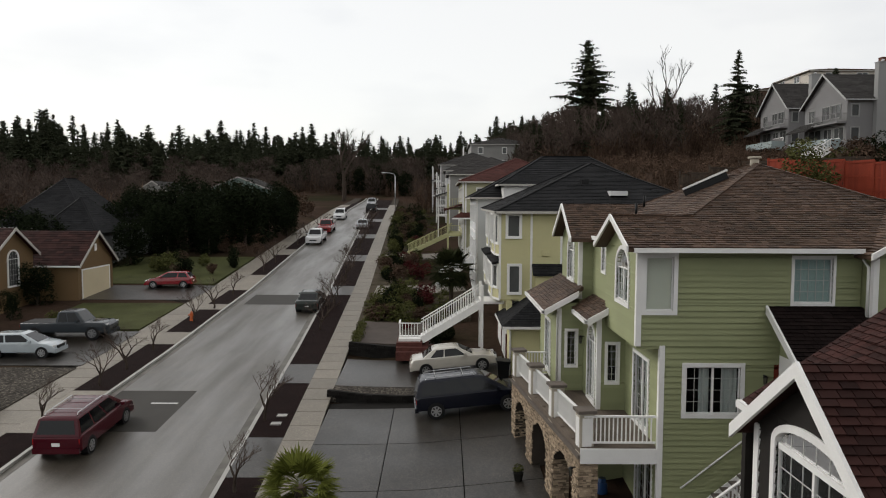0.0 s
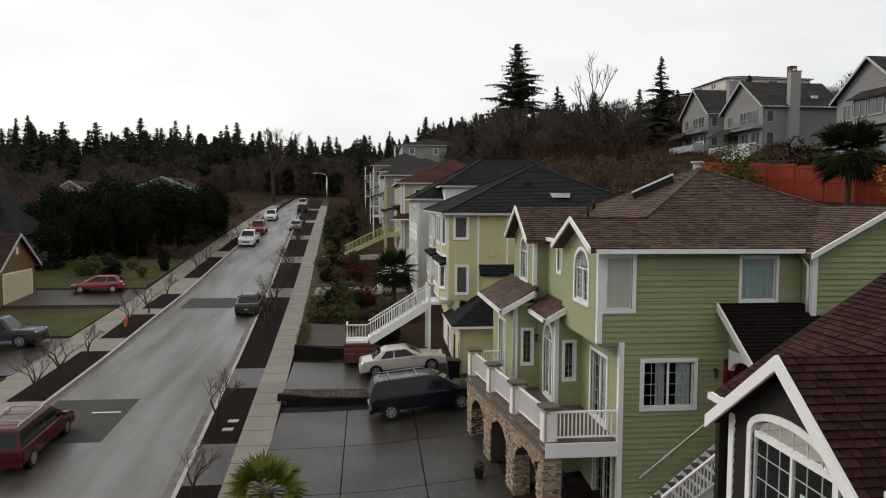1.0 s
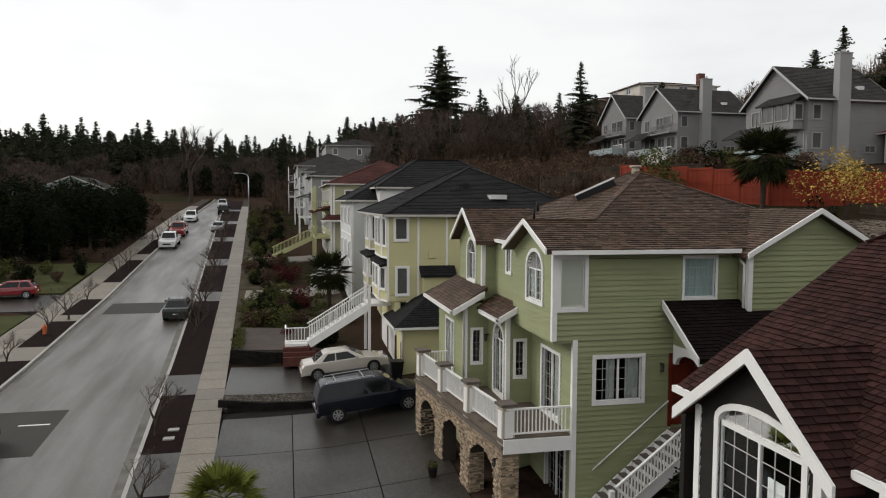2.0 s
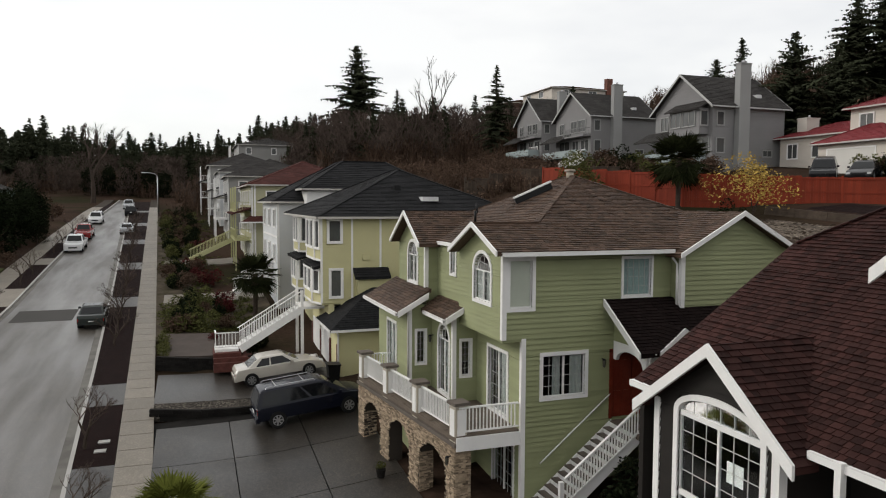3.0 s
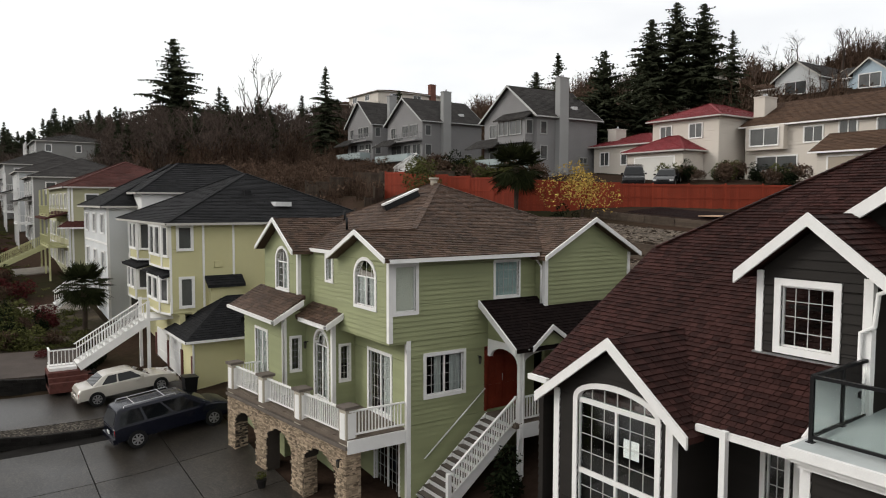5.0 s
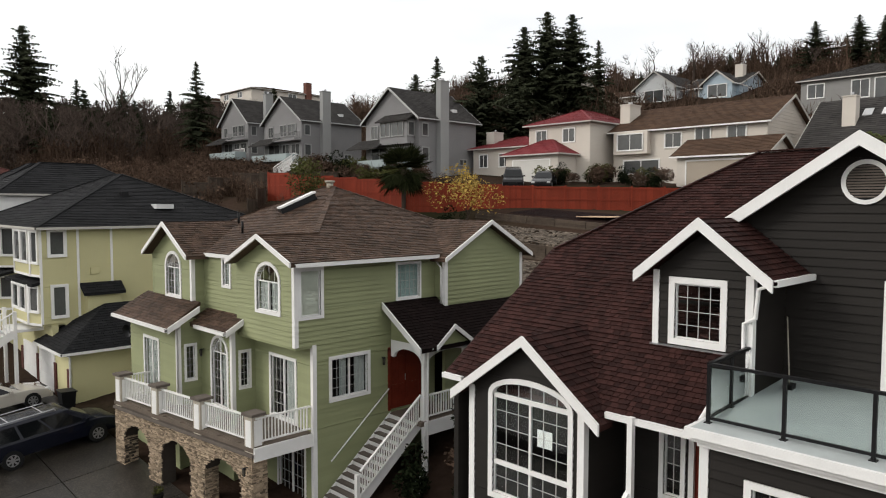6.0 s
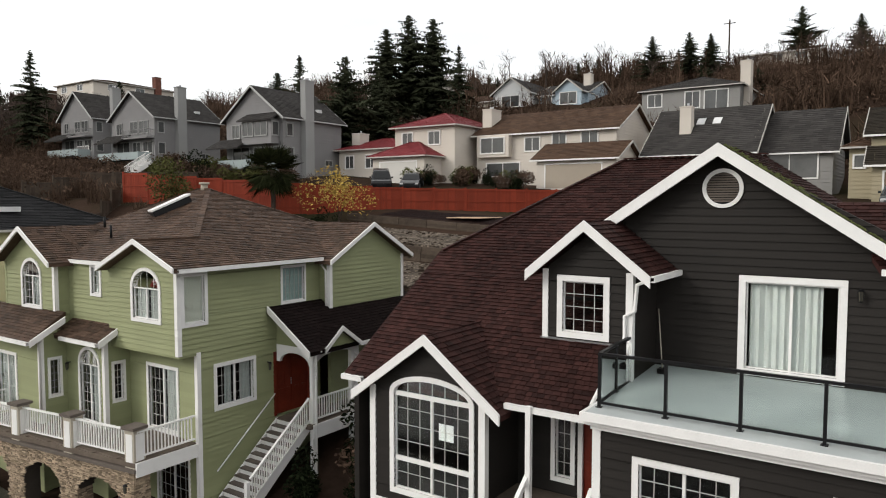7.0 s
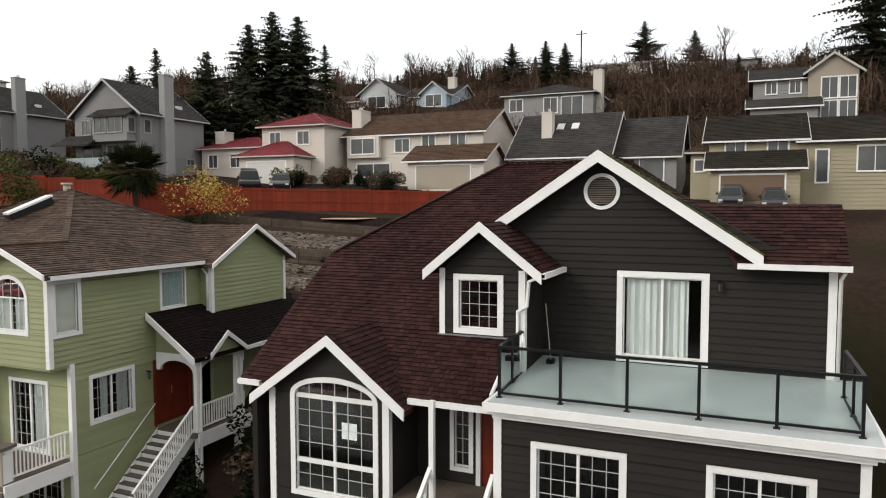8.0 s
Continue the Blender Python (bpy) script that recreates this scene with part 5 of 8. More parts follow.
    tube("downspout", [(8.78, -0.98, 9.35), (9.05, -0.9, 9.1), (9.12, -0.9, 6.7)], 0.045, WHITE, h)
    a, bk = Vector((5.15, 10.15, 7.68)), Vector((7.68, 10.15, 7.68))
    s1, s2 = Vector((5.15, 8.1, 6.12)), Vector((5.15, 12.4, 6.05))
    roof([[s1, Vector((5.65, 8.1, 6.12)), bk, a], [Vector((5.65, 12.4, 6.05)), s2, a, bk]], RED_SHINGLE, h, name="bay_gable", step=0.15)
    rakes(h, [s1 - Vector((0.03, 0, 0)), a - Vector((0.03, 0, 0)), s2 - Vector((0.03, 0, 0))], h=0.2)
    a, bk = Vector((7.1, 7.02, 10.36)), Vector((11.4, 7.02, 10.36))
    s1, s2 = Vector((7.1, 5.46, 9.15)), Vector((7.1, 8.52, 9.15))
    roof([[s1, Vector((9.25, 5.46, 9.15)), Vector((9.25, 7.02, 10.36)), a], [Vector((9.3, 8.52, 9.15)), s2, a, bk]], RED_SHINGLE, h, name="dormer_gable", step=0.15)
    rakes(h, [s1 - Vector((0.03, 0, 0)), a - Vector((0.03, 0, 0)), s2 - Vector((0.03, 0, 0))], h=0.2)
    gutter(h, (7.1, 5.43, 9.18), (9.2, 5.43, 9.18))
    tube("downspout", [(7.3, 5.5, 9.1), (7.38, 5.85, 8.95), (7.38, 5.9, 8.35), (7.36, 6.12, 8.22), (7.36, 6.12, 7.55), (6.9, 6.2, 7.25), (5.8, 6.25, 6.52)], 0.045, WHITE, h)
    gutter(h, (5.55, 8.2, 6.32), (5.55, 6.15, 6.32))
    gutter(h, (5.55, 13.1, 6.32), (5.55, 12.4, 6.32))
    rakes(h, [(5.6, 13.08, 6.28), (10.1, 13.08, zx(10.1) - 0.02)], mat=RED_SHINGLE, h=0.12)
    # added near-black floors and partitions that darken the rooms behind the glass
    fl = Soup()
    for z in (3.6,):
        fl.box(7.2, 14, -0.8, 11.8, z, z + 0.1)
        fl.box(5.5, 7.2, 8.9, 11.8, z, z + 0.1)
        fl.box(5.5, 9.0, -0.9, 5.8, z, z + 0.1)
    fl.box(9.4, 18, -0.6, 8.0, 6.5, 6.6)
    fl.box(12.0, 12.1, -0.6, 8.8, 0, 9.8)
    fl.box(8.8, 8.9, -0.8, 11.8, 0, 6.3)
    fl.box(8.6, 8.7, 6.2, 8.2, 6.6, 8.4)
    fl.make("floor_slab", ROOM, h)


dark_house()


# ---- other houses ----
FARTRIM = material("dull_white_trim", (0.44, 0.42, 0.385), 0.6, vary=0.1, scale=0.6, fine=20)

def walls(parent, x0, x1, y0, y1, z0, z1, mat, step=0.2, gable=None, ridge=0.0):
    """Four lap-sided walls; gable: 'x' or 'y', the axis along which the ridge runs."""
    s = Soup()
    ym, xm = (y0 + y1) / 2, (x0 + x1) / 2
    fr = [(0, z0), (y1 - y0, z0), (y1 - y0, z1)] + ([((y1 - y0) / 2, z1 + ridge)] if gable == "x" else []) + [(0, z1)]
    sd = [(0, z0), (x1 - x0, z0), (x1 - x0, z1)] + ([((x1 - x0) / 2, z1 + ridge)] if gable == "y" else []) + [(0, z1)]
    for f, p in ((Face((x0, y1, 0), (0, -1, 0)), fr), (Face((x0, y0, 0), (1, 0, 0)), sd), (Face((x1, y0, 0), (0, 1, 0)), fr), (Face((x1, y1, 0), (-1, 0, 0)), sd)):
        siding(f, p, [], mat, None, step=step, thick=0.1, joined=s)
    return s.make("wall", mat, parent, kind="stuff")


def gable_roof(parent, x0, x1, y0, y1, ze, rise, axis, mat, over=0.4, trim=None, step=0.3):
    k = rise / ((y1 - y0) / 2 if axis == "x" else (x1 - x0) / 2)
    x0, x1, y0, y1, ze, rise = x0 - over, x1 + over, y0 - over, y1 + over, ze - over * k, rise + over * k
    if axis == "x":
        ym = (y0 + y1) / 2
        a, b = Vector((x0, ym, ze + rise)), Vector((x1, ym, ze + rise))
        planes = [[(x0, y0, ze), (x1, y0, ze), b, a], [(x1, y1, ze), (x0, y1, ze), a, b]]
        rk = [[(x0, y0, ze), a, (x0, y1, ze)], [(x1, y0, ze), b, (x1, y1, ze)]]
    else:
        xm = (x0 + x1) / 2
        a, b = Vector((xm, y0, ze + rise)), Vector((xm, y1, ze + rise))
        planes = [[(x0, y1, ze), (x0, y0, ze), a, b], [(x1, y0, ze), (x1, y1, ze), b, a]]
        rk = [[(x0, y0, ze), a, (x1, y0, ze)], [(x0, y1, ze), b, (x1, y1, ze)]]
    r = roof(planes, mat, parent, step=step, width=0.6)
    for q in rk:
        rakes(parent, q, trim or FARTRIM, h=0.2)
    if axis == "y":
        gutter(parent, (x0, y0, ze), (x0, y1, ze), trim)
    else:
        gutter(parent, (x0, y0, ze), (x1, y0, ze), trim)
    return r


def hip_roof(parent, x0, x1, y0, y1, ze, rise, mat, over=0.45, trim=None, step=0.3):
    x0, x1, y0, y1 = x0 - over, x1 + over, y0 - over, y1 + over
    m = min(x1 - x0, y1 - y0) / 2
    a, b = (Vector(((x0 + x1) / 2, y0 + m, ze + rise)), Vector(((x0 + x1) / 2, y1 - m + 0.01, ze + rise))) if x1 - x0 < y1 - y0 else (Vector((x0 + m, (y0 + y1) / 2, ze + rise)), Vector((x1 - m + 0.01, (y0 + y1) / 2, ze + rise)))
    sw, se, ne, nw = Vector((x0, y0, ze)), Vector((x1, y0, ze)), Vector((x1, y1, ze)), Vector((x0, y1, ze))
    if x1 - x0 < y1 - y0:
        planes = [[sw, se, a], [nw, sw, a, b], [se, ne, b, a], [ne, nw, b]]
    else:
        planes = [[sw, se, b, a], [nw, sw, a], [se, ne, b], [ne, nw, a, b]]
    r = roof(planes, mat, parent, step=step, width=0.6)
    gutter(parent, nw, sw, trim or FARTRIM)
    gutter(parent, sw, se, trim or FARTRIM)
    s = Soup()
    for p, q in ((sw, a), (se, a if x1 - x0 < y1 - y0 else b), (nw, b if x1 - x0 < y1 - y0 else a), (a, b)):
        s.beam(p + Z * 0.05, q + Z * 0.05, 0.25, 0.05)
    s.make("ridge_capping", mat, r, kind="stuff")
    return r


def front(x0, y1):
    return Face((x0, y1, 0), (0, -1, 0))


def sideface(x0, y0):
    return Face((x0, y0, 0), (1, 0, 0))


def far_windows(parent, face, rows, trim_mat=None):
    for u0, u1, z0, z1 in rows:
        window(face, u0, u1, z0, z1, parent, split=(u1 - u0) > 1.0, cols=0, trim=0.09, pane=FAR_GLASS, proud=0.05, trim_mat=trim_mat)


def chimney(parent, x, y, w, d, z0, z1, mat, pots=1):
    c = box("chimney", x - w / 2, x + w / 2, y - d / 2, y + d / 2, z0, z1, mat, parent)
    box("chimney_cap", x - w / 2 - 0.06, x + w / 2 + 0.06, y - d / 2 - 0.06, y + d / 2 + 0.06, z1, z1 + 0.1, mat, c)
    for k in range(pots):
        tube("flue", [(x, y + 0.25 * k - 0.1, z1 + 0.1), (x, y + 0.25 * k - 0.1, z1 + 0.4)], 0.1, RIM, c)


def garage_door(parent, face, u0, u1, z0, z1, mat):
    g = face.part("garage_door", u0, u1, z0, z1, 0.005, 0.03, mat, parent)
    n = 4
    for i in range(n):
        face.part("door_section", u0 + 0.04, u1 - 0.04, z0 + (z1 - z0) * i / n + 0.02, z0 + (z1 - z0) * (i + 1) / n - 0.02, 0.03, 0.05, mat, g)
    s = Soup()
    for a, b, c, d in ((u0 - 0.12, u0, z0, z1 + 0.12), (u1, u1 + 0.12, z0, z1 + 0.12), (u0, u1, z1, z1 + 0.12)):
        face.bar(s, a, b, c, d, 0, 0.06)
    s.make("door_casing", WHITE, g)


def balcony(parent, x, y0, y1, z, depth, mat, solid=False):
    box("balcony_floor", x - depth, x, y0, y1, z - 0.2, z, mat, parent)
    if solid:
        box("balcony_front", x - depth, x - depth + 0.08, y0, y1, z - 0.2, z + 0.95, mat, parent)
        box("balcony_side", x - depth + 0.08, x, y0, y0 + 0.08, z, z + 0.95, mat, parent)
    else:
        railing(parent, (x - depth + 0.05, y1, z), (x - depth + 0.05, y0, z), 0.95, 0.25, mat)
        railing(parent, (x - depth + 0.05, y0 + 0.05, z), (x, y0 + 0.05, z), 0.95, 0.25, mat)


def stair_run(parent, top, bottom, width, mat, steps=10, tread=None):
    """A flight with stringers and rails on both sides, along x, from top to bottom."""
    t, b = Vector(top), Vector(bottom)
    for i in range(steps):
        p = t.lerp(b, (i + 0.5) / steps)
        dx = abs(t.x - b.x) / steps
        box("tread", p.x - dx / 2 - 0.02, p.x + dx / 2 + 0.02, p.y - width / 2, p.y + width / 2, p.z - 0.06, p.z, tread or mat, parent)
    for s in (-1, 1):
        o = Vector((0, s * width / 2, 0))
        beam("stringer", t + o, b + o, 0.06, 0.35, mat, parent)
        railing(parent, t + o, b + o, 0.95, 0.16, mat, low=0.02)


def yellow_house():
    h = thing("house", pose(8, 46, ground_z(8, 46)), "pale yellow three-storey house with white bays and black shingle roof", "house")
    x0, y0, y1, ze = 4.3, 39.9, 53.5, 9.45
    walls(h, x0, 15.5, y0, y1, 0.2, ze, YELLOW, step=0.16)
    S = sideface(0, y0)
    hip_roof(h, 3.4, 15.5, y0, y1, ze, 3.0, BLACK_SHINGLE, over=0.5, step=0.2)
    # stacked corner bays
    for ya, yb in ((40.2, 45.0), (47.0, 51.5)):
        for z0, z1, xo in ((6.9, 9.4, 0.0), (4.4, 6.55, -0.15)):
            c = [Vector((x0, ya, 0)), Vector((x0 - 1.2 + xo, ya + 1.0, 0)), Vector((x0 - 1.2 + xo, yb - 1.0, 0)), Vector((x0, yb, 0))]
            if ya < 41:
                c = [Vector((x0, 39.95, 0)), Vector((x0 - 1.08, 39.95, 0)), Vector((x0 - 1.3 + xo, 41.0, 0)), Vector((x0 - 1.3 + xo, 44.0, 0)), Vector((x0, yb, 0))]
            s = Soup()
            n = len(c)
            s.add([p + Z * z0 for p in c] + [p + Z * z1 for p in c], [tuple(range(n)), tuple(reversed(range(n, 2 * n)))] + [(i, i + n, (i + 1) % n + n, (i + 1) % n) for i in range(n)])
            bay = s.make("bay", YELLOW, h)
            for p, q in list(zip(c, c[1:]))[1 if ya < 41 else 0:]:
                f = Face(q, p - q)
                L = (p - q).length
                k = 2 if L > 2 else 1
                for m in range(k):
                    window(f, 0.22 + (L - 0.2) * m / k, (L - 0.2) * (m + 1) / k - 0.05, z0 + 0.75, z1 - 0.2, bay, pane=FAR_GLASS, trim=0.1, curtain=None, proud=0.05)
                f.part("corner_board", -0.06, 0.06, z0, z1, -0.02, 0.05, WHITE, bay)
                f.part("base_board", 0.0, L, z0, z0 + 0.12, -0.02, 0.05, WHITE, bay)
        roof([[(2.8, yb + 0.3, 6.55), (2.8, ya - 0.15, 6.55), (x0, ya - 0.15, 6.95), (x0, yb + 0.3, 6.95)]], BLACK_SHINGLE, h, name="bay_roof", step=0.2)
    # corner block below the hip, seen from the neighbour's side
    s = Soup()
    siding(S, [(3.2, 4.5), (4.4, 4.5), (4.4, 9.4), (3.2, 9.4)], [(3.6, 4.5, 8.0, 9.25), (3.7, 4.58, 4.85, 6.4)], YELLOW, h, step=0.16, joined=s)
    s.make("corner_wall", YELLOW, h)
    window(S, 3.62, 4.3, 8.02, 9.22, h, pane=FAR_GLASS, trim=0.12, proud=0.06)
    window(S, 3.72, 4.32, 4.87, 6.38, h, pane=FAR_GLASS, trim=0.12, proud=0.06)
    for u in (3.2, 4.96, 6.64, 15.4):
        S.part("corner_board", u - 0.06, u + 0.06, 4.5 if u < 4 else 1, 9.4, 0.0, 0.04, WHITE, h)
    S.part("vent_box", 5.55, 6.0, 6.95, 7.3, 0.0, 0.1, YELLOW, h)
    roof([[(5.0, 39.2, 6.0), (7.1, 39.2, 6.0), (7.1, 39.9, 6.5), (5.0, 39.9, 6.5)]], BLACK_SHINGLE, h, name="nook_roof", step=0.2)
    box("nook_wall", 5.2, 6.9, 39.35, 39.9, 3.0, 6.0, YELLOW, h)
    sk = box("roof_skylight", 9.6, 10.6, 41.0, 41.9, 10.35, 10.62, LAMPWHITE, h)
    for x, y in ((7.5, 44.0), (9.0, 48.0), (8.5, 43)):
        box("roof_vent", x - 0.2, x + 0.2, y - 0.2, y + 0.2, 10.6 + (x - 7) * 0.35 - 0.4, 11.0 + (x - 7) * 0.35 - 0.2, BLACK_METAL, h)
    # garage wing
    g = thing("garage", pose(5.5, 38.5, 0.8), "pale yellow garage wing with a black shingle hip roof", "garage")
    walls(g, 3.6, 9.0, 37.0, 39.8, 0.3, 3.55, YELLOW, step=0.16)
    ap, bp = Vector((5.9, 38.8, 5.45)), Vector((9.2, 38.8, 5.45))
    sw, se, nw, ne = Vector((3.1, 36.6, 3.5)), Vector((9.2, 36.6, 3.5)), Vector((3.1, 41.2, 3.5)), Vector((9.2, 41.2, 3.5))
    roof([[sw, se, bp, ap], [nw, sw, ap], [ne, nw, ap, bp]], BLACK_SHINGLE, g, step=0.16)
    gutter(g, sw, se)
    gutter(g, nw, sw)
    f = front(3.6, 39.8)
    box("garage_front", 3.6, 3.9, 39.8, 45.5, 0.3, 4.4, YELLOW, g)
    f2 = front(3.6, 45.5)
    garage_door(g, f2, 0.5, 2.9, 0.6, 2.9, WHITE)
    garage_door(g, f2, 3.5, 6.0, 0.6, 2.9, WHITE)
    br = material("brick", (0.085, 0.030, 0.024), 0.85, vary=0.3, scale=3, fine=9)
    for u in (0.1, 3.1, 6.2, 8.3):
        f2.part("brick_pier", u - 0.18, u + 0.18, 0.4, 2.6, 0.0, 0.08, br, g)
    tube("downspout", [(3.4, 37.0, 3.45), (3.55, 36.93, 3.2), (3.55, 36.93, 0.9), (3.3, 36.9, 0.8)], 0.05, WHITE, g)
    # white stair to the main floor
    st = thing("staircase", pose(0.6, 42.4, 1.2), "white wooden outside stair with railings", "staircase")
    box("landing", 2.2, 4.2, 41.3, 43.6, 4.0, 4.15, WHITE, st)
    for x, y in ((2.3, 41.4), (2.3, 43.5)):
        box("landing_post", x - 0.08, x + 0.08, y - 0.08, y + 0.08, 0.5, 5.1, WHITE, st)
    stair_run(st, (2.2, 42.0, 4.1), (-1.3, 42.0, 1.95), 1.2, WHITE, 13)
    box("lower_landing", -2.6, -1.3, 41.4, 42.6, 1.75, 1.9, WHITE, st)
    railing(st, (-2.55, 42.55, 1.9), (-2.55, 41.45, 1.9), 0.95, 0.16)
    railing(st, (-2.55, 41.45, 1.9), (-1.3, 41.45, 1.9), 0.95, 0.16)
    for k in range(3):
        box("brick_step", -2.7 + 0.0, -1.2 + 0.35 * k, 41.0 - 0.3 * k, 42.7, 1.55 - 0.22 * k - 0.3, 1.75 - 0.22 * k, br, st)


yellow_house()


def street_house(x0, depth, y0, y1, z0, ze, mat, roof_mat, rise, label, kind="hip", porch=False, stair=None, trim=None):
    h = thing("house", pose(x0 + depth / 2, (y0 + y1) / 2, z0), label, "house", "houses along the street")
    walls(h, x0, x0 + depth, y0, y1, z0, ze, mat, step=0.25, gable=None if kind == "hip" else kind, ridge=rise)
    if kind == "hip":
        hip_roof(h, x0, x0 + depth, y0, y1, ze, rise, roof_mat)
    else:
        gable_roof(h, x0, x0 + depth, y0, y1, ze, rise, kind, roof_mat)
    f, s = front(x0, y1), sideface(x0, y0)
    w = y1 - y0
    n = max(2, int(w / 3.2))
    H = ze - z0
    levels = [z0 + H - 2.0, z0 + H - 4.8] + ([z0 + H - 7.4] if H > 8 else [])
    for z in levels:
        far_windows(h, f, [(w * (i + 0.5) / n - 0.7, w * (i + 0.5) / n + 0.7, z, z + 1.35) for i in range(n)])
        far_windows(h, s, [(depth * 0.12, depth * 0.12 + 1.0, z, z + 1.3), (depth * 0.5, depth * 0.5 + 0.9, z, z + 1.3)])
    for z in levels[:-1]:
        f.part("floor_band", 0, w, z - 0.85, z - 0.7, 0.0, 0.05, WHITE, h)
    for u in (0.06, w - 0.06):
        f.part("corner_board", u - 0.06, u + 0.06, z0, ze, 0.0, 0.05, WHITE, h)
    s.part("corner_board", 0.0, 0.12, z0, ze, 0.0, 0.05, WHITE, h)
    if porch:
        for z in levels[:2]:
            balcony(h, x0, y0 + 0.1 * w, y0 + 0.6 * w, z - 0.7, 1.6, trim or WHITE)
        for y in (y0 + 0.1 * w + 0.1, y0 + 0.35 * w, y0 + 0.6 * w - 0.1):
            box("porch_post", x0 - 1.55, x0 - 1.4, y - 0.08, y + 0.08, z0 - 0.3, ze - 0.2, trim or WHITE, h)
        roof([[(x0 - 1.9, y0 + 0.65 * w, ze - 2.9), (x0 - 1.9, y0 + 0.02 * w, ze - 2.9), (x0, y0 + 0.02 * w, ze - 2.3), (x0, y0 + 0.65 * w, ze - 2.3)]], roof_mat, h, name="porch_roof", step=0.3)
    if stair:
        stair_run(h, stair[0], stair[1], 1.3, trim or WHITE, 12)
    return h


def paints(name, c, v=0.08):
    return material(name, c, 0.65, vary=v, scale=0.4, fine=20, bump=0.1)


PALEBLUE = paints("pale_blue_siding", (0.56, 0.57, 0.57))
CREAM = paints("cream_siding", (0.40, 0.385, 0.25))
GREYSIDE = paints("grey_siding", (0.24, 0.235, 0.225))
MIDGREY = paints("weathered_grey_siding", (0.205, 0.20, 0.20))
TERRACOTTA = material("terracotta_roof", (0.066, 0.025, 0.021), 0.75, vary=0.2, scale=0.5, fine=6, island=0.2, spec=0.08)
GREYROOF = material("grey_roof", (0.045, 0.042, 0.040), 0.85, vary=0.2, scale=0.5, fine=20, island=0.2, spec=0.08)
street_house(2.6, 12, 56.0, 67.5, 1.2, 10.3, PALEBLUE, BLACK_SHINGLE, 3.4, "pale blue-white house with black shingle roof and white stair", "hip", stair=((2.6, 60, 5.5), (-0.6, 60, 2.9)))
h = thing("upper_storey", pose(8, 57, 10), "white-sided upper storey with black hip roof", "house")
walls(h, 4.6, 15.0, 54.2, 61.0, 9.0, 11.3, WHITE, step=0.2)
hip_roof(h, 4.6, 15.0, 54.2, 61.0, 11.3, 2.3, BLACK_SHINGLE, over=0.4)
cream = street_house(2.0, 12, 73.0, 90.0, 2.6, 12.0, CREAM, TERRACOTTA, 2.7, "cream house with terracotta roof and two-level porch", "hip", True, ((1.0, 80, 6.6), (-4.0, 80, 4.2)), paints("yellow_green_paint", (0.45, 0.44, 0.24)))
roof([[(0.9, 72.0, 8.3), (13.0, 72.0, 8.3), (13.0, 73.1, 8.9), (1.9, 73.1, 8.9)]], TERRACOTTA, cream, name="skirt_roof", step=0.3)
box("gutter", 0.9, 13.0, 71.94, 72.02, 8.16, 8.3, WHITE, cream)
for x in (2.3, 5.5):
    box("corner_board", x - 0.08, x + 0.08, 72.9, 73.0, 3.0, 11.9, WHITE, cream)
street_house(0.8, 12, 96, 108, 4.6, 13.6, GREYSIDE, GREYROOF, 2.6, "grey house with shallow grey hip roof and balconies", "hip", True)
street_house(0.4, 12, 113, 125, 6.0, 14.8, PALEBLUE, GREYROOF, 2.6, "pale house with grey hip roof and balconies", "hip", True)
street_house(-0.5, 12, 131, 143, 7.5, 16.6, GREYSIDE, GREYROOF, 2.6, "grey house far up the street", "hip", True)
street_house(6, 14, 158, 172, 10.5, 22.5, GREYSIDE, GREYROOF, 2.0, "tall pale grey house at the top of the street", "hip", True)

# houses across the street
TAN = paints("tan_stucco", (0.145, 0.092, 0.044))
GABLED = paints("dark_grey_siding", (0.16, 0.16, 0.165))


def steep_house():
    h = thing("house", pose(-41.50, 80, 2), "grey house with steep black hip roofs and a white arched dormer", "house")
    block_of = ((-47.50, -38.00, 76, 88, 1.0, 7.0, 5.4), (-41.00, -35.50, 72.5, 79.5, 1.0, 6.6, 3.6), (-52.50, -44.00, 66.5, 74, 0.6, 5.8, 2.6), (-39.00, -34.10, 82.5, 88.0, 1.0, 7.2, 2.6))
    for x0, x1, y0, y1, z0, ze, rise in block_of:
        walls(h, x0, x1, y0, y1, z0 - 0.8, ze, GABLED, step=0.3)
        hip_roof(h, x0, x1, y0, y1, ze, rise, BLACK_SHINGLE, trim=WHITE)
    for x, y, w in ((-45.00, 75.9, 1.8), (-39.10, 72.4, 1.6), (-46.90, 66.4, 1.4)):
        window(Face((x, y, 0), (1, 0, 0)), 0, w, 4.4, 5.7, h, split=True, pane=FAR_GLASS, trim=0.12)
    f = Face((-34.05, 83.8, 0), (0, 1, 0))
    window(f, 0.8, 2.0, 5.2, 7.6, h, arch=0.6, pane=FAR_GLASS, trim=0.16)
    chimney(h, -45.6, 86.0, 0.9, 0.8, 6.0, 11.6, paints("pale_chimney_brick", (0.24, 0.23, 0.22)))


steep_house()
street_house(-49, 12, 150, 164, 4.0, 12.5, paints("teal_siding", (0.20, 0.27, 0.25)), GREYROOF, 2.4, "pale teal house with grey roof beyond the hedge", "y")
street_house(-62, 10, 140, 152, 4.0, 10.5, GREYSIDE, GREYROOF, 3.2, "small grey gabled house among trees", "y")


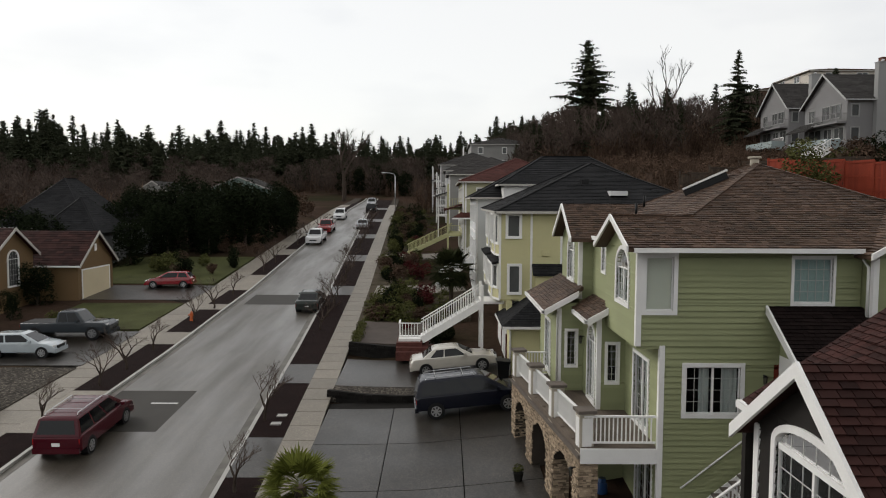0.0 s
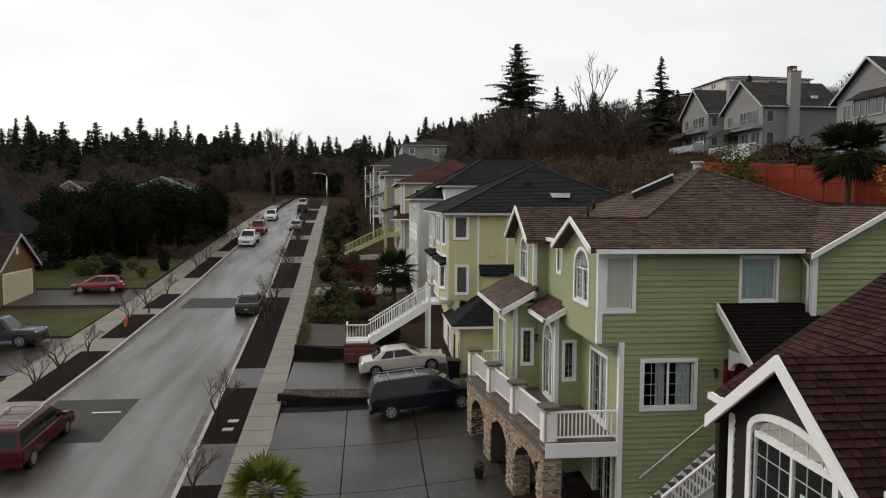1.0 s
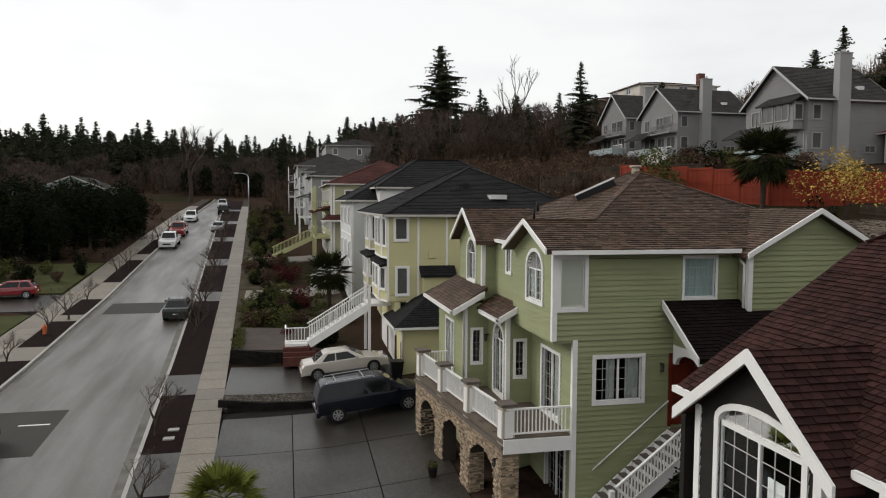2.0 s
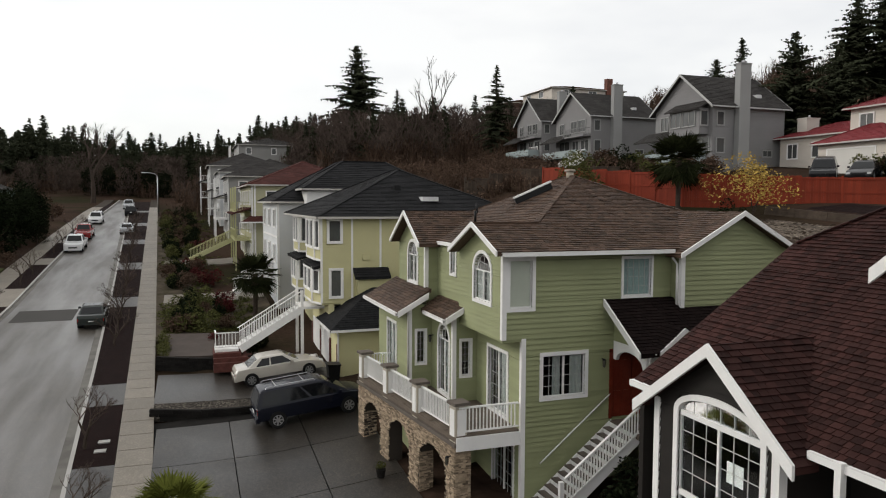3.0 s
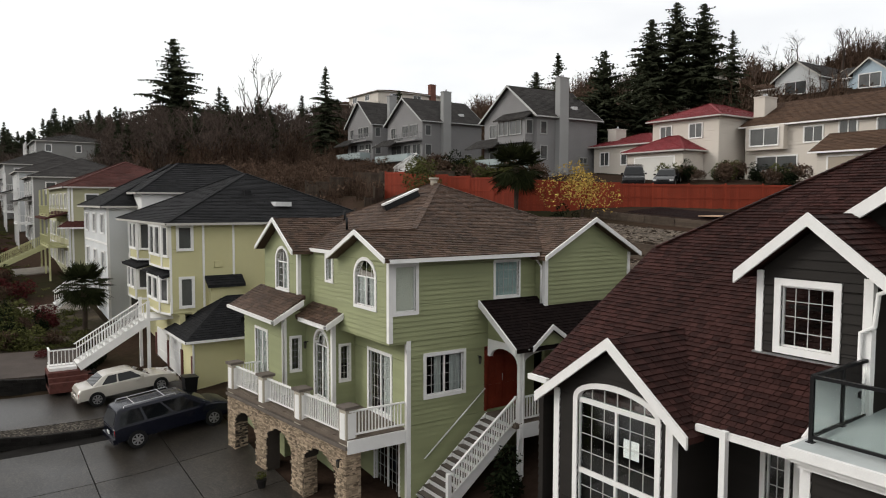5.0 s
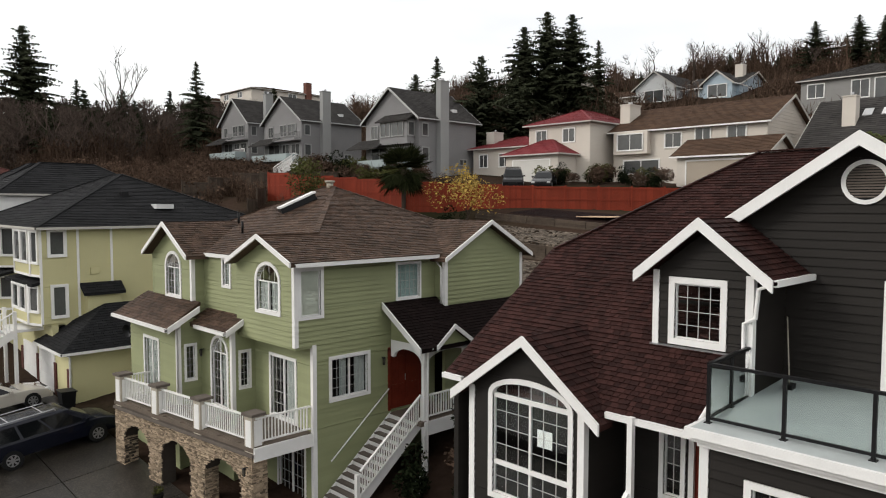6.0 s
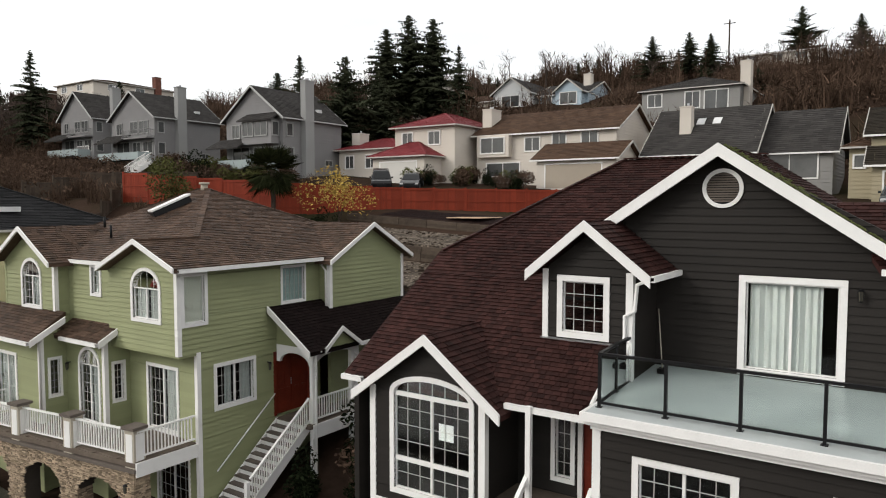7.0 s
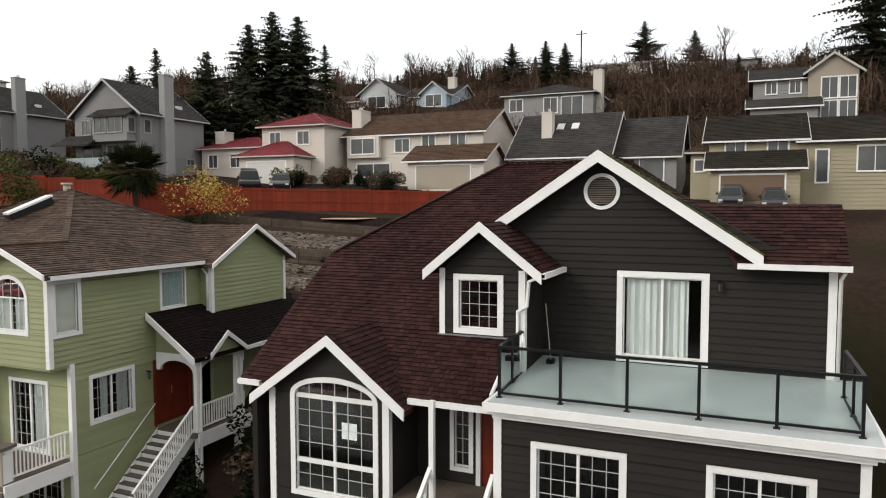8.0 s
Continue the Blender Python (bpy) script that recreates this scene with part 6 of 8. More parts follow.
def tan_garage():
    h = thing("house", pose(-34, 61, 1.6), "tan stucco house with brown roof and arched gable", "house")
    walls(h, -38.5, -30.0, 58.2, 64.3, 1.0, 4.9, TAN, step=0.4, gable="x", ridge=2.4)
    gable_roof(h, -38.5, -30.0, 58.2, 64.3, 4.9, 2.4, "x", RED_SHINGLE, over=0.4, step=0.3)
    f = Face((-30.0, 58.2, 0), (0, 1, 0))
    garage_door(h, f, 0.7, 5.4, 1.7, 4.1, paints("cream_door", (0.55, 0.47, 0.32)))
    f.part("gable_vent", 2.85, 3.25, 5.6, 6.2, 0.0, 0.05, WHITE, h)
    walls(h, -38.8, -33.3, 52.0, 57.6, 0.6, 5.9, TAN, step=0.4, gable="x", ridge=1.9)
    gable_roof(h, -38.8, -33.3, 52.0, 57.6, 5.9, 1.9, "x", RED_SHINGLE, over=0.4, step=0.3)
    f = Face((-33.3, 52.0, 0), (0, 1, 0))
    window(f, 2.2, 3.5, 3.3, 5.4, h, cols=4, rows=5, arch=0.6, pane=FAR_GLASS, proud=0.06)


tan_garage()


# ---- the hillside houses ----
GREYTRIM = paints("faded_grey_trim", (0.30, 0.30, 0.29))


def hill_grey(x0, y0, y1, zb, ze, zr, depth, label, bay=False):
    """A tall weathered house: front gable, chimney on its flank, balconies."""
    h = thing("house", pose(x0 + depth / 2, (y0 + y1) / 2, zb), label, "house", "grey houses on the hillside")
    w = y1 - y0
    zb0 = ground_z(x0, y0) - 1
    walls(h, x0, x0 + depth, y0, y1, zb0, ze, MIDGREY, step=0.3, gable="x", ridge=zr - ze)
    gable_roof(h, x0, x0 + depth, y0, y1, ze, zr - ze, "x", GREYROOF, over=0.5, trim=paints("grey_trim", (0.42, 0.42, 0.41)))
    chimney(h, x0 + depth * 0.36, y0 - 0.35, 1.3, 0.75, zb0, zr + 0.4, paints("pale_grey_chimney", (0.27, 0.27, 0.265)), 2)
    f, s = front(x0, y1), sideface(x0, y0)
    H = ze - zb
    z2, z1 = ze - 2.2, ze - 4.9
    upper = [(w * 0.45, w * 0.62, z2, z2 + 1.5), (w * 0.66, w * 0.86, z2, z2 + 1.5)]
    if bay:
        box("bay", x0 - 1.1, x0, y1 - w * 0.93, y1 - w * 0.42, z2 - 0.9, z2 + 1.7, MIDGREY, h)
        far_windows(h, front(x0 - 1.1, y1), upper, GREYTRIM)
        far_windows(h, sideface(x0 - 1.1, y1 - w * 0.93), [(0.15, 0.95, z2, z2 + 1.4)], GREYTRIM)
        roof([[(x0 - 1.5, y1 - w * 0.38, z2 + 1.65), (x0 - 1.5, y1 - w * 0.97, z2 + 1.65), (x0, y1 - w * 0.97, z2 + 2.5), (x0, y1 - w * 0.38, z2 + 2.5)]], GREYROOF, h, name="bay_roof", step=0.3)
        upper = []
    far_windows(h, f, upper + [(w * 0.12, w * 0.25, z2, z2 + 1.4), (w * 0.12, w * 0.42, z1 - 0.3, z1 + 1.6), (w * 0.5, w * 0.68, z1, z1 + 1.5), (w * 0.74, w * 0.95, z1, z1 + 1.5)], GREYTRIM)
    far_windows(h, s, [(0.5, 1.3, z2, z2 + 1.3), (0.5, 1.4, z1, z1 + 1.4), (depth * 0.7, depth * 0.7 + 1.1, z1 - 0.3, z1 + 0.3)], GREYTRIM)
    if not bay:
        balcony(h, x0, y0 + 0.1, y0 + w * 0.6, z2 - 0.6, 1.1, MIDGREY)
    balcony(h, x0, y0 + w * 0.1, y1 + 0.6, z1 - 0.8, 1.8, paints("pale_balcony", (0.30, 0.35, 0.35)), solid=True)
    roof([[(x0 - 2.0, y1 + 1.2, z1 + 1.5), (x0 - 2.0, y0 + w * 0.55, z1 + 1.5), (x0, y0 + w * 0.55, z1 + 2.6), (x0, y1 + 1.2, z1 + 2.6)]], GREYROOF, h, name="skirt_roof", step=0.3)
    garage_door(h, f, w * 0.5, w * 0.85, zb0 + 0.8, zb0 + 2.9, MIDGREY)
    box("roof_skylight", x0 + depth * 0.7, x0 + depth * 0.7 + 0.6, y0 + 1.0, y0 + 1.7, ze + (zr - ze) * 0.25, ze + (zr - ze) * 0.25 + 0.35, LAMPWHITE, h)


hill_grey(47, 98.0, 106.5, 15.8, 23.2, 26.8, 9, "tall weathered grey house with balconies and chimney")
hill_grey(46, 82.0, 91.5, 15.3, 22.1, 25.4, 10, "tall weathered grey house with two railed balconies")
hill_grey(45, 57.6, 66.8, 13.2, 20.3, 23.7, 9, "tall weathered grey house with large chimney and bay windows", True)
PALE = paints("off_white_siding", (0.56, 0.51, 0.45))
REDTILE = material("red_tile_roof", (0.17, 0.032, 0.036), 0.6, vary=0.15, scale=0.5, fine=6, island=0.15, spec=0.08)
BROWNROOF = material("brown_roof", (0.075, 0.046, 0.031), 0.85, vary=0.2, scale=0.4, fine=20, island=0.2, spec=0.08)
OLIVEROOF = material("mossy_dark_roof", (0.026, 0.022, 0.017), 0.9, vary=0.3, scale=0.5, fine=20, island=0.2, spec=0.05)


def block(h, x0, x1, y0, y1, zb, ze, rise, kind, mat, rmat, fw=(), sw=(), over=0.5):
    walls(h, x0, x1, y0, y1, min(zb, ground_z(x0, y0) - 0.5), ze, mat, step=0.3, gable=None if kind == "hip" else kind, ridge=rise)
    if kind == "hip":
        hip_roof(h, x0, x1, y0, y1, ze, rise, rmat, over)
    else:
        gable_roof(h, x0, x1, y0, y1, ze, rise, kind, rmat, over)
    far_windows(h, front(x0, y1), fw)
    far_windows(h, sideface(x0, y0), sw)


def hill_house(x, y, z, label):
    return thing("house", pose(x, y, z), label, "house", "houses on the hillside")


h = hill_house(53, 45, 12.7, "white two-storey house with red tile hip roofs and garage")
block(h, 52, 62, 40.4, 48.0, 13, 18.8, 1.7, "hip", PALE, REDTILE, [(1.0, 2.3, 16.9, 18.2), (4.4, 5.8, 16.9, 18.2)])
block(h, 49, 54.5, 42.0, 48.6, 12.2, 15.6, 1.6, "hip", PALE, REDTILE)
garage_door(h, front(49, 48.6), 1.0, 5.6, 12.8, 15.0, paints("white_garage_door", (0.6, 0.58, 0.54)))
block(h, 53, 60, 48.6, 57, 13, 16.9, 1.4, "hip", PALE, REDTILE, [(1, 2.2, 14.8, 16.2), (4, 5.5, 14.8, 16.2)])
chimney(h, 55, 55.5, 1.6, 1.2, 15, 18.8, paints("pale_chimney", (0.5, 0.47, 0.42)))
h = hill_house(57, 32, 13, "beige two-storey house with long brown roof and garage wing")
block(h, 55, 64.5, 24.6, 39.6, 13, 18.0, 2.4, "y", PALE, BROWNROOF, [(5.6, 7.2, 16.0, 17.3), (8.6, 10.0, 16.4, 17.6), (11.6, 13.2, 16.4, 17.6), (1.2, 5.0, 13.6, 14.9)], [(5, 6, 13.6, 15)])
block(h, 50.5, 56, 22.9, 30.4, 12, 15.0, 1.4, "y", PALE, BROWNROOF)
garage_door(h, front(50.5, 30.4), 0.9, 6.2, 12.2, 14.3, paints("beige_garage_door", (0.36, 0.31, 0.25)))
box("bay", 54.3, 55, 35.5, 39.2, 15.5, 17.7, PALE, h)
far_windows(h, front(54.3, 39.2), [(0.5, 3.2, 15.9, 17.4)])
chimney(h, 57.5, 39.3, 2.0, 1.1, 17, 20.6, PALE, 2)
h = hill_house(58, 15, 13, "house with broad grey shingle roof and skylights")
block(h, 55, 66, 12.9, 21.8, 12.5, 15.4, 4.2, "y", PALE, GREYROOF)
block(h, 57, 66, 7.2, 13.5, 12.5, 15.4, 3.6, "y", GREYSIDE, GREYROOF, [(1.0, 5.2, 12.9, 14.9)])
chimney(h, 57.6, 19.0, 1.0, 1.0, 16, 19.4, PALE)
for y, z, x in ((16.6, 18.2, 58.6), (18.0, 18.2, 58.6), (11.8, 17.2, 59.8)):
    beam("roof_skylight", (x - 0.4, y, z - 0.25), (x + 0.4, y, z + 0.35), 0.7, 0.2, LAMPWHITE, h)
h = hill_house(52, 0, 11.5, "cream two-storey house with dark brown roofs and double garage")
CREAM2 = paints("pale_cream_siding", (0.32, 0.28, 0.19))
block(h, 51, 60, -2.4, 4.2, 11.5, 15.9, 2.2, "y", CREAM2, OLIVEROOF, [(1.2, 2.6, 14.4, 15.6), (4.2, 5.6, 14.4, 15.6)])
block(h, 48, 51.5, -2.1, 3.9, 11.2, 13.7, 1.1, "y", CREAM2, OLIVEROOF)
garage_door(h, front(48, 3.9), 0.7, 5.0, 11.0, 12.9, paints("brown_garage_door", (0.16, 0.11, 0.075)))
block(h, 51, 60, -10.5, -2.4, 11.5, 15.7, 2.0, "y", CREAM2, OLIVEROOF, [(0.9, 1.7, 12.4, 14.8), (3.6, 5.8, 13.2, 15.0)])
block(h, 51.6, 53.6, 4.2, 5.6, 12, 14.9, 0.6, "hip", CREAM2, BROWNROOF, [(0.3, 1.0, 13.4, 14.3)])
h = hill_house(90, 26, 22, "grey-beige hip-roofed house with white conservatory windows")
block(h, 85, 97, 20.4, 32.6, 21, 25.5, 2.2, "hip", GREYSIDE, GREYROOF, [(0.8, 2.6, 23.4, 25.0), (5.6, 7.4, 23.0, 25.0), (8.0, 10.8, 22.6, 25.0)])
chimney(h, 87.5, 20.2, 1.4, 1.2, 21, 28.5, PALE)
h = hill_house(99, 58, 26, "white gabled house with bay window")
block(h, 95, 107, 54.5, 61.2, 25, 29.0, 2.4, "x", PALEBLUE, GREYROOF, [(1.6, 4.8, 26.6, 28.4)], [(3, 4.2, 26.8, 28.2), (7, 8, 26.8, 28.2)])
block(h, 95, 104, 61.2, 67, 25, 28.0, 1.6, "y", PALE, BROWNROOF)
h = hill_house(102, 48, 26, "pale blue house with white bay and grey roof")
BLUE = paints("light_blue_siding", (0.36, 0.44, 0.50))
block(h, 97, 108, 45.4, 54.0, 25.5, 28.4, 2.2, "y", BLUE, GREYROOF, [(0.8, 2.4, 26.8, 28.0)], [(3, 4, 26.6, 28)])
block(h, 95.5, 99, 45.8, 50.2, 25.5, 28.6, 1.7, "x", BLUE, GREYROOF, [(0.8, 3.6, 26.4, 28.2)])
chimney(h, 101, 47, 1.2, 1.2, 28, 31.6, PALE)
h = hill_house(88, 74, 26, "long white box-like house among firs")
block(h, 85, 95, 67, 80, 25, 30.3, 0.6, "hip", PALE, GREYROOF, [(1.5, 3.5, 27.5, 29.2), (8.5, 10, 27.5, 29.2)])
h = hill_house(76, -4, 19, "grey-tan house with tall window wall and grey roof")
block(h, 72, 82, -3.8, 1.2, 18, 23.6, 1.8, "y", GREYSIDE, GREYROOF, [(1.2, 2.2, 22.0, 23.2), (3.4, 4.4, 22.0, 23.2)])
block(h, 71, 80, -8.2, -3.8, 18, 24.0, 1.6, "x", paints("tan_siding", (0.34, 0.29, 0.23)), GREYROOF, [(1.2, 2.6, 19.2, 20.9), (1.2, 2.6, 21.2, 23.2), (2.8, 4.2, 19.2, 20.9), (2.8, 4.2, 21.2, 23.2)])
block(h, 69.5, 72.5, -4.6, 1.4, 18, 20.6, 0.8, "y", GREYSIDE, GREYROOF)
h = hill_house(78, 145, 33, "white house with shallow brown roof and brick chimney")
block(h, 70, 88, 138, 152, 27, 35.2, 1.6, "hip", PALE, BROWNROOF, [(2, 4, 33.6, 34.8), (8, 10, 33.6, 34.8)], [(3, 5, 33.6, 34.8), (9, 11, 33.6, 34.8)])
chimney(h, 84, 138, 1.4, 1.2, 34, 37.6, material("brick_chimney", (0.14, 0.06, 0.045), 0.9, vary=0.3, fine=8), 0)
block(h, 66, 78, 152, 164, 27, 33.6, 1.6, "hip", paints("dark_brown_siding", (0.10, 0.06, 0.045)), BROWNROOF)
for y0, y1, z, e in ((17.5, 31, 35, 37.5), (0.5, 15.5, 34.5, 36.6)):
    h = hill_house(134, y0, z, "long low house on the hilltop")
    n = int((y1 - y0) / 4)
    block(h, 130, 140, y0, y1, z - 1, e, 1.0, "y", PALE if y0 > 10 else GREYSIDE, BROWNROOF, [(2 + 4 * k, 3.8 + 4 * k, e - 1.5, e - 0.4) for k in range(n)])


# ---- fences ----
def fence_run(pts, height, mat, label, panel=2.4, rails=True):
    f = thing("fence", pose(*pts[0][:2], pts[0][2]), label, "fence", kind="structure")
    rng = random.Random(2)
    for (xa, ya, za), (xb, yb, zb) in zip(pts, pts[1:]):
        L = math.hypot(xb - xa, yb - ya)
        n = max(1, round(L / panel))
        a, b = Vector((xa, ya, za)), Vector((xb, yb, zb))
        for i in range(n):
            p, q = a.lerp(b, i / n), a.lerp(b, (i + 1) / n)
            fc = Face((p.x, p.y, 0), Vector((q.x - p.x, q.y - p.y, 0)))
            w = math.hypot(p.x - q.x, p.y - q.y)
            s = Soup()
            k = int(w / 0.15)
            base = min(p.z, q.z)
            for c in range(k):
                fc.bar(s, w * c / k + 0.004, w * (c + 1) / k - 0.004, base - height - 0.4, base + rng.uniform(-0.015, 0.015), -0.012, 0.012)
            s.make("fence_panel", mat, f)
            fc.part("fence_post", -0.06, 0.06, base - height - 0.4, base + 0.1, -0.06, 0.06, mat, f)
            if rails:
                for z in (0.08, height * 0.5, height - 0.1):
                    fc.part("fence_rail", 0, w, base - z - 0.09, base - z, 0.012, 0.05, mat, f)


fence_run([(24.5, 54, 13.4), (29.0, 41.5, 12.45), (37.2, 35.6, 12.1)], 1.95, FENCE, "red-stained cedar board fence")
fence_run([(37.2, 35.6, 12.08), (46.5, 26.5, 11.95), (60, 14, 12.3)], 1.95, FENCE, "red-stained cedar fence with rails and posts", panel=2.6)
fence_run([(20.5, 62, 12.6), (26, 63, 13.6), (36, 60, 14.0)], 1.8, OLDFENCE, "weathered brown board fence")
fence_run([(17.5, 48, 9.2), (24.5, 54.5, 12.8)], 1.6, OLDFENCE, "weathered fence stepping up the slope")
for x, ya, yb, rows in ((24.25, 14.0, 34.5, 5), (31.6, 12.0, 36.5, 4)):
    t = thing("timber_wall", pose(x, ya, ground_z(x - 0.6, ya)), "dark weathered timber retaining wall between terraces", "retaining wall", kind="structure")
    n = int((yb - ya) / 2.4)
    for k in range(n):
        y0, y1 = ya + (yb - ya) * k / n, ya + (yb - ya) * (k + 1) / n
        for r in range(rows):
            za, zb = ground_z(x - 0.6, y0) + 0.21 * (r + 0.6), ground_z(x - 0.6, y1) + 0.21 * (r + 0.6)
            beam("timber", (x + 0.03 * r, y0 + 0.02, za), (x + 0.03 * r, y1 - 0.02, zb), 0.2, 0.2, OLDFENCE, t)
patch_of("gravel_terrace", 17.6, 24.0, 14.5, 34, TERRACE, lift=0.08, label="terrace of pale gravel and rubble", category="gravel")
patch_of("garden_bed", 31.9, 36.6, 12, 34.5, MULCH, lift=0.06, label="bare bed of dark soil below the red fence", category="garden bed")
patch_of("gravel_terrace", 24.9, 30.6, 14, 35, TERRACE, lift=0.08, label="upper terrace of pale gravel and rubble", category="gravel")
box("plywood_sheet", 33.2, 36.2, 25.8, 28.6, ground_z(34.6, 27.3) + 0.1, ground_z(34.6, 27.3) + 0.16, paints("plywood", (0.48, 0.33, 0.22)), label="loose plywood sheet lying on the soil", category="plywood")


# ---- vehicles ----
KINDS = {
    "sedan": dict(L=4.75, W=1.78, H=1.42, r=0.32, low=[(0, 0.35), (0.0, 0.78), (0.03, 0.95), (0.17, 0.98), (0.72, 0.93), (0.86, 0.86), (0.97, 0.72), (1.0, 0.55), (1.0, 0.3)], belt=(0.13, 0.73, 0.94), top=(0.29, 0.55, 1.42)),
    "van": dict(L=5.1, W=1.95, H=1.74, r=0.34, low=[(0, 0.4), (0.0, 0.95), (0.02, 1.05), (0.80, 1.02), (0.90, 0.96), (0.98, 0.82), (1.0, 0.6), (1.0, 0.3)], belt=(0.005, 0.83, 1.03), top=(0.06, 0.60, 1.72)),
    "suv": dict(L=4.7, W=1.9, H=1.75, r=0.36, low=[(0, 0.4), (0.0, 0.95), (0.02, 1.08), (0.72, 1.06), (0.96, 0.95), (1.0, 0.75), (1.0, 0.35)], belt=(0.01, 0.73, 1.06), top=(0.07, 0.55, 1.74)),
    "hatch": dict(L=4.1, W=1.7, H=1.47, r=0.31, low=[(0, 0.35), (0.0, 0.85), (0.03, 0.95), (0.72, 0.93), (0.9, 0.84), (0.98, 0.7), (1.0, 0.5), (1.0, 0.3)], belt=(0.02, 0.77, 0.94), top=(0.13, 0.53, 1.46)),
    "pickup": dict(L=5.6, W=1.98, H=1.85, r=0.39, low=[(0, 0.5), (0.0, 1.12), (0.4, 1.12), (0.41, 1.16), (0.70, 1.14), (0.95, 1.08), (1.0, 0.9), (1.0, 0.42)], belt=(0.40, 0.73, 1.14), top=(0.43, 0.62, 1.84)),
}


def rounded(ob, w):
    """Soft sheet-metal edges."""
    b = ob.modifiers.new("edge", "BEVEL")
    b.width, b.segments, b.limit_method, b.angle_limit = w, 3, "ANGLE", radians(12)
    ob.data.polygons.foreach_set("use_smooth", [True] * len(ob.data.polygons))


def car(kind, mat, m, label, rack=False, lights=True, group=""):
    k = KINDS[kind]
    L, W = k["L"], k["W"] / 2
    t = thing("car" if kind not in ("pickup", "van") else ("pickup_truck" if kind == "pickup" else "minivan"), m, label, "car", group)
    prof = [((u - 0.5) * L, z) for u, z in k["low"]]
    cx, cz = 0.0, 0.65
    secs = []
    for y, sx, sz in ((-W, 0.95, 0.90), (-W + 0.05, 0.98, 0.965), (-W + 0.22, 1.0, 1.0), (W - 0.22, 1.0, 1.0), (W - 0.05, 0.98, 0.965), (W, 0.95, 0.90)):
        secs.append([(cx + (x - cx) * sx, y, cz + (z - cz) * sz) for x, z in prof])
    n = len(prof)
    vs = [p for s in secs for p in s]
    fs = [tuple(range(n)), tuple(reversed(range(5 * n, 6 * n)))]
    for a in range(5):
        for i in range(n):
            j = (i + 1) % n
            fs.append((a * n + i, (a + 1) * n + i, (a + 1) * n + j, a * n + j))
    body = mesh("body", vs, fs, mat, t, local=True)
    rounded(body, 0.07)
    b0, b1, zb = (k["belt"][0] - 0.5) * L, (k["belt"][1] - 0.5) * L, k["belt"][2] - 0.03
    t0, t1, zt = (k["top"][0] - 0.5) * L, (k["top"][1] - 0.5) * L, k["top"][2]
    wb, wt = W - 0.05, W - 0.24
    lo = [(b0, -wb, zb), (b1, -wb, zb), (b1, wb, zb), (b0, wb, zb)]
    md = [(b0 + (t0 - b0) * 0.88, -wt - 0.02, zt - 0.07), (b1 + (t1 - b1) * 0.9, -wt - 0.02, zt - 0.07), (b1 + (t1 - b1) * 0.9, wt + 0.02, zt - 0.07), (b0 + (t0 - b0) * 0.88, wt + 0.02, zt - 0.07)]
    hi = [(t0 + 0.12, -wt + 0.12, zt), (t1 - 0.15, -wt + 0.12, zt), (t1 - 0.15, wt - 0.12, zt), (t0 + 0.12, wt - 0.12, zt)]
    v = lo + md + hi
    cf = [(i, (i + 1) % 4, 4 + (i + 1) % 4, 4 + i) for i in range(4)] + [(4 + i, 4 + (i + 1) % 4, 8 + (i + 1) % 4, 8 + i) for i in range(4)] + [(8, 9, 10, 11)]
    rounded(mesh("cabin", v, cf, mat, t, local=True), 0.04)

    def panel(a, b, c, d, s0, s1, h0=0.1, h1=0.93, name="window"):
        a, b, c, d = (Vector(p) for p in (a, b, c, d))
        g = lambda s, h: a.lerp(b, s).lerp(d.lerp(c, s), h)
        q = [g(s0, h0), g(s1, h0), g(s1, h1), g(s0, h1)]
        nn = (q[1] - q[0]).cross(q[3] - q[0]).normalized() * 0.012
        mesh(name, [p + nn for p in q] + [p - nn for p in q], [(0, 1, 2, 3), (7, 6, 5, 4), (0, 4, 5, 1), (1, 5, 6, 2), (2, 6, 7, 3), (3, 7, 4, 0)], DARK_GLASS, t, local=True)

    cuts = {"sedan": [(0.16, 0.42), (0.45, 0.86)], "van": [(0.05, 0.30), (0.33, 0.58), (0.61, 0.9)], "suv": [(0.06, 0.27), (0.31, 0.58), (0.61, 0.9)], "hatch": [(0.07, 0.36), (0.40, 0.88)], "pickup": [(0.1, 0.42), (0.46, 0.88)]}[kind]
    for s0, s1 in cuts:
        panel(lo[0], lo[1], md[1], md[0], s0, s1)
        panel(lo[2], lo[3], md[3], md[2], 1 - s1, 1 - s0)
    panel(lo[1], lo[2], md[2], md[1], 0.07, 0.93, 0.08, 0.95, "windscreen")
    panel(lo[3], lo[0], md[0], md[3], 0.08, 0.92, 0.15, 0.92, "rear_window")
    r = k["r"]
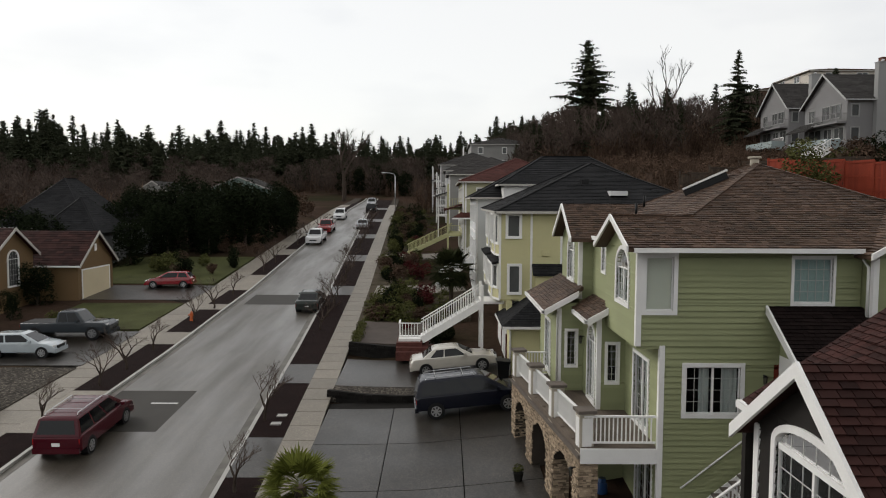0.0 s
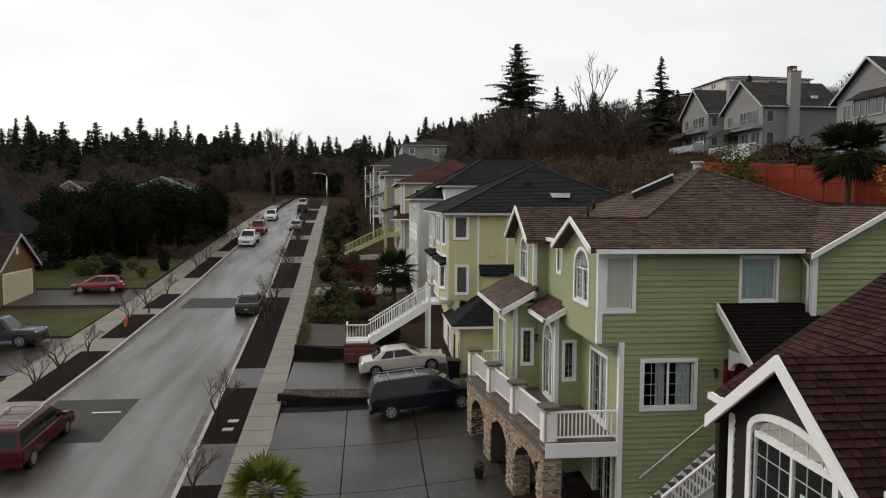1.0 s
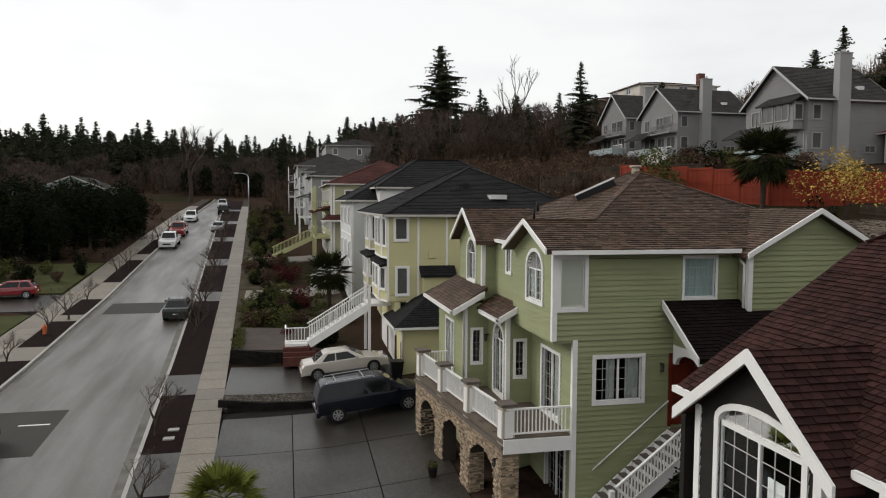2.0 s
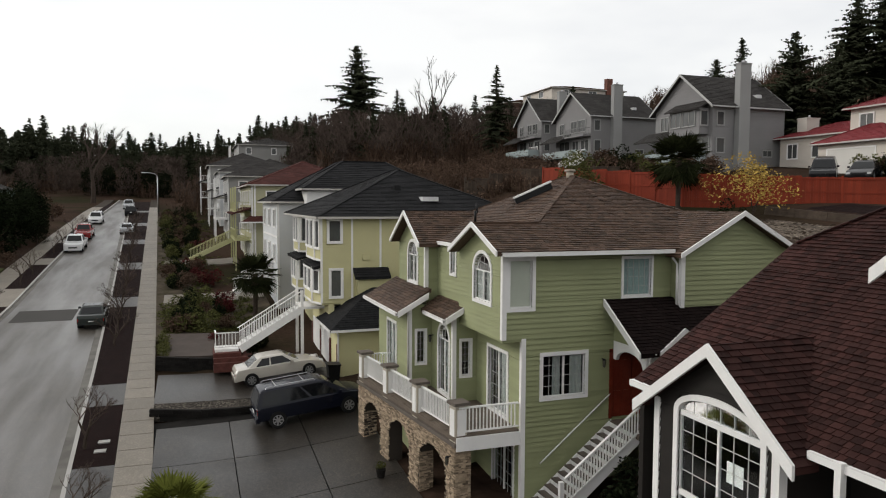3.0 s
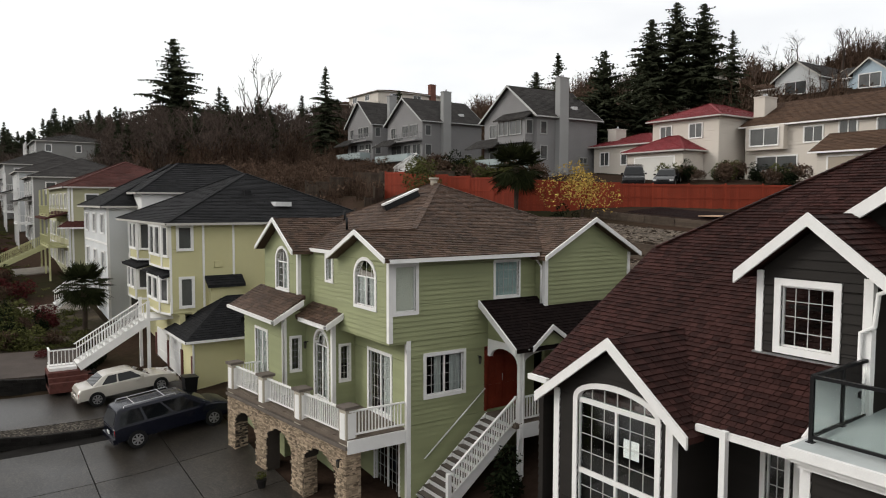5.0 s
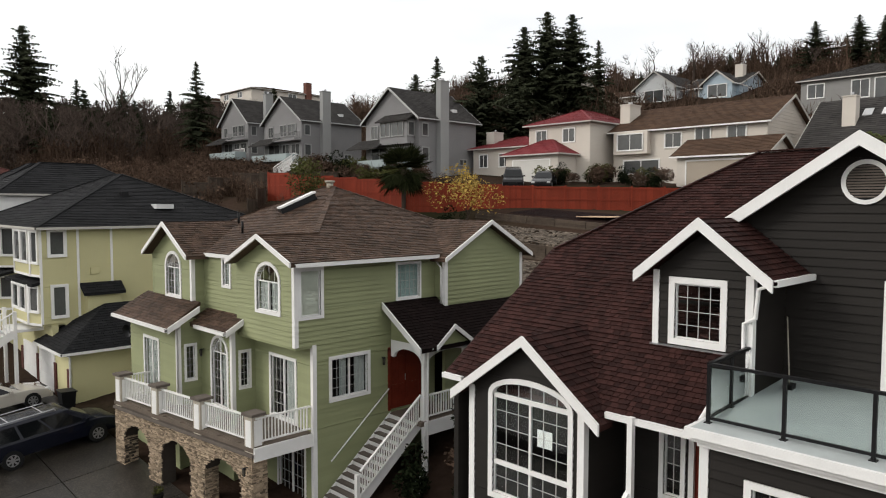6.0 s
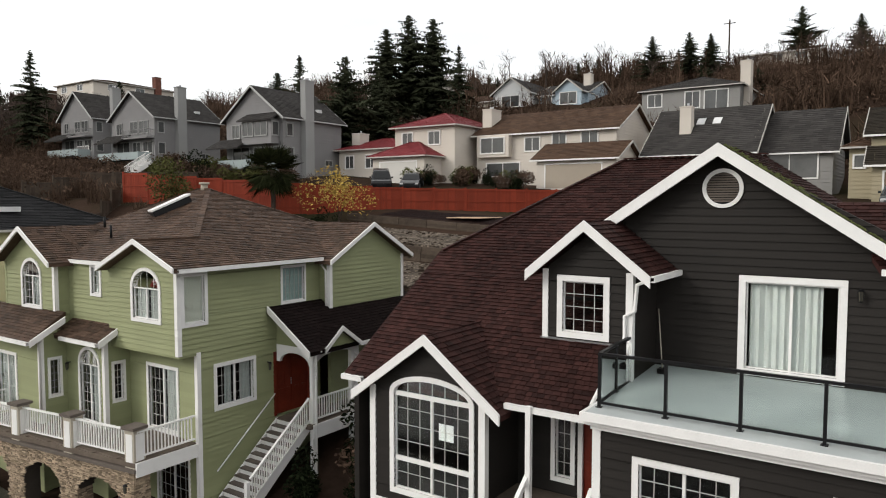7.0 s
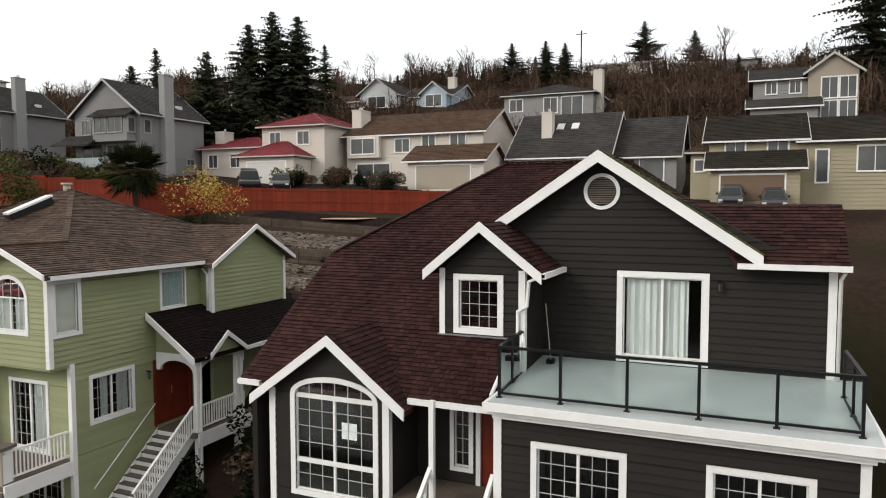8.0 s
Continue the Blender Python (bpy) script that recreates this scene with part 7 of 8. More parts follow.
    for wx in (0.175, 0.815):
        for side in (-1, 1):
            x, y = (wx - 0.5) * L, side * (W - 0.11)
            s = Soup()
            q = 18
            for rr0, rr1, ya, yb in ((r, r, -0.11, 0.11),):
                ring = lambda R, yy: [(x + R * math.cos(2 * math.pi * i / q), y + yy, r + R * math.sin(2 * math.pi * i / q)) for i in range(q)]
                A, B, C, D = ring(r - 0.02, -0.115), ring(r, -0.09), ring(r, 0.09), ring(r - 0.02, 0.115)
                s.add(A + B + C + D, [tuple(reversed(range(q)))] + [tuple(range(3 * q, 4 * q))] + [(a * q + i, a * q + (i + 1) % q, (a + 1) * q + (i + 1) % q, (a + 1) * q + i) for a in range(3) for i in range(q)])
            wheel = s.make("wheel", TYRE, t, local=True)
            rim = Soup()
            yo = y + side * 0.118
            hub = [(x + 0.06 * math.cos(2 * math.pi * i / 10), yo + side * 0.01, r + 0.06 * math.sin(2 * math.pi * i / 10)) for i in range(10)]
            rim.add(hub, [tuple(range(10)) if side > 0 else tuple(reversed(range(10)))])
            for i in range(7):
                a = 2 * math.pi * i / 7
                d, e = Vector((math.cos(a), 0, math.sin(a))), Vector((-math.sin(a), 0, math.cos(a))) * 0.03
                c0 = Vector((x, yo, r))
                rim.hexa([c0 + d * 0.04 - e, c0 + d * (r * 0.66) - e * 1.3, c0 + d * (r * 0.66) + e * 1.3, c0 + d * 0.04 + e] + [p + Vector((0, side * 0.012, 0)) for p in (c0 + d * 0.04 - e, c0 + d * (r * 0.66) - e * 1.3, c0 + d * (r * 0.66) + e * 1.3, c0 + d * 0.04 + e)])
            for i in range(q):
                a0, a1 = 2 * math.pi * i / q, 2 * math.pi * (i + 1) / q
                P = lambda R, a, o: (x + R * math.cos(a), yo + o, r + R * math.sin(a))
                rim.hexa([P(r * 0.62, a0, 0), P(r * 0.62, a1, 0), P(r * 0.7, a1, 0), P(r * 0.7, a0, 0), P(r * 0.62, a0, side * 0.012), P(r * 0.62, a1, side * 0.012), P(r * 0.7, a1, side * 0.012), P(r * 0.7, a0, side * 0.012)])
            rim.make("rim", RIM, wheel, local=True)
            arch = Soup()
            arch.tube([(x, y - side * 0.25, r + 0.01), (x, side * (W + 0.004), r + 0.01)], r + 0.05, 20)
            arch.make("wheel_arch", BLACK_METAL, t, local=True)
    if lights:
        zl = k["low"][1][1] - 0.12
        for side in (-1, 1):
            y0, y1 = sorted((side * (W - 0.06), side * (W - 0.34)))
            box("tail_lamp", -L * 0.49 - 0.012, -L / 2 + 0.2, y0, y1, zl - 0.12, zl + 0.1, LAMPRED, t, local=True)
            box("head_lamp", L / 2 - 0.28, L * 0.487, y0, y1, 0.62 if kind != "pickup" else 0.85, 0.74 if kind != "pickup" else 1.0, LAMPWHITE, t, local=True)
            box("mirror", b1 - 0.55, b1 - 0.4, *sorted((side * (W - 0.02), side * (W + 0.16))), zb + 0.02, zb + 0.16, mat, t, local=True)
            for hx in (0.36, 0.58):
                box("door_handle", (hx - 0.5) * L, (hx - 0.5) * L + 0.16, *sorted((side * (W - 0.05), side * (W + 0.015))), zb - 0.14, zb - 0.11, mat, t, local=True)
        box("number_plate", -L / 2 - 0.012, -L / 2 + 0.03, -0.16, 0.16, zl - 0.2, zl - 0.06, WHITE, t, local=True)
        box("rear_bumper", -L / 2 - 0.05, -L / 2 + 0.12, -W + 0.06, W - 0.06, 0.34, 0.55, mat, t, local=True)
        box("front_bumper", L / 2 - 0.12, L / 2 + 0.05, -W + 0.06, W - 0.06, 0.28, 0.5, mat, t, local=True)
        box("grille", L / 2 - 0.05, L / 2 + 0.012, -0.45, 0.45, 0.52, 0.68, BLACK_METAL, t, local=True)
    if rack:
        for side in (-1, 1):
            s = Soup()
            s.tube([(t0 + 0.25, side * (wt - 0.1), zt), (t0 + 0.3, side * (wt - 0.1), zt + 0.08), (t1 - 0.35, side * (wt - 0.1), zt + 0.08), (t1 - 0.3, side * (wt - 0.1), zt)], 0.02, 6)
            s.make("roof_rail", RIM, t, local=True)
        for x in (t0 + 0.7, t1 - 0.8):
            s = Soup()
            s.tube([(x, -wt + 0.1, zt + 0.09), (x, wt - 0.1, zt + 0.09)], 0.02, 6)
            s.make("roof_bar", RIM, t, local=True)
    if kind == "pickup":
        box("bed_well", -L / 2 + 0.1, -0.1 * L - 0.05, -W + 0.12, W - 0.12, 0.9, 1.125, BLACK_METAL, t, local=True)
    return t


def parked(x, y, heading, L=4.5, on=None):
    """A pose on the slope, the nose to heading (degrees from +x)."""
    on = on or ground_z
    c, s = math.cos(radians(heading)), math.sin(radians(heading))
    d = L * 0.32
    za, zb = on(x - c * d, y - s * d), on(x + c * d, y + s * d)
    tilt = math.atan2(zb - za, 2 * d)
    return Matrix.Translation((x, y, (za + zb) / 2)) @ Euler((0, -tilt, radians(heading)), "XYZ").to_matrix().to_4x4()


on_road = lambda x, y: street_z(y)
on_drive = lambda x, y: ground_z(x, y) + 0.03
car("sedan", paint("champagne_silver", (0.44, 0.41, 0.36)), parked(0.65, 38.7, 3, on=on_drive), "champagne silver sedan parked on the wet driveway")
car("van", paint("midnight_blue", (0.004, 0.005, 0.011)), parked(1.35, 32.3, 4, on=on_drive), "dark blue minivan with roof rails on the driveway", rack=True)
car("van", paint("maroon", (0.055, 0.004, 0.009)), parked(-15.2, 29.9, 91, on=on_road), "maroon minivan parked at the kerb", rack=True)
car("sedan", paint("black_green", (0.02, 0.025, 0.022)), parked(-10.55, 56.6, 92, on=on_road), "black sedan on the street")
car("pickup", paint("white_car", (0.6, 0.6, 0.6)), parked(-16.6, 93.2, -89, on=on_road), "white pickup truck parked at the kerb")
car("pickup", paint("red_car", (0.22, 0.012, 0.012)), parked(-17.0, 104, -89, on=on_road), "red pickup truck parked at the kerb")
car("sedan", paint("grey_car", (0.35, 0.36, 0.37)), parked(-12.2, 108.5, 93, on=on_road), "silver sedan parked at the kerb")
car("suv", paint("white_car", (0.6, 0.6, 0.6)), parked(-17.6, 122, -89, on=on_road), "white car parked near the hilltop")
car("suv", paint("black_car", (0.012, 0.012, 0.013)), parked(-13.5, 134, 93, on=on_road), "dark car parked near the crest")
car("suv", paint("grey_car", (0.35, 0.36, 0.37)), parked(-15, 150, -89, on=on_road), "grey car near the crest of the street")
car("hatch", paint("bright_red", (0.20, 0.008, 0.014)), parked(-24.7, 64.2, 185), "red hatchback parked on the driveway")
car("pickup", paint("charcoal_car", (0.03, 0.035, 0.04)), parked(-24.6, 46.6, 4), "dark pickup truck on the driveway")
car("hatch", paint("ice_blue", (0.36, 0.40, 0.42)), parked(-25.0, 42.2, 4), "pale blue-silver hatchback on the driveway")
car("suv", paint("black_car", (0.012, 0.012, 0.013)), parked(44.5, 43.8, -140), "black car parked behind the red fence")
car("sedan", paint("black_car", (0.012, 0.012, 0.013)), parked(45.0, 40.5, -150), "black sedan parked behind the red fence")
for y in (2.4, -0.4):
    car("hatch", paint("grey_green", (0.03, 0.034, 0.034)), parked(46.4, y, 180), "dark car parked before the cream garage")


# ---- plants ----
def leafy(s, rng, c, rad, n, size, flat=0.6):
    """Leaf clumps spread through a lumpy volume."""
    lobes = [(Vector((rng.gauss(0, 0.5), rng.gauss(0, 0.5), rng.gauss(0, 0.4))), rng.uniform(0.45, 0.75)) for _ in range(7)]
    for _ in range(n):
        o, r = rng.choice(lobes)
        d = Vector((rng.gauss(0, 1), rng.gauss(0, 1), rng.gauss(0, 1))).normalized() * r * rng.uniform(0.55, 1.0)
        p = o * 0.7 + d
        p = Vector((c[0] + p.x * rad[0], c[1] + p.y * rad[1], c[2] + p.z * rad[2]))
        a = Vector((rng.gauss(0, 1), rng.gauss(0, 1), rng.gauss(0, flat))).normalized() * size * rng.uniform(0.6, 1.4)
        b = a.cross(Vector((rng.gauss(0, 1), rng.gauss(0, 1), rng.gauss(0, 1)))).normalized() * size * rng.uniform(0.3, 0.6)
        s.add([p - a, p + b, p + a, p - b], [(0, 1, 2, 3)])


def conifer(rng, h, r, n=90, droop=0.35, bare=0.08, wide=1.0, dense=2.6):
    """Trunk and boughs of a fir: uneven whorls of sprays with gaps between them, ragged towards the tip."""
    tr, cr = Soup(), Soup()
    tr.tube([(0, 0, -0.5), (rng.uniform(-0.1, 0.1), 0, h * 0.5), (0, 0, h * 0.98)], h * 0.018, 6, 0.03)
    whorl, turn = 1.0, 0.0
    for i in range(n):
        if i % 7 == 0:
            whorl, turn = rng.uniform(0.55, 1.2), rng.uniform(0, 6.28)
        t = bare + (1 - bare) * (i / n) ** 0.85
        a = i * 2.4 + rng.uniform(-0.5, 0.5)
        lobe = 1 + 0.32 * math.sin(2 * a + turn) + 0.18 * math.sin(3 * a - turn)
        L = r * ((1 - t) ** 0.85 * whorl * lobe * rng.uniform(0.45, 1.1) + 0.03)
        if t < 0.5 and rng.random() < 0.15:
            L *= 0.4
        z = h * t + rng.gauss(0, 0.022 * h) * (1 - 0.7 * t)
        rise = 0.42 * t + rng.uniform(-0.12, 0.16)
        d = Vector((math.cos(a), math.sin(a), 0))
        side = Vector((-d.y, d.x, 0))
        m = max(3, int(L * dense))
        for j in range(m):
            u = (j + rng.random()) / m
            p = d * L * u + Z * (z - droop * L * u * u + rise * L * u)
            w = (L * 0.20 * (1.1 - u) + 0.012 * h) * wide
            for sg in (-1, 1):
                e = p + side * sg * w * rng.uniform(0.6, 1.4) + d * w * rng.uniform(0.2, 0.9) - Z * w * rng.uniform(0.0, 0.7)
                cr.add([p - d * w * 0.3 + Z * 0.06, p + d * w * 0.3 - Z * 0.04, e], [(0, 1, 2)])
            cr.add([p - side * w * 0.25 + Z * 0.06, p + d * w * 0.9 + Z * w * rng.uniform(-0.3, 0.3), p + side * w * 0.25], [(0, 1, 2)])
            cr.add([p - d * w * 0.4, p + d * w * 0.5, p - Z * w * rng.uniform(0.4, 0.9) + side * rng.uniform(-0.3, 0.3) * w], [(0, 1, 2)])
    return tr, cr


def bare_tree(rng, h, spread=0.45, levels=5, thick=0.025, lean=0.0, low=0.25):
    """A leafless tree: forking tapered limbs down to twigs."""
    tr, cr = Soup(), Soup()

    def grow(p, d, L, r, lv):
        q = p + d * L
        mid = p + d * L * 0.5 + Vector((rng.gauss(0, 1), rng.gauss(0, 1), 0)) * L * 0.05
        (tr if lv >= levels - 1 else cr).tube([p, mid, q], r, 5 if lv >= levels - 1 else 3, r * 0.65)
        if lv <= 0:
            return
        for k in range(rng.choice((2, 3, 3)) if lv > 1 else 3):
            v = (d + Vector((rng.gauss(0, spread), rng.gauss(0, spread), rng.gauss(0.12, spread * 0.5)))).normalized()
            st = q if k < 2 else p.lerp(q, rng.uniform(0.5, 0.9))
            grow(st, v, L * rng.uniform(0.62, 0.85), r * 0.6, lv - 1)

    grow(Vector((0, 0, -0.2)), Vector((lean, 0, 1)).normalized(), h * low, h * thick, levels)
    return tr, cr


def brush(rng, r, h, n):
    """A leafless thicket: arching stems and a haze of twigs."""
    s = Soup()
    for _ in range(n):
        a, l = rng.uniform(0, 6.28), rng.uniform(0.4, 1.0) * h
        b = Vector((rng.uniform(-r, r) * 0.6, rng.uniform(-r, r) * 0.6, 0))
        tip = b + Vector((math.cos(a) * r * rng.uniform(0.1, 0.7), math.sin(a) * r * rng.uniform(0.1, 0.7), l))
        w = Vector((-math.sin(a), math.cos(a), 0)) * 0.018 * h
        s.add([b - w, b + w, tip], [(0, 1, 2)])
        for k in range(3):
            c = b.lerp(tip, rng.uniform(0.35, 0.95))
            e = c + Vector((rng.gauss(0, 1), rng.gauss(0, 1), rng.gauss(0.5, 0.7))) * h * 0.14
            s.add([c - w * 0.8, c + w * 0.8, e], [(0, 1, 2)])
    return s


def tree_thing(name, soups, mats, m, label, category="tree", group="", names=("trunk", "crown")):
    t = thing(name, m, label, category, group)
    for s, mat, n in zip(soups, mats, names):
        if s.v:
            s.make(n, mat, t, local=True)
    return t


def planted(x, y, s=1.0, turn=0.0, dz=0.0, on=None):
    return Matrix.LocRotScale((x, y, (on or ground_z)(x, y) + dz), Euler((0, 0, turn)), (s, s, s))


def scatter(proto, spots, group=""):
    """Copies of a plant, each of its own size and turn."""
    for x, y, s, a in spots:
        c = copy_thing(proto, Matrix.Identity(4))
        c.matrix_basis = planted(x, y, s, a)


class Wood:
    """Far growth joined into one mesh."""

    def __init__(self):
        self.v, self.f, self.k = [], [], 0

    def put(self, soup, x, y, z, s, a, zs=1.0):
        v = np.array(soup.v)
        c, n = math.cos(a), math.sin(a)
        w = np.column_stack([(v[:, 0] * c - v[:, 1] * n) * s + x, (v[:, 0] * n + v[:, 1] * c) * s + y, v[:, 2] * s * zs + z])
        self.v.append(w)
        self.f += [tuple(i + self.k for i in f) for f in soup.f]
        self.k += len(v)

    def make(self, name, mat, label, category):
        mesh(name, np.concatenate(self.v).tolist(), self.f, mat, label=label, category=category, kind="stuff")


rng = random.Random(21)
firs = [conifer(rng, 10, 4.8, 330, 0.3, 0.18, 0.95, 5.5), conifer(rng, 10, 3.3, 230, 0.35, 0.06, 0.95, 6.5), conifer(rng, 10, 5.4, 260, 0.15, 0.12, 1.0, 5.0)]
big_fir = conifer(rng, 30, 8.5, 560, 0.3, 0.05, 0.6, 2.6)
low_firs = [conifer(rng, 10, 4.2, 96, 0.35, 0.05, 2.0, 2.2), conifer(rng, 10, 5.2, 100, 0.25, 0.1, 2.0, 2.0), conifer(rng, 10, 3.6, 90, 0.4, 0.05, 2.0, 2.4), conifer(rng, 8, 5.0, 100, 0.1, 0.15, 2.0, 2.0)]
bares = [bare_tree(rng, 10, 0.38, 5), bare_tree(rng, 10, 0.5, 5, 0.02), bare_tree(rng, 10, 0.3, 5, 0.02, 0.08)]
thickets = [brush(rng, 2.2, 3.0, 70), brush(rng, 1.8, 2.4, 60), brush(rng, 2.6, 4.5, 80)]

domes = []
for k in range(4):
    s = Soup()
    for _ in range(420):
        a, u = rng.uniform(0, 6.28), rng.random()
        z = 1.5 + 8.5 * u
        w = 3.4 * math.sin(min(1.0, 0.25 + 0.95 * (1 - u)) * 1.5) * rng.uniform(0.25, 1.0)
        p = Vector((math.cos(a) * w, math.sin(a) * w, z))
        d = Vector((math.cos(a) * 0.5 + rng.gauss(0, 0.3), math.sin(a) * 0.5 + rng.gauss(0, 0.3), rng.uniform(0.5, 1.2))) * rng.uniform(0.5, 1.2)
        b = Vector((rng.gauss(0, 1), rng.gauss(0, 1), 0)).normalized() * 0.085
        s.add([p - b, p + b, p + d], [(0, 1, 2)])
        s.add([p + d * 0.4 - b, p + d * 0.4 + b, p + d * 0.5 + Vector((rng.gauss(0, 0.5), rng.gauss(0, 0.5), 0.5))], [(0, 1, 2)])
    domes.append(s)

# single trees that stand out on the hill
TREES = [(29.3, 146.6, 42.5, 0, "tall dark fir on the wooded slope"), (46.5, 114, 33.9, 1, "narrow fir above the grey houses"), (36, 140, 33, 1, "slim fir on the wooded slope"),
         (78.2, 70.4, 37.4, 0, "tall fir in a group on the slope"), (80.0, 67.4, 39.4, 0, "tall fir in a group on the slope"), (81.8, 64.2, 38.8, 0, "tall fir in a group on the slope"), (80.2, 58.4, 33.8, 1, "dense dark evergreen behind the brown roof"),
         (58.5, 61.0, 28.8, 2, "broad dark cedar behind the grey house"), (61.5, 58.0, 27.2, 2, "broad dark cedar behind the grey house"),
         (58.1, 68.5, 29.8, 1, "dark slim fir on the slope"), (56.2, 70.6, 27.5, 2, "dark rounded evergreen on the slope"),
         (140.3, 21.7, 47.3, 2, "large dark fir on the hilltop"), (141.3, 12.2, 44.8, 2, "dark fir on the hilltop"),
         (115.2, 41.4, 39.6, 2, "dark fir on the hilltop"), (116.9, 35.6, 39.9, 0, "dark fir on the hilltop"), (117.8, 32.3, 39.4, 0, "dark fir on the hilltop")]
tree_thing("fir_tree", big_fir, (BARK, NEEDLE), planted(100, -13, 1.0, 0.5), "large dark fir beside the tan house")
made = {}
for x, y, top, k, note in TREES:
    m = planted(x, y, (top - ground_z(x, y)) / 10, x * 1.7)
    if k not in made:
        made[k] = tree_thing("fir_tree", firs[k], (BARK, NEEDLE), m, note)
    else:
        c = copy_thing(made[k], Matrix.Identity(4))
        c.matrix_basis = m
        tagged(c, note)
bmade = {}
for x, y, hgt, k, note in [(38, 130, 23, 2, "tall leaning bare tree on the slope"), (41, 136, 13, 1, "bare tree on the slope"), (58, 118, 14, 0, "round-crowned bare tree above the houses"), (-23, 165, 23, 0, "tall bare tree at the end of the street"),
                           (62, 95, 11, 1, "bare tree behind the grey houses"), (84, 80, 11, 1, "bare tree among the houses"), (112, 60, 10, 0, "bare tree on the hilltop"), (116, 70, 10, 1, "bare tree on the hilltop"), (128, 6, 11, 0, "spreading bare tree on the hilltop"),
                           (122, 52, 10, 2, "bare tree on the hilltop"), (50, 70, 7, 0, "bare tree beside the grey house")]:
    m = planted(x, y, hgt / 10, x)
    if k not in bmade:
        bmade[k] = tree_thing("bare_tree", bares[k], (BARK, TWIG), m, note, names=("trunk", "branchwork"))
    else:
        c = copy_thing(bmade[k], Matrix.Identity(4))
        c.matrix_basis = m
        tagged(c, note)

# far woods
wood, limbs, scrub = Wood(), Wood(), Wood()
r2 = random.Random(4)
for _ in range(760):
    a, d = radians(r2.uniform(-52, 14)), r2.uniform(205, 330)
    x, y = d * math.sin(a), d * math.cos(a)
    if x > -30 and y < 180:
        continue
    wood.put(r2.choice(low_firs)[1], x, y, ground_z(x, y) - 1, r2.choice((1.2, 1.4, 1.5, 1.6, 1.7, 2.0)) * r2.uniform(0.85, 1.1) * (0.62 + d / 700) * (0.8 if a > -0.12 else 1.0), r2.uniform(0, 6))
for _ in range(200):
    x, y = r2.uniform(14, 75), r2.uniform(118, 280)
    if x > 42 and y < 125 or (64 < x < 92 and 134 < y < 168):
        continue
    wood.put(r2.choice(low_firs)[1], x, y, ground_z(x, y) - 1, r2.uniform(0.6, 1.35), r2.uniform(0, 6))
for _ in range(70):
    x, y = r2.uniform(100, 150), r2.uniform(-30, 120)
    if 126 < x and -2 < y < 34:
        continue
    wood.put(r2.choice(low_firs)[1], x, y, ground_z(x, y) - 1, r2.uniform(0.3, 0.6), r2.uniform(0, 6))
wood.make("far_conifers", NEEDLE, "dark conifer woods along the horizon and slope", "woods")
for _ in range(290):
    a, d = radians(r2.uniform(-50, 6)), r2.uniform(125, 260)
    x, y = d * math.sin(a), d * math.cos(a)
    if -40 < x < -9 and y < 176:
        continue
    limbs.put(r2.choice(bares)[1], x, y, ground_z(x, y), r2.uniform(0.5, 1.0), r2.uniform(0, 6))
for _ in range(230):
    x, y = r2.uniform(12, 62), r2.uniform(112, 210)
    if x > 44 and y < 112:
        continue
    limbs.put(r2.choice(bares)[1], x, y, ground_z(x, y), r2.uniform(0.7, 1.35), r2.uniform(0, 6))
for _ in range(60):
    x, y = r2.uniform(100, 140), r2.uniform(-30, 110)
    limbs.put(r2.choice(bares)[1], x, y, ground_z(x, y), r2.uniform(0.4, 0.8), r2.uniform(0, 6))
for _ in range(330):
    a, d = radians(r2.uniform(-54, 3)), r2.uniform(128, 235)
    x, y = d * math.sin(a), d * math.cos(a)
    if -42 < x < 4 and y < 180 or (-68 < x < -48 and 130 < y < 158) or (-52 < x < -34 and y < 170):
        continue
    limbs.put(r2.choice(domes), x, y, ground_z(x, y) - 0.5, r2.uniform(0.55, 0.95) * (0.6 + d / 400), r2.uniform(0, 6))
for _ in range(150):
    x, y = r2.uniform(14, 66), r2.uniform(116, 220)
    limbs.put(r2.choice(domes), x, y, ground_z(x, y) - 0.5, r2.uniform(0.6, 1.15), r2.uniform(0, 6))
limbs.make("far_bare_trees", TWIG, "leafless brown woods", "woods")
for _ in range(2300):
    u = r2.random()
    if u < 0.3:
        x, y = r2.uniform(14, 62), r2.uniform(108, 200)
    elif u < 0.55:
        x, y = r2.uniform(72, 128), r2.uniform(-40, 60) if r2.random() < 0.7 else r2.uniform(60, 140)
    elif u < 0.75:
        x, y = r2.uniform(-140, -38), r2.uniform(100, 220)
    elif u < 0.88:
        x, y = r2.uniform(20, 44), r2.uniform(46 if r2.random() < 0.5 else 56, 112)
    else:
        x, y = r2.uniform(62, 72), r2.uniform(-30, 130)
    if any(a - 2 < x < b + 2 and c - 2 < y < d + 2 for a, b, c, d in ((84, 98, 19, 34), (93, 110, 43, 69), (83, 97, 66, 81), (68, 84, -10, 3), (129, 142, -1, 32), (64, 90, 136, 166), (54, 67, 6, 50))):
        continue
    low = 0.4 if 18 < x < 45 and y < 112 else 1.0
    scrub.put(r2.choice(thickets), x, y, ground_z(x, y) - 0.2, r2.uniform(0.6, 1.5) * low, r2.uniform(0, 6))
for _ in range(620):
    a, d = radians(r2.uniform(-52, 8)), r2.uniform(130, 270)
    x, y = d * math.sin(a), d * math.cos(a)
    if -40 < x < -5 and y < 178 or (-66 < x < -50 and 136 < y < 156):
        continue
    scrub.put(r2.choice(thickets), x, y, ground_z(x, y) - 1, r2.uniform(1.0, 1.8), r2.uniform(0, 6))
mounds = []
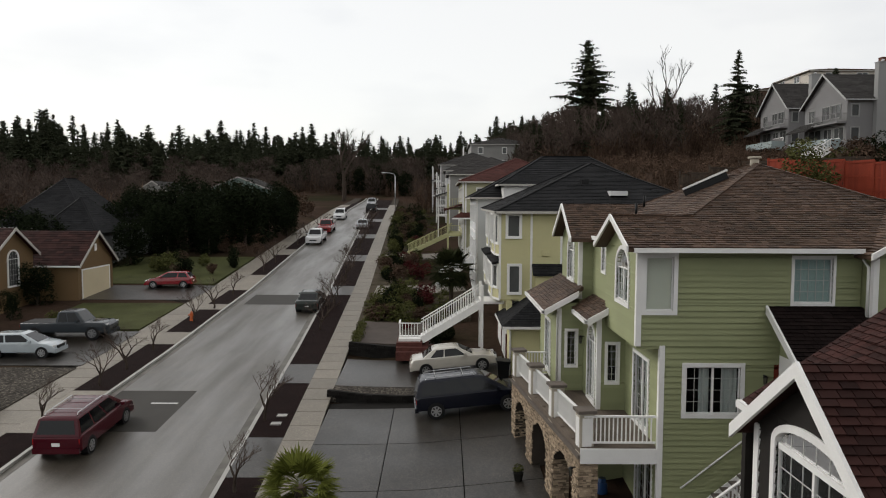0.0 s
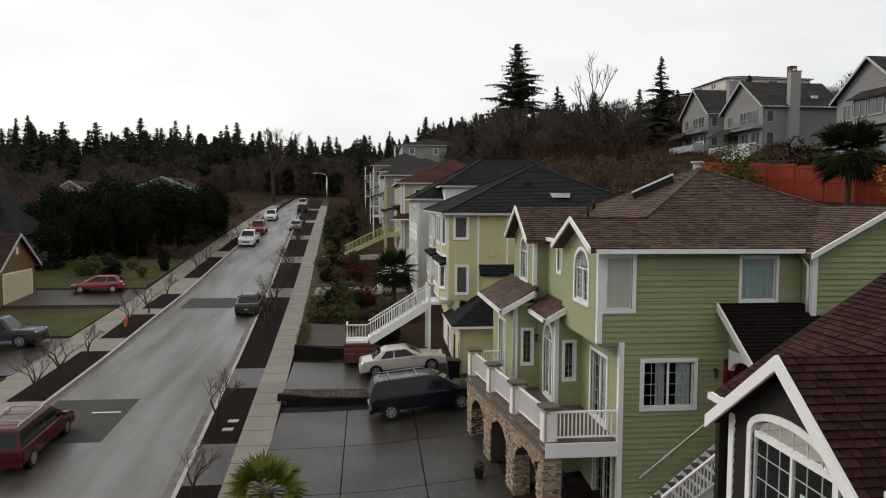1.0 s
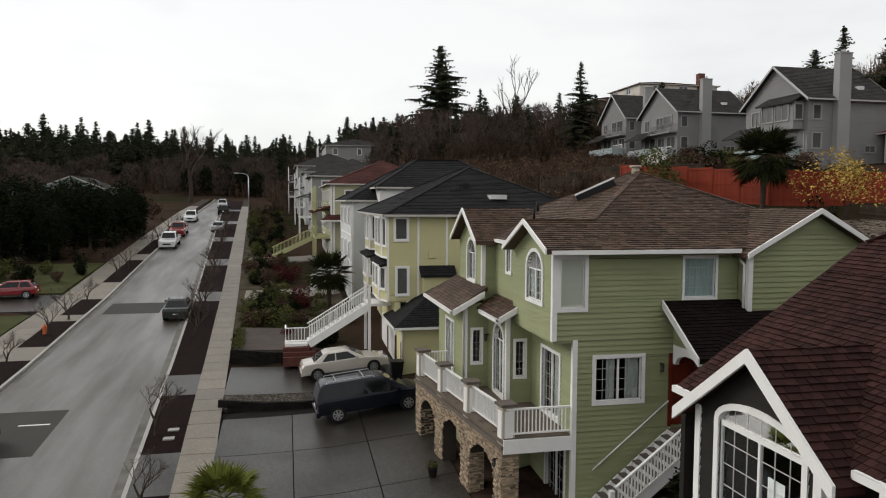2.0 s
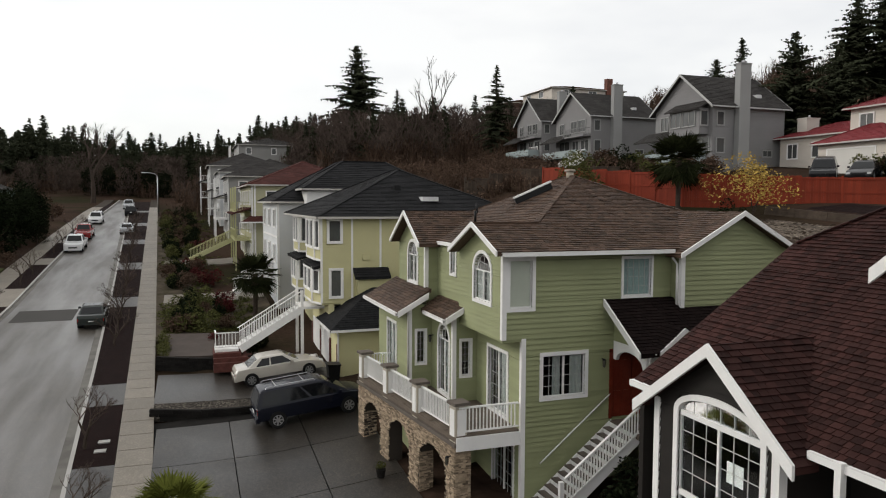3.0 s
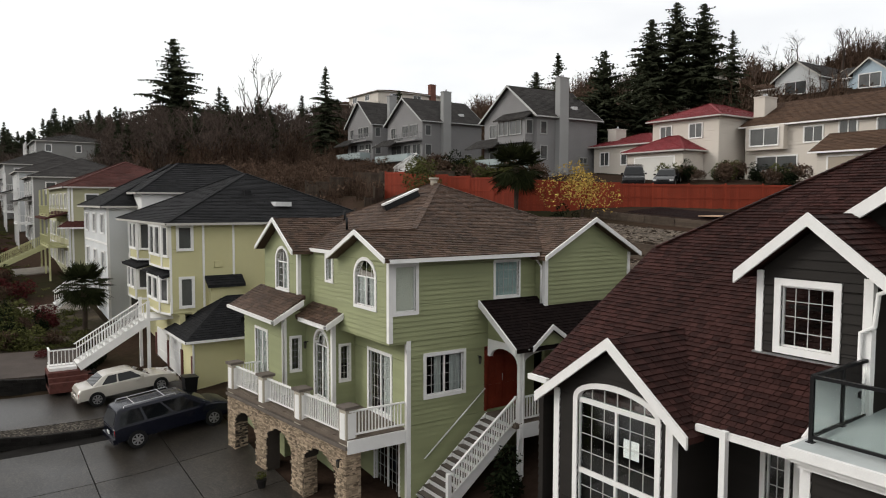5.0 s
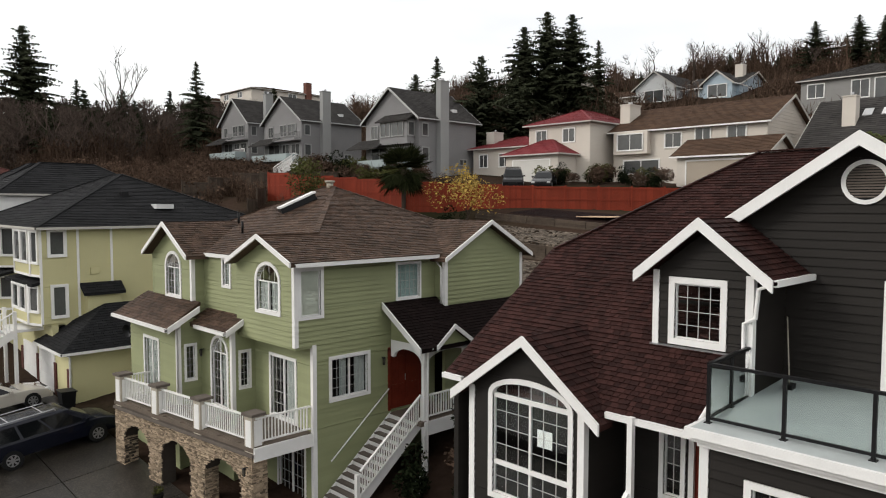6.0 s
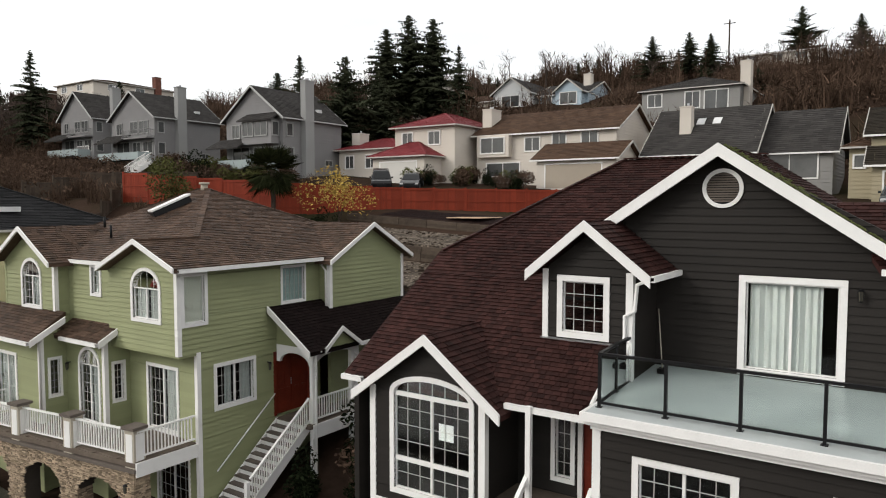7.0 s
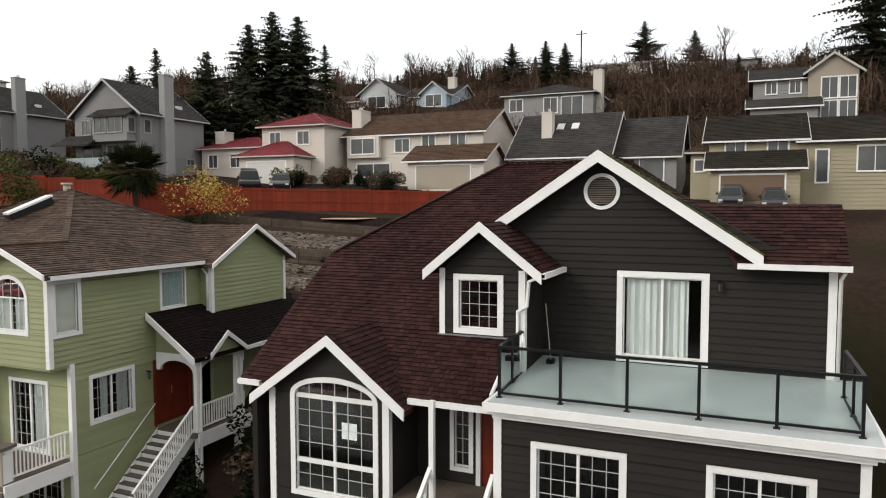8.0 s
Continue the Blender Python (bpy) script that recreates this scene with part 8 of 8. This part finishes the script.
for k in range(3):
    s = Soup()
    leafy(s, rng, (0, 0, 0.7), (1.5, 1.5, 1.1), 230, 0.13)
    mounds.append(s)
for _ in range(650):
    u = r2.random()
    x, y = (r2.uniform(84, 128), r2.uniform(-40, 62)) if u < 0.6 else (r2.uniform(20, 44), r2.uniform(58, 112)) if u < 0.75 else (r2.uniform(14, 62), r2.uniform(108, 160))
    if any(a - 2 < x < b + 2 and c - 2 < y < d + 2 for a, b, c, d in ((84, 98, 19, 34), (93, 110, 43, 69), (68, 84, -10, 3))):
        continue
    scrub.put(r2.choice(mounds), x, y, ground_z(x, y) - 0.2, r2.uniform(0.6, 1.7), r2.uniform(0, 6))
scrub.make("brush", BROWNBRUSH, "brown leafless brush and brambles over the slope", "brush")

# evergreen trees beyond the lawn, hedge at the street's end, garden shrubs
masses = []
for k in range(2):
    s = Soup()
    for j in range(13):
        a, z = j * 2.4, 1.2 + 0.6 * j
        w = 2.4 * math.sin(min(1, (z + 1.5) / 5) * 1.57) * (1 if z < 6 else max(0.25, (9.6 - z) / 3.6))
        leafy(s, rng, (math.cos(a) * w * 0.7, math.sin(a) * w * 0.7, z), (1.9, 1.9, 1.7), 420, 0.2)
    masses.append(s)
mtrunk = Soup()
mtrunk.tube([(0, 0, -0.5), (0.1, 0, 3), (0, 0.1, 6)], 0.22, 6, 0.05)
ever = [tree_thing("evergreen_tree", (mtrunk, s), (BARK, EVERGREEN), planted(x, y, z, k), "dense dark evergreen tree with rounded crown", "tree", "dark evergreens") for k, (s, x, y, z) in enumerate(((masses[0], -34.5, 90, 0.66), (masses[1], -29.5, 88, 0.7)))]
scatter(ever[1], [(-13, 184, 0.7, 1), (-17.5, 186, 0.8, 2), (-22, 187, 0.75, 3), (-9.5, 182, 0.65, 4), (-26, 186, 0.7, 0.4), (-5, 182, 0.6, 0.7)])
sh = []
for k in range(3):
    s = Soup()
    leafy(s, rng, (0, 0, 0.75), (0.85, 0.85, 0.8), 900, 0.09)
    sh.append(s)
small_tw = Soup()
for p in range(5):
    small_tw.tube([(0, 0, -0.1), (0.15 * math.cos(p * 1.3), 0.15 * math.sin(p * 1.3), 0.7)], 0.02, 4, 0.008)
shr = [tree_thing("shrub", (small_tw, s), (BARK, m), planted(x, y, z, k), note, "shrub", "garden shrubs", ("stem", "leaves"))
       for k, (s, m, x, y, z, note) in enumerate(((sh[0], SHRUB, -4.6, 52.5, 0.7, "rounded dark green garden shrub"), (sh[1], EVERGREEN, -0.4, 43.6, 0.9, "clipped dark evergreen shrub"), (sh[2], BROWNBRUSH, -3.0, 56, 0.8, "brown leafless winter shrub")))]
r3 = random.Random(9)
for k in range(3):
    spots = []
    for _ in range(44):
        y = r3.uniform(50, 128)
        if 60.5 < y < 65.5 or 78.5 < y < 83:
            continue
        spots.append((walk_r(y) + r3.uniform(0.7, 5.0), y, r3.uniform(0.5, 1.25), r3.uniform(0, 6)))
    for _ in range(7):
        spots.append((r3.uniform(46.5, 49), r3.uniform(30.5, 41.5), r3.uniform(0.7, 1.3), r3.uniform(0, 6)))
    for _ in range(8):
        spots.append((r3.uniform(40, 44), r3.uniform(52, 75), r3.uniform(0.9, 1.8), r3.uniform(0, 6)))
    for _ in range(8):
        spots.append((r3.uniform(-29, -21.5), r3.uniform(68, 100), r3.uniform(0.6, 1.4), r3.uniform(0, 6)))
    scatter(shr[k], spots)
scatter(shr[1], [(8.6, 17.6, 1.0, 0), (11.0, 17.0, 1.3, 1), (9.8, 16.0, 0.9, 2)])
scatter(shr[2], [(10.4, 16.4, 1.2, 0), (12.2, 16.2, 1.4, 1), (27.5, 52, 1.6, 3)])
ball = Soup()
for _ in range(1500):
    d = Vector((rng.gauss(0, 1), rng.gauss(0, 1), rng.gauss(0, 1))).normalized()
    p = Vector((d.x * 0.8, d.y * 0.8, 0.6 + d.z * 0.68)) * rng.uniform(0.93, 1.02)
    a = Vector((rng.gauss(0, 1), rng.gauss(0, 1), rng.gauss(0, 1))).normalized() * 0.075
    b = a.cross(d).normalized() * 0.045
    ball.add([p - a, p + b, p + a, p - b], [(0, 1, 2, 3)])
clipped = tree_thing("shrub", (small_tw, ball), (BARK, EVERGREEN), planted(-3.9, 57, 1.0, 0), "clipped dark green ball shrub in the garden", "shrub", "garden shrubs", ("stem", "leaves"))
scatter(clipped, [(-4.6, 54.8, 0.8, 1), (-5.2, 68, 0.9, 2), (-4.2, 70.5, 0.8, 3), (-5.4, 74, 0.7, 4), (-3.2, 59, 0.7, 5), (0.2, 45.8, 0.75, 1), (-5.4, 85, 0.9, 2), (-5.8, 90, 0.9, 3)])
reds = tree_thing("shrub", (small_tw, sh[0]), (BARK, REDLEAF), planted(-1.6, 58.5, 1.0, 0), "dark red leafy shrub in the front garden", "shrub", "garden shrubs", ("stem", "leaves"))
scatter(reds, [(-2.2, 68, 1.1, 1), (-3.4, 71, 0.9, 2), (-1.2, 56, 0.9, 3), (-3.6, 76, 1.0, 4), (-2.5, 47.5, 0.6, 5), (-3, 87, 1.1, 1)])
hg = Soup()
for k in range(9):
    leafy(hg, rng, (0, k * 0.62, 0.32), (0.42, 0.45, 0.36), 330, 0.05)
tree_thing("hedge", (hg,), (SHRUB,), planted(-5.35, 44.2, 1.0, 0.04, 0.35), "low clipped yellow-green hedge on the patio edge", "hedge", names=("leaves",))
yb = Soup()
leafy(yb, rng, (0, 0, 1.7), (1.8, 1.8, 1.5), 1500, 0.08)
tree_thing("yellow_bush", (bare_tree(rng, 3.0, 0.4, 3, 0.02)[0], yb), (BARK, YELLOWLEAF), planted(30, 35.8, 1.25), "bush with sparse yellow autumn leaves", "bush")
ev = Soup()
leafy(ev, rng, (0, 0, 2.2), (2.6, 2.6, 2.3), 2600, 0.14)
tree_thing("evergreen_bush", (small_tw, ev), (BARK, SHRUB), planted(24.5, 47.5, 0.8, 0, 0.4), "rounded olive-green bush by the fence", "bush")
dk = Soup()
leafy(dk, rng, (0, 0, 5.0), (3.2, 3.2, 5.0), 4200, 0.22)
dtr = Soup()
dtr.tube([(0, 0, -0.3), (0, 0, 4.5)], 0.25, 7, 0.12)
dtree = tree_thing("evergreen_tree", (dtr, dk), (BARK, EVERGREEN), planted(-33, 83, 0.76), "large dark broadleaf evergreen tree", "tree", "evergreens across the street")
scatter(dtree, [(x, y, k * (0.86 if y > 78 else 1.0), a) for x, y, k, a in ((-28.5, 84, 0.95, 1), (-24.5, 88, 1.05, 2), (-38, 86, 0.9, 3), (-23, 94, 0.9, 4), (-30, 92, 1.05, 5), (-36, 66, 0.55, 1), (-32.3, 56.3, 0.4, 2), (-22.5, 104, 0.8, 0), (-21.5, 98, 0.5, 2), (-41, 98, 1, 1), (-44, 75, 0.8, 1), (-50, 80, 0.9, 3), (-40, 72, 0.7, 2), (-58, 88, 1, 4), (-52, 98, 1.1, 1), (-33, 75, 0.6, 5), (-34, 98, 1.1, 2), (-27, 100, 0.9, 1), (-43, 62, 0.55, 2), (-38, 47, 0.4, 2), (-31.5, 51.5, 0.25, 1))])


def palm(m, h, fronds, rad, label, rng, leaf=None):
    tr, cr = Soup(), Soup()
    tr.tube([(0, 0, -0.2), (0.03, 0, h * 0.5), (0, 0, h)], 0.15, 10, 0.2)
    for i in range(fronds):
        a, up = i * 2.399, rng.uniform(-0.9, 1.2)
        d = Vector((math.cos(a) * math.cos(up), math.sin(a) * math.cos(up), math.sin(up)))
        side = Vector((-math.sin(a), math.cos(a), 0))
        base = Vector((0, 0, h)) + d * 0.1
        hub = base + d * rad * 0.5 - Z * rad * 0.06
        w = Vector((0, 0, 0.012))
        cr.add([base - w, base + w, hub + w, hub - w], [(0, 1, 2, 3)])
        nrm = side.cross(d)
        for k in range(19):
            t = (k - 9) / 9 * 1.75
            e = (d * math.cos(t) + side * math.sin(t)).normalized()
            L = rad * 0.62 * (1 - 0.18 * abs(t)) * rng.uniform(0.9, 1.08)
            tip = hub + e * L - Z * L * rng.uniform(0.08, 0.3) * (0.6 + abs(t) * 0.3)
            mid = hub + e * L * 0.5 + nrm * 0.02
            s2 = e.cross(nrm).normalized() * L * 0.05
            cr.add([hub, mid - s2, tip, mid + s2], [(0, 1, 2, 3)])
    return tree_thing("palm", (tr, cr), (BARK, leaf or PALMLEAF), m, label, "palm tree", names=("trunk", "fronds"))


palm(planted(-4.35, 21.3), 1.75, 60, 1.2, "small fan palm beside the driveway", rng)
palm(planted(0.6, 53.2), 3.4, 64, 1.8, "dark fan palm in the front garden", rng, PALMDARK)
palm(planted(27.0, 39.4), 3.6, 80, 2.1, "fan palm before the red fence", rng, PALMDARK)

# young street trees in the planting strips
stt = bare_tree(rng, 3.0, 0.48, 6, 0.024, 0, 0.24)
st0 = tree_thing("street_tree", stt, (BARK, TWIG), planted(-8.0, 31.6, 1.35, 0, 0, on_road), "small leafless street tree in the mulch strip", "tree", "street trees", ("trunk", "branchwork"))
for i, y in enumerate((24.6, 49, 53, 57, 60, 66, 69, 73, 77, 84, 88, 92, 96, 102, 106, 111, 116)):
    c = copy_thing(st0, Matrix.Identity(4))
    c.matrix_basis = planted((kerb_r(y) + walk_l(y)) / 2, y, 1.05 + 0.1 * (i % 4), i * 1.3, 0.1, on_road)
for i, y in enumerate((31, 36.5, 39.5, 43.5, 51, 55.5, 61, 72, 77, 90, 96, 106, 112)):
    c = copy_thing(st0, Matrix.Identity(4))
    c.matrix_basis = planted((kerb_l(y) + lwalk_r(y)) / 2, y, 1.05 + 0.1 * (i % 3), i * 2.1, 0.1, on_road)

# ---- street furniture ----
hy = thing("fire_hydrant", pose(-18.3, 51.4, street_z(51.4) + 0.1), "orange fire hydrant in the planting strip", "hydrant")
OR = paint("hydrant_orange", (0.55, 0.11, 0.02), 0.45)
s = Soup()
s.tube([(0, 0, 0), (0, 0, 0.06), (0, 0, 0.061), (0, 0, 0.55)], 0.15, 12, 0.12)
s.make("barrel", OR, hy, local=True)
s = Soup()
s.tube([(0, 0, 0.55), (0, 0, 0.62), (0, 0, 0.72)], 0.15, 12, 0.04)
s.make("bonnet", OR, hy, local=True)
s = Soup()
s.tube([(-0.22, 0, 0.42), (0.22, 0, 0.42)], 0.06, 8)
s.make("outlet", OR, hy, local=True)
lp = thing("street_lamp", pose(-9.3, 138, street_z(138)), "tall grey street lamp with a curved arm", "street lamp")
tube("pole", [(0, 0, 0), (0, 0, 6.6)], 0.09, RIM, lp, local=True)
tube("arm", [(0, 0, 6.5), (-0.3, 0, 7.0), (-1.0, 0, 7.2), (-2.0, 0, 7.25)], 0.05, RIM, lp, local=True)
box("lamp_head", -2.6, -1.9, -0.15, 0.15, 7.15, 7.3, RIM, lp, local=True)
for x, y, note in ((-7.3, 31.2, "meter cover"), (-7.25, 32.2, "meter cover")):
    box("utility_cover", x - 0.35, x + 0.1, y - 0.18, y + 0.18, street_z(y) + 0.1, street_z(y) + 0.15, KERB, label="grey concrete utility box lid in the mulch", category="utility cover")
up = thing("utility_pole", pose(125, 31, ground_z(125, 31)), "thin wooden utility pole on the hilltop", "utility pole")
tube("pole", [(0, 0, 0), (0, 0, 9)], 0.14, BARK, up, local=True)
beam("crossarm", (0, -1, 8.4), (0, 1, 8.4), 0.12, 0.12, BARK, up, local=True)

# low groundcover in the front gardens
gc = Wood()
leafs = [Soup() for _ in range(3)]
for q in leafs:
    leafy(q, rng, (0, 0, 0.08), (0.45, 0.45, 0.14), 60, 0.07)
r5 = random.Random(12)
for _ in range(420):
    y = r5.uniform(49.5, 60.5) if r5.random() < 0.6 else r5.uniform(66, 128)
    x = walk_r(y) + r5.uniform(0.4, 7.0)
    if 78.5 < y < 83:
        continue
    gc.put(r5.choice(leafs), x, y, ground_z(x, y) + 0.22 if y < 60.5 else ground_z(x, y), r5.uniform(0.6, 1.3), r5.uniform(0, 6))
gc.make("groundcover", SHRUB, "low mottled groundcover in the front gardens", "groundcover")

rb = Wood()
peb = [Soup() for _ in range(3)]
for q in peb:
    n = 6
    ring = [(math.cos(6.283 * i / n) * rng.uniform(0.7, 1.1), math.sin(6.283 * i / n) * rng.uniform(0.7, 1.1)) for i in range(n)]
    q.add([(x, y, 0) for x, y in ring] + [(x * 0.6, y * 0.6, 0.6) for x, y in ring], [tuple(range(n, 2 * n))] + [(i, (i + 1) % n, n + (i + 1) % n, n + i) for i in range(n)])
for _ in range(1500):
    x, y = r5.uniform(17.2, 31), r5.uniform(19.5, 36)
    rb.put(r5.choice(peb), x, y, ground_z(x, y) + 0.03, r5.uniform(0.04, 0.16) * (1.6 if r5.random() < 0.1 else 1), r5.uniform(0, 6))
rb.make("rubble", CLODS, "scattered stones and clods on the bare terraces", "rubble")
scatter(shr[2], [(-28, 96, 1.6, 0), (-25, 112, 1.8, 1), (-30, 118, 2.2, 2), (-34, 130, 2.6, 3), (-28, 136, 2.4, 4), (-40, 135, 2.6, 5), (-24, 124, 2.0, 1)])
st = thing("garden_stair", pose(35.5, 72, 13.2), "white-railed garden stair on the slope", "staircase")
stair_run(st, (39.5, 73.5, 15.6), (36.8, 73.5, 13.9), 1.0, WHITE, 8)

scatter(shr[1], [(-21.6, 24.5 + 1.1 * k, 0.7 + 0.1 * (k % 3), k) for k in range(9)])
scatter(shr[0], [(-22.6, 25.0 + 1.7 * k, 0.6 + 0.1 * (k % 2), k) for k in range(5)] + [(-27.5, 50.0, 0.7, 1), (-24, 49.2, 0.5, 2)])

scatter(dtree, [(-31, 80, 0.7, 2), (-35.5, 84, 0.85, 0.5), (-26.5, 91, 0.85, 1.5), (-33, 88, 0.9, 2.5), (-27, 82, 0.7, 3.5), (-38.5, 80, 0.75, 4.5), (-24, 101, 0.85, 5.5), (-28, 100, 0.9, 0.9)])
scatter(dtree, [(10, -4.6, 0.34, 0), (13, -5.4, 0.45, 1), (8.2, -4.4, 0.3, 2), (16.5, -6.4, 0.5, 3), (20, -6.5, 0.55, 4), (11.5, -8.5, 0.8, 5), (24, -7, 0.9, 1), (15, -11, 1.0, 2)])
scatter(shr[1], [(18.5 + 1.4 * k, 34.0 + 1.3 * math.sin(k * 2.0), 0.6 + 0.15 * (k % 3), k) for k in range(7)])
# small things about the houses
sd = thing("satellite_dish", pose(6.4, 36.7, 4.3), "dark satellite dish on the garage roof", "satellite dish")
dish = Soup()
n = 16
rg = [(0.32 * math.cos(6.2832 * i / n), 0.32 * math.sin(6.2832 * i / n)) for i in range(n)]
dish.add([Vector((x * 0.5 - 0.35, y * 0.2 - 0.35 - x * 0.5, y)) for x, y in rg] + [Vector((-0.22, -0.22, 0))], [(i, (i + 1) % n, n) for i in range(n)])
dish.make("reflector", BLACK_METAL, sd, local=True)
tube("mast", [(0, 0, -0.5), (0, 0, 0), (-0.2, -0.2, 0.02)], 0.025, RIM, sd, local=True)
pt = thing("plant_pot", pose(2.7, 24.6, ground_z(2.7, 24.6) + 0.03), "small potted shrub beside the stone pier", "plant pot")
ps = Soup()
ps.tube([(0, 0, 0), (0, 0, 0.3)], 0.13, 12, 0.19)
ps.make("pot", BLOCKWALL, pt, local=True)
pl_ = Soup()
leafy(pl_, rng, (0, 0, 0.42), (0.22, 0.22, 0.2), 160, 0.05)
pl_.make("leaves", SHRUB, pt, local=True)
bn = thing("water_jug", pose(5.3, 23.0, ground_z(5.3, 23.0)), "blue plastic container under the arcade", "container")
ps = Soup()
ps.tube([(0, 0, 0), (0, 0, 0.35), (0, 0, 0.36), (0, 0, 0.5)], 0.2, 12, 0.12)
ps.make("container_body", paint("blue_plastic", (0.02, 0.06, 0.16)), bn, local=True)
wb = thing("waste_bin", pose(5.2, 30.4, ground_z(5.2, 33)), "dark wheeled waste bin beside the house", "waste bin")
ps = Soup()
ps.add([(-0.25, -0.28, 0.05), (0.25, -0.28, 0.05), (0.25, 0.28, 0.05), (-0.25, 0.28, 0.05), (-0.32, -0.36, 1.0), (0.32, -0.36, 1.0), (0.32, 0.36, 1.0), (-0.32, 0.36, 1.0)], BOXF)
ps.make("bin_body", BLACK_METAL, wb, local=True)
beam("bin_lid", (-0.36, 0, 1.08), (0.36, 0, 1.04), 0.8, 0.06, BLACK_METAL, wb, local=True)
wb.matrix_basis = pose(3.1, 36.0, ground_z(3.1, 36.0) + 0.03)
bu = thing("bucket", pose(8.9, 17.9, ground_z(8.9, 17.9)), "white plastic bucket under the stair", "bucket")
ps = Soup()
ps.tube([(0, 0, 0), (0, 0, 0.36)], 0.13, 12, 0.16)
ps.make("bucket_body", WHITE, bu, local=True)
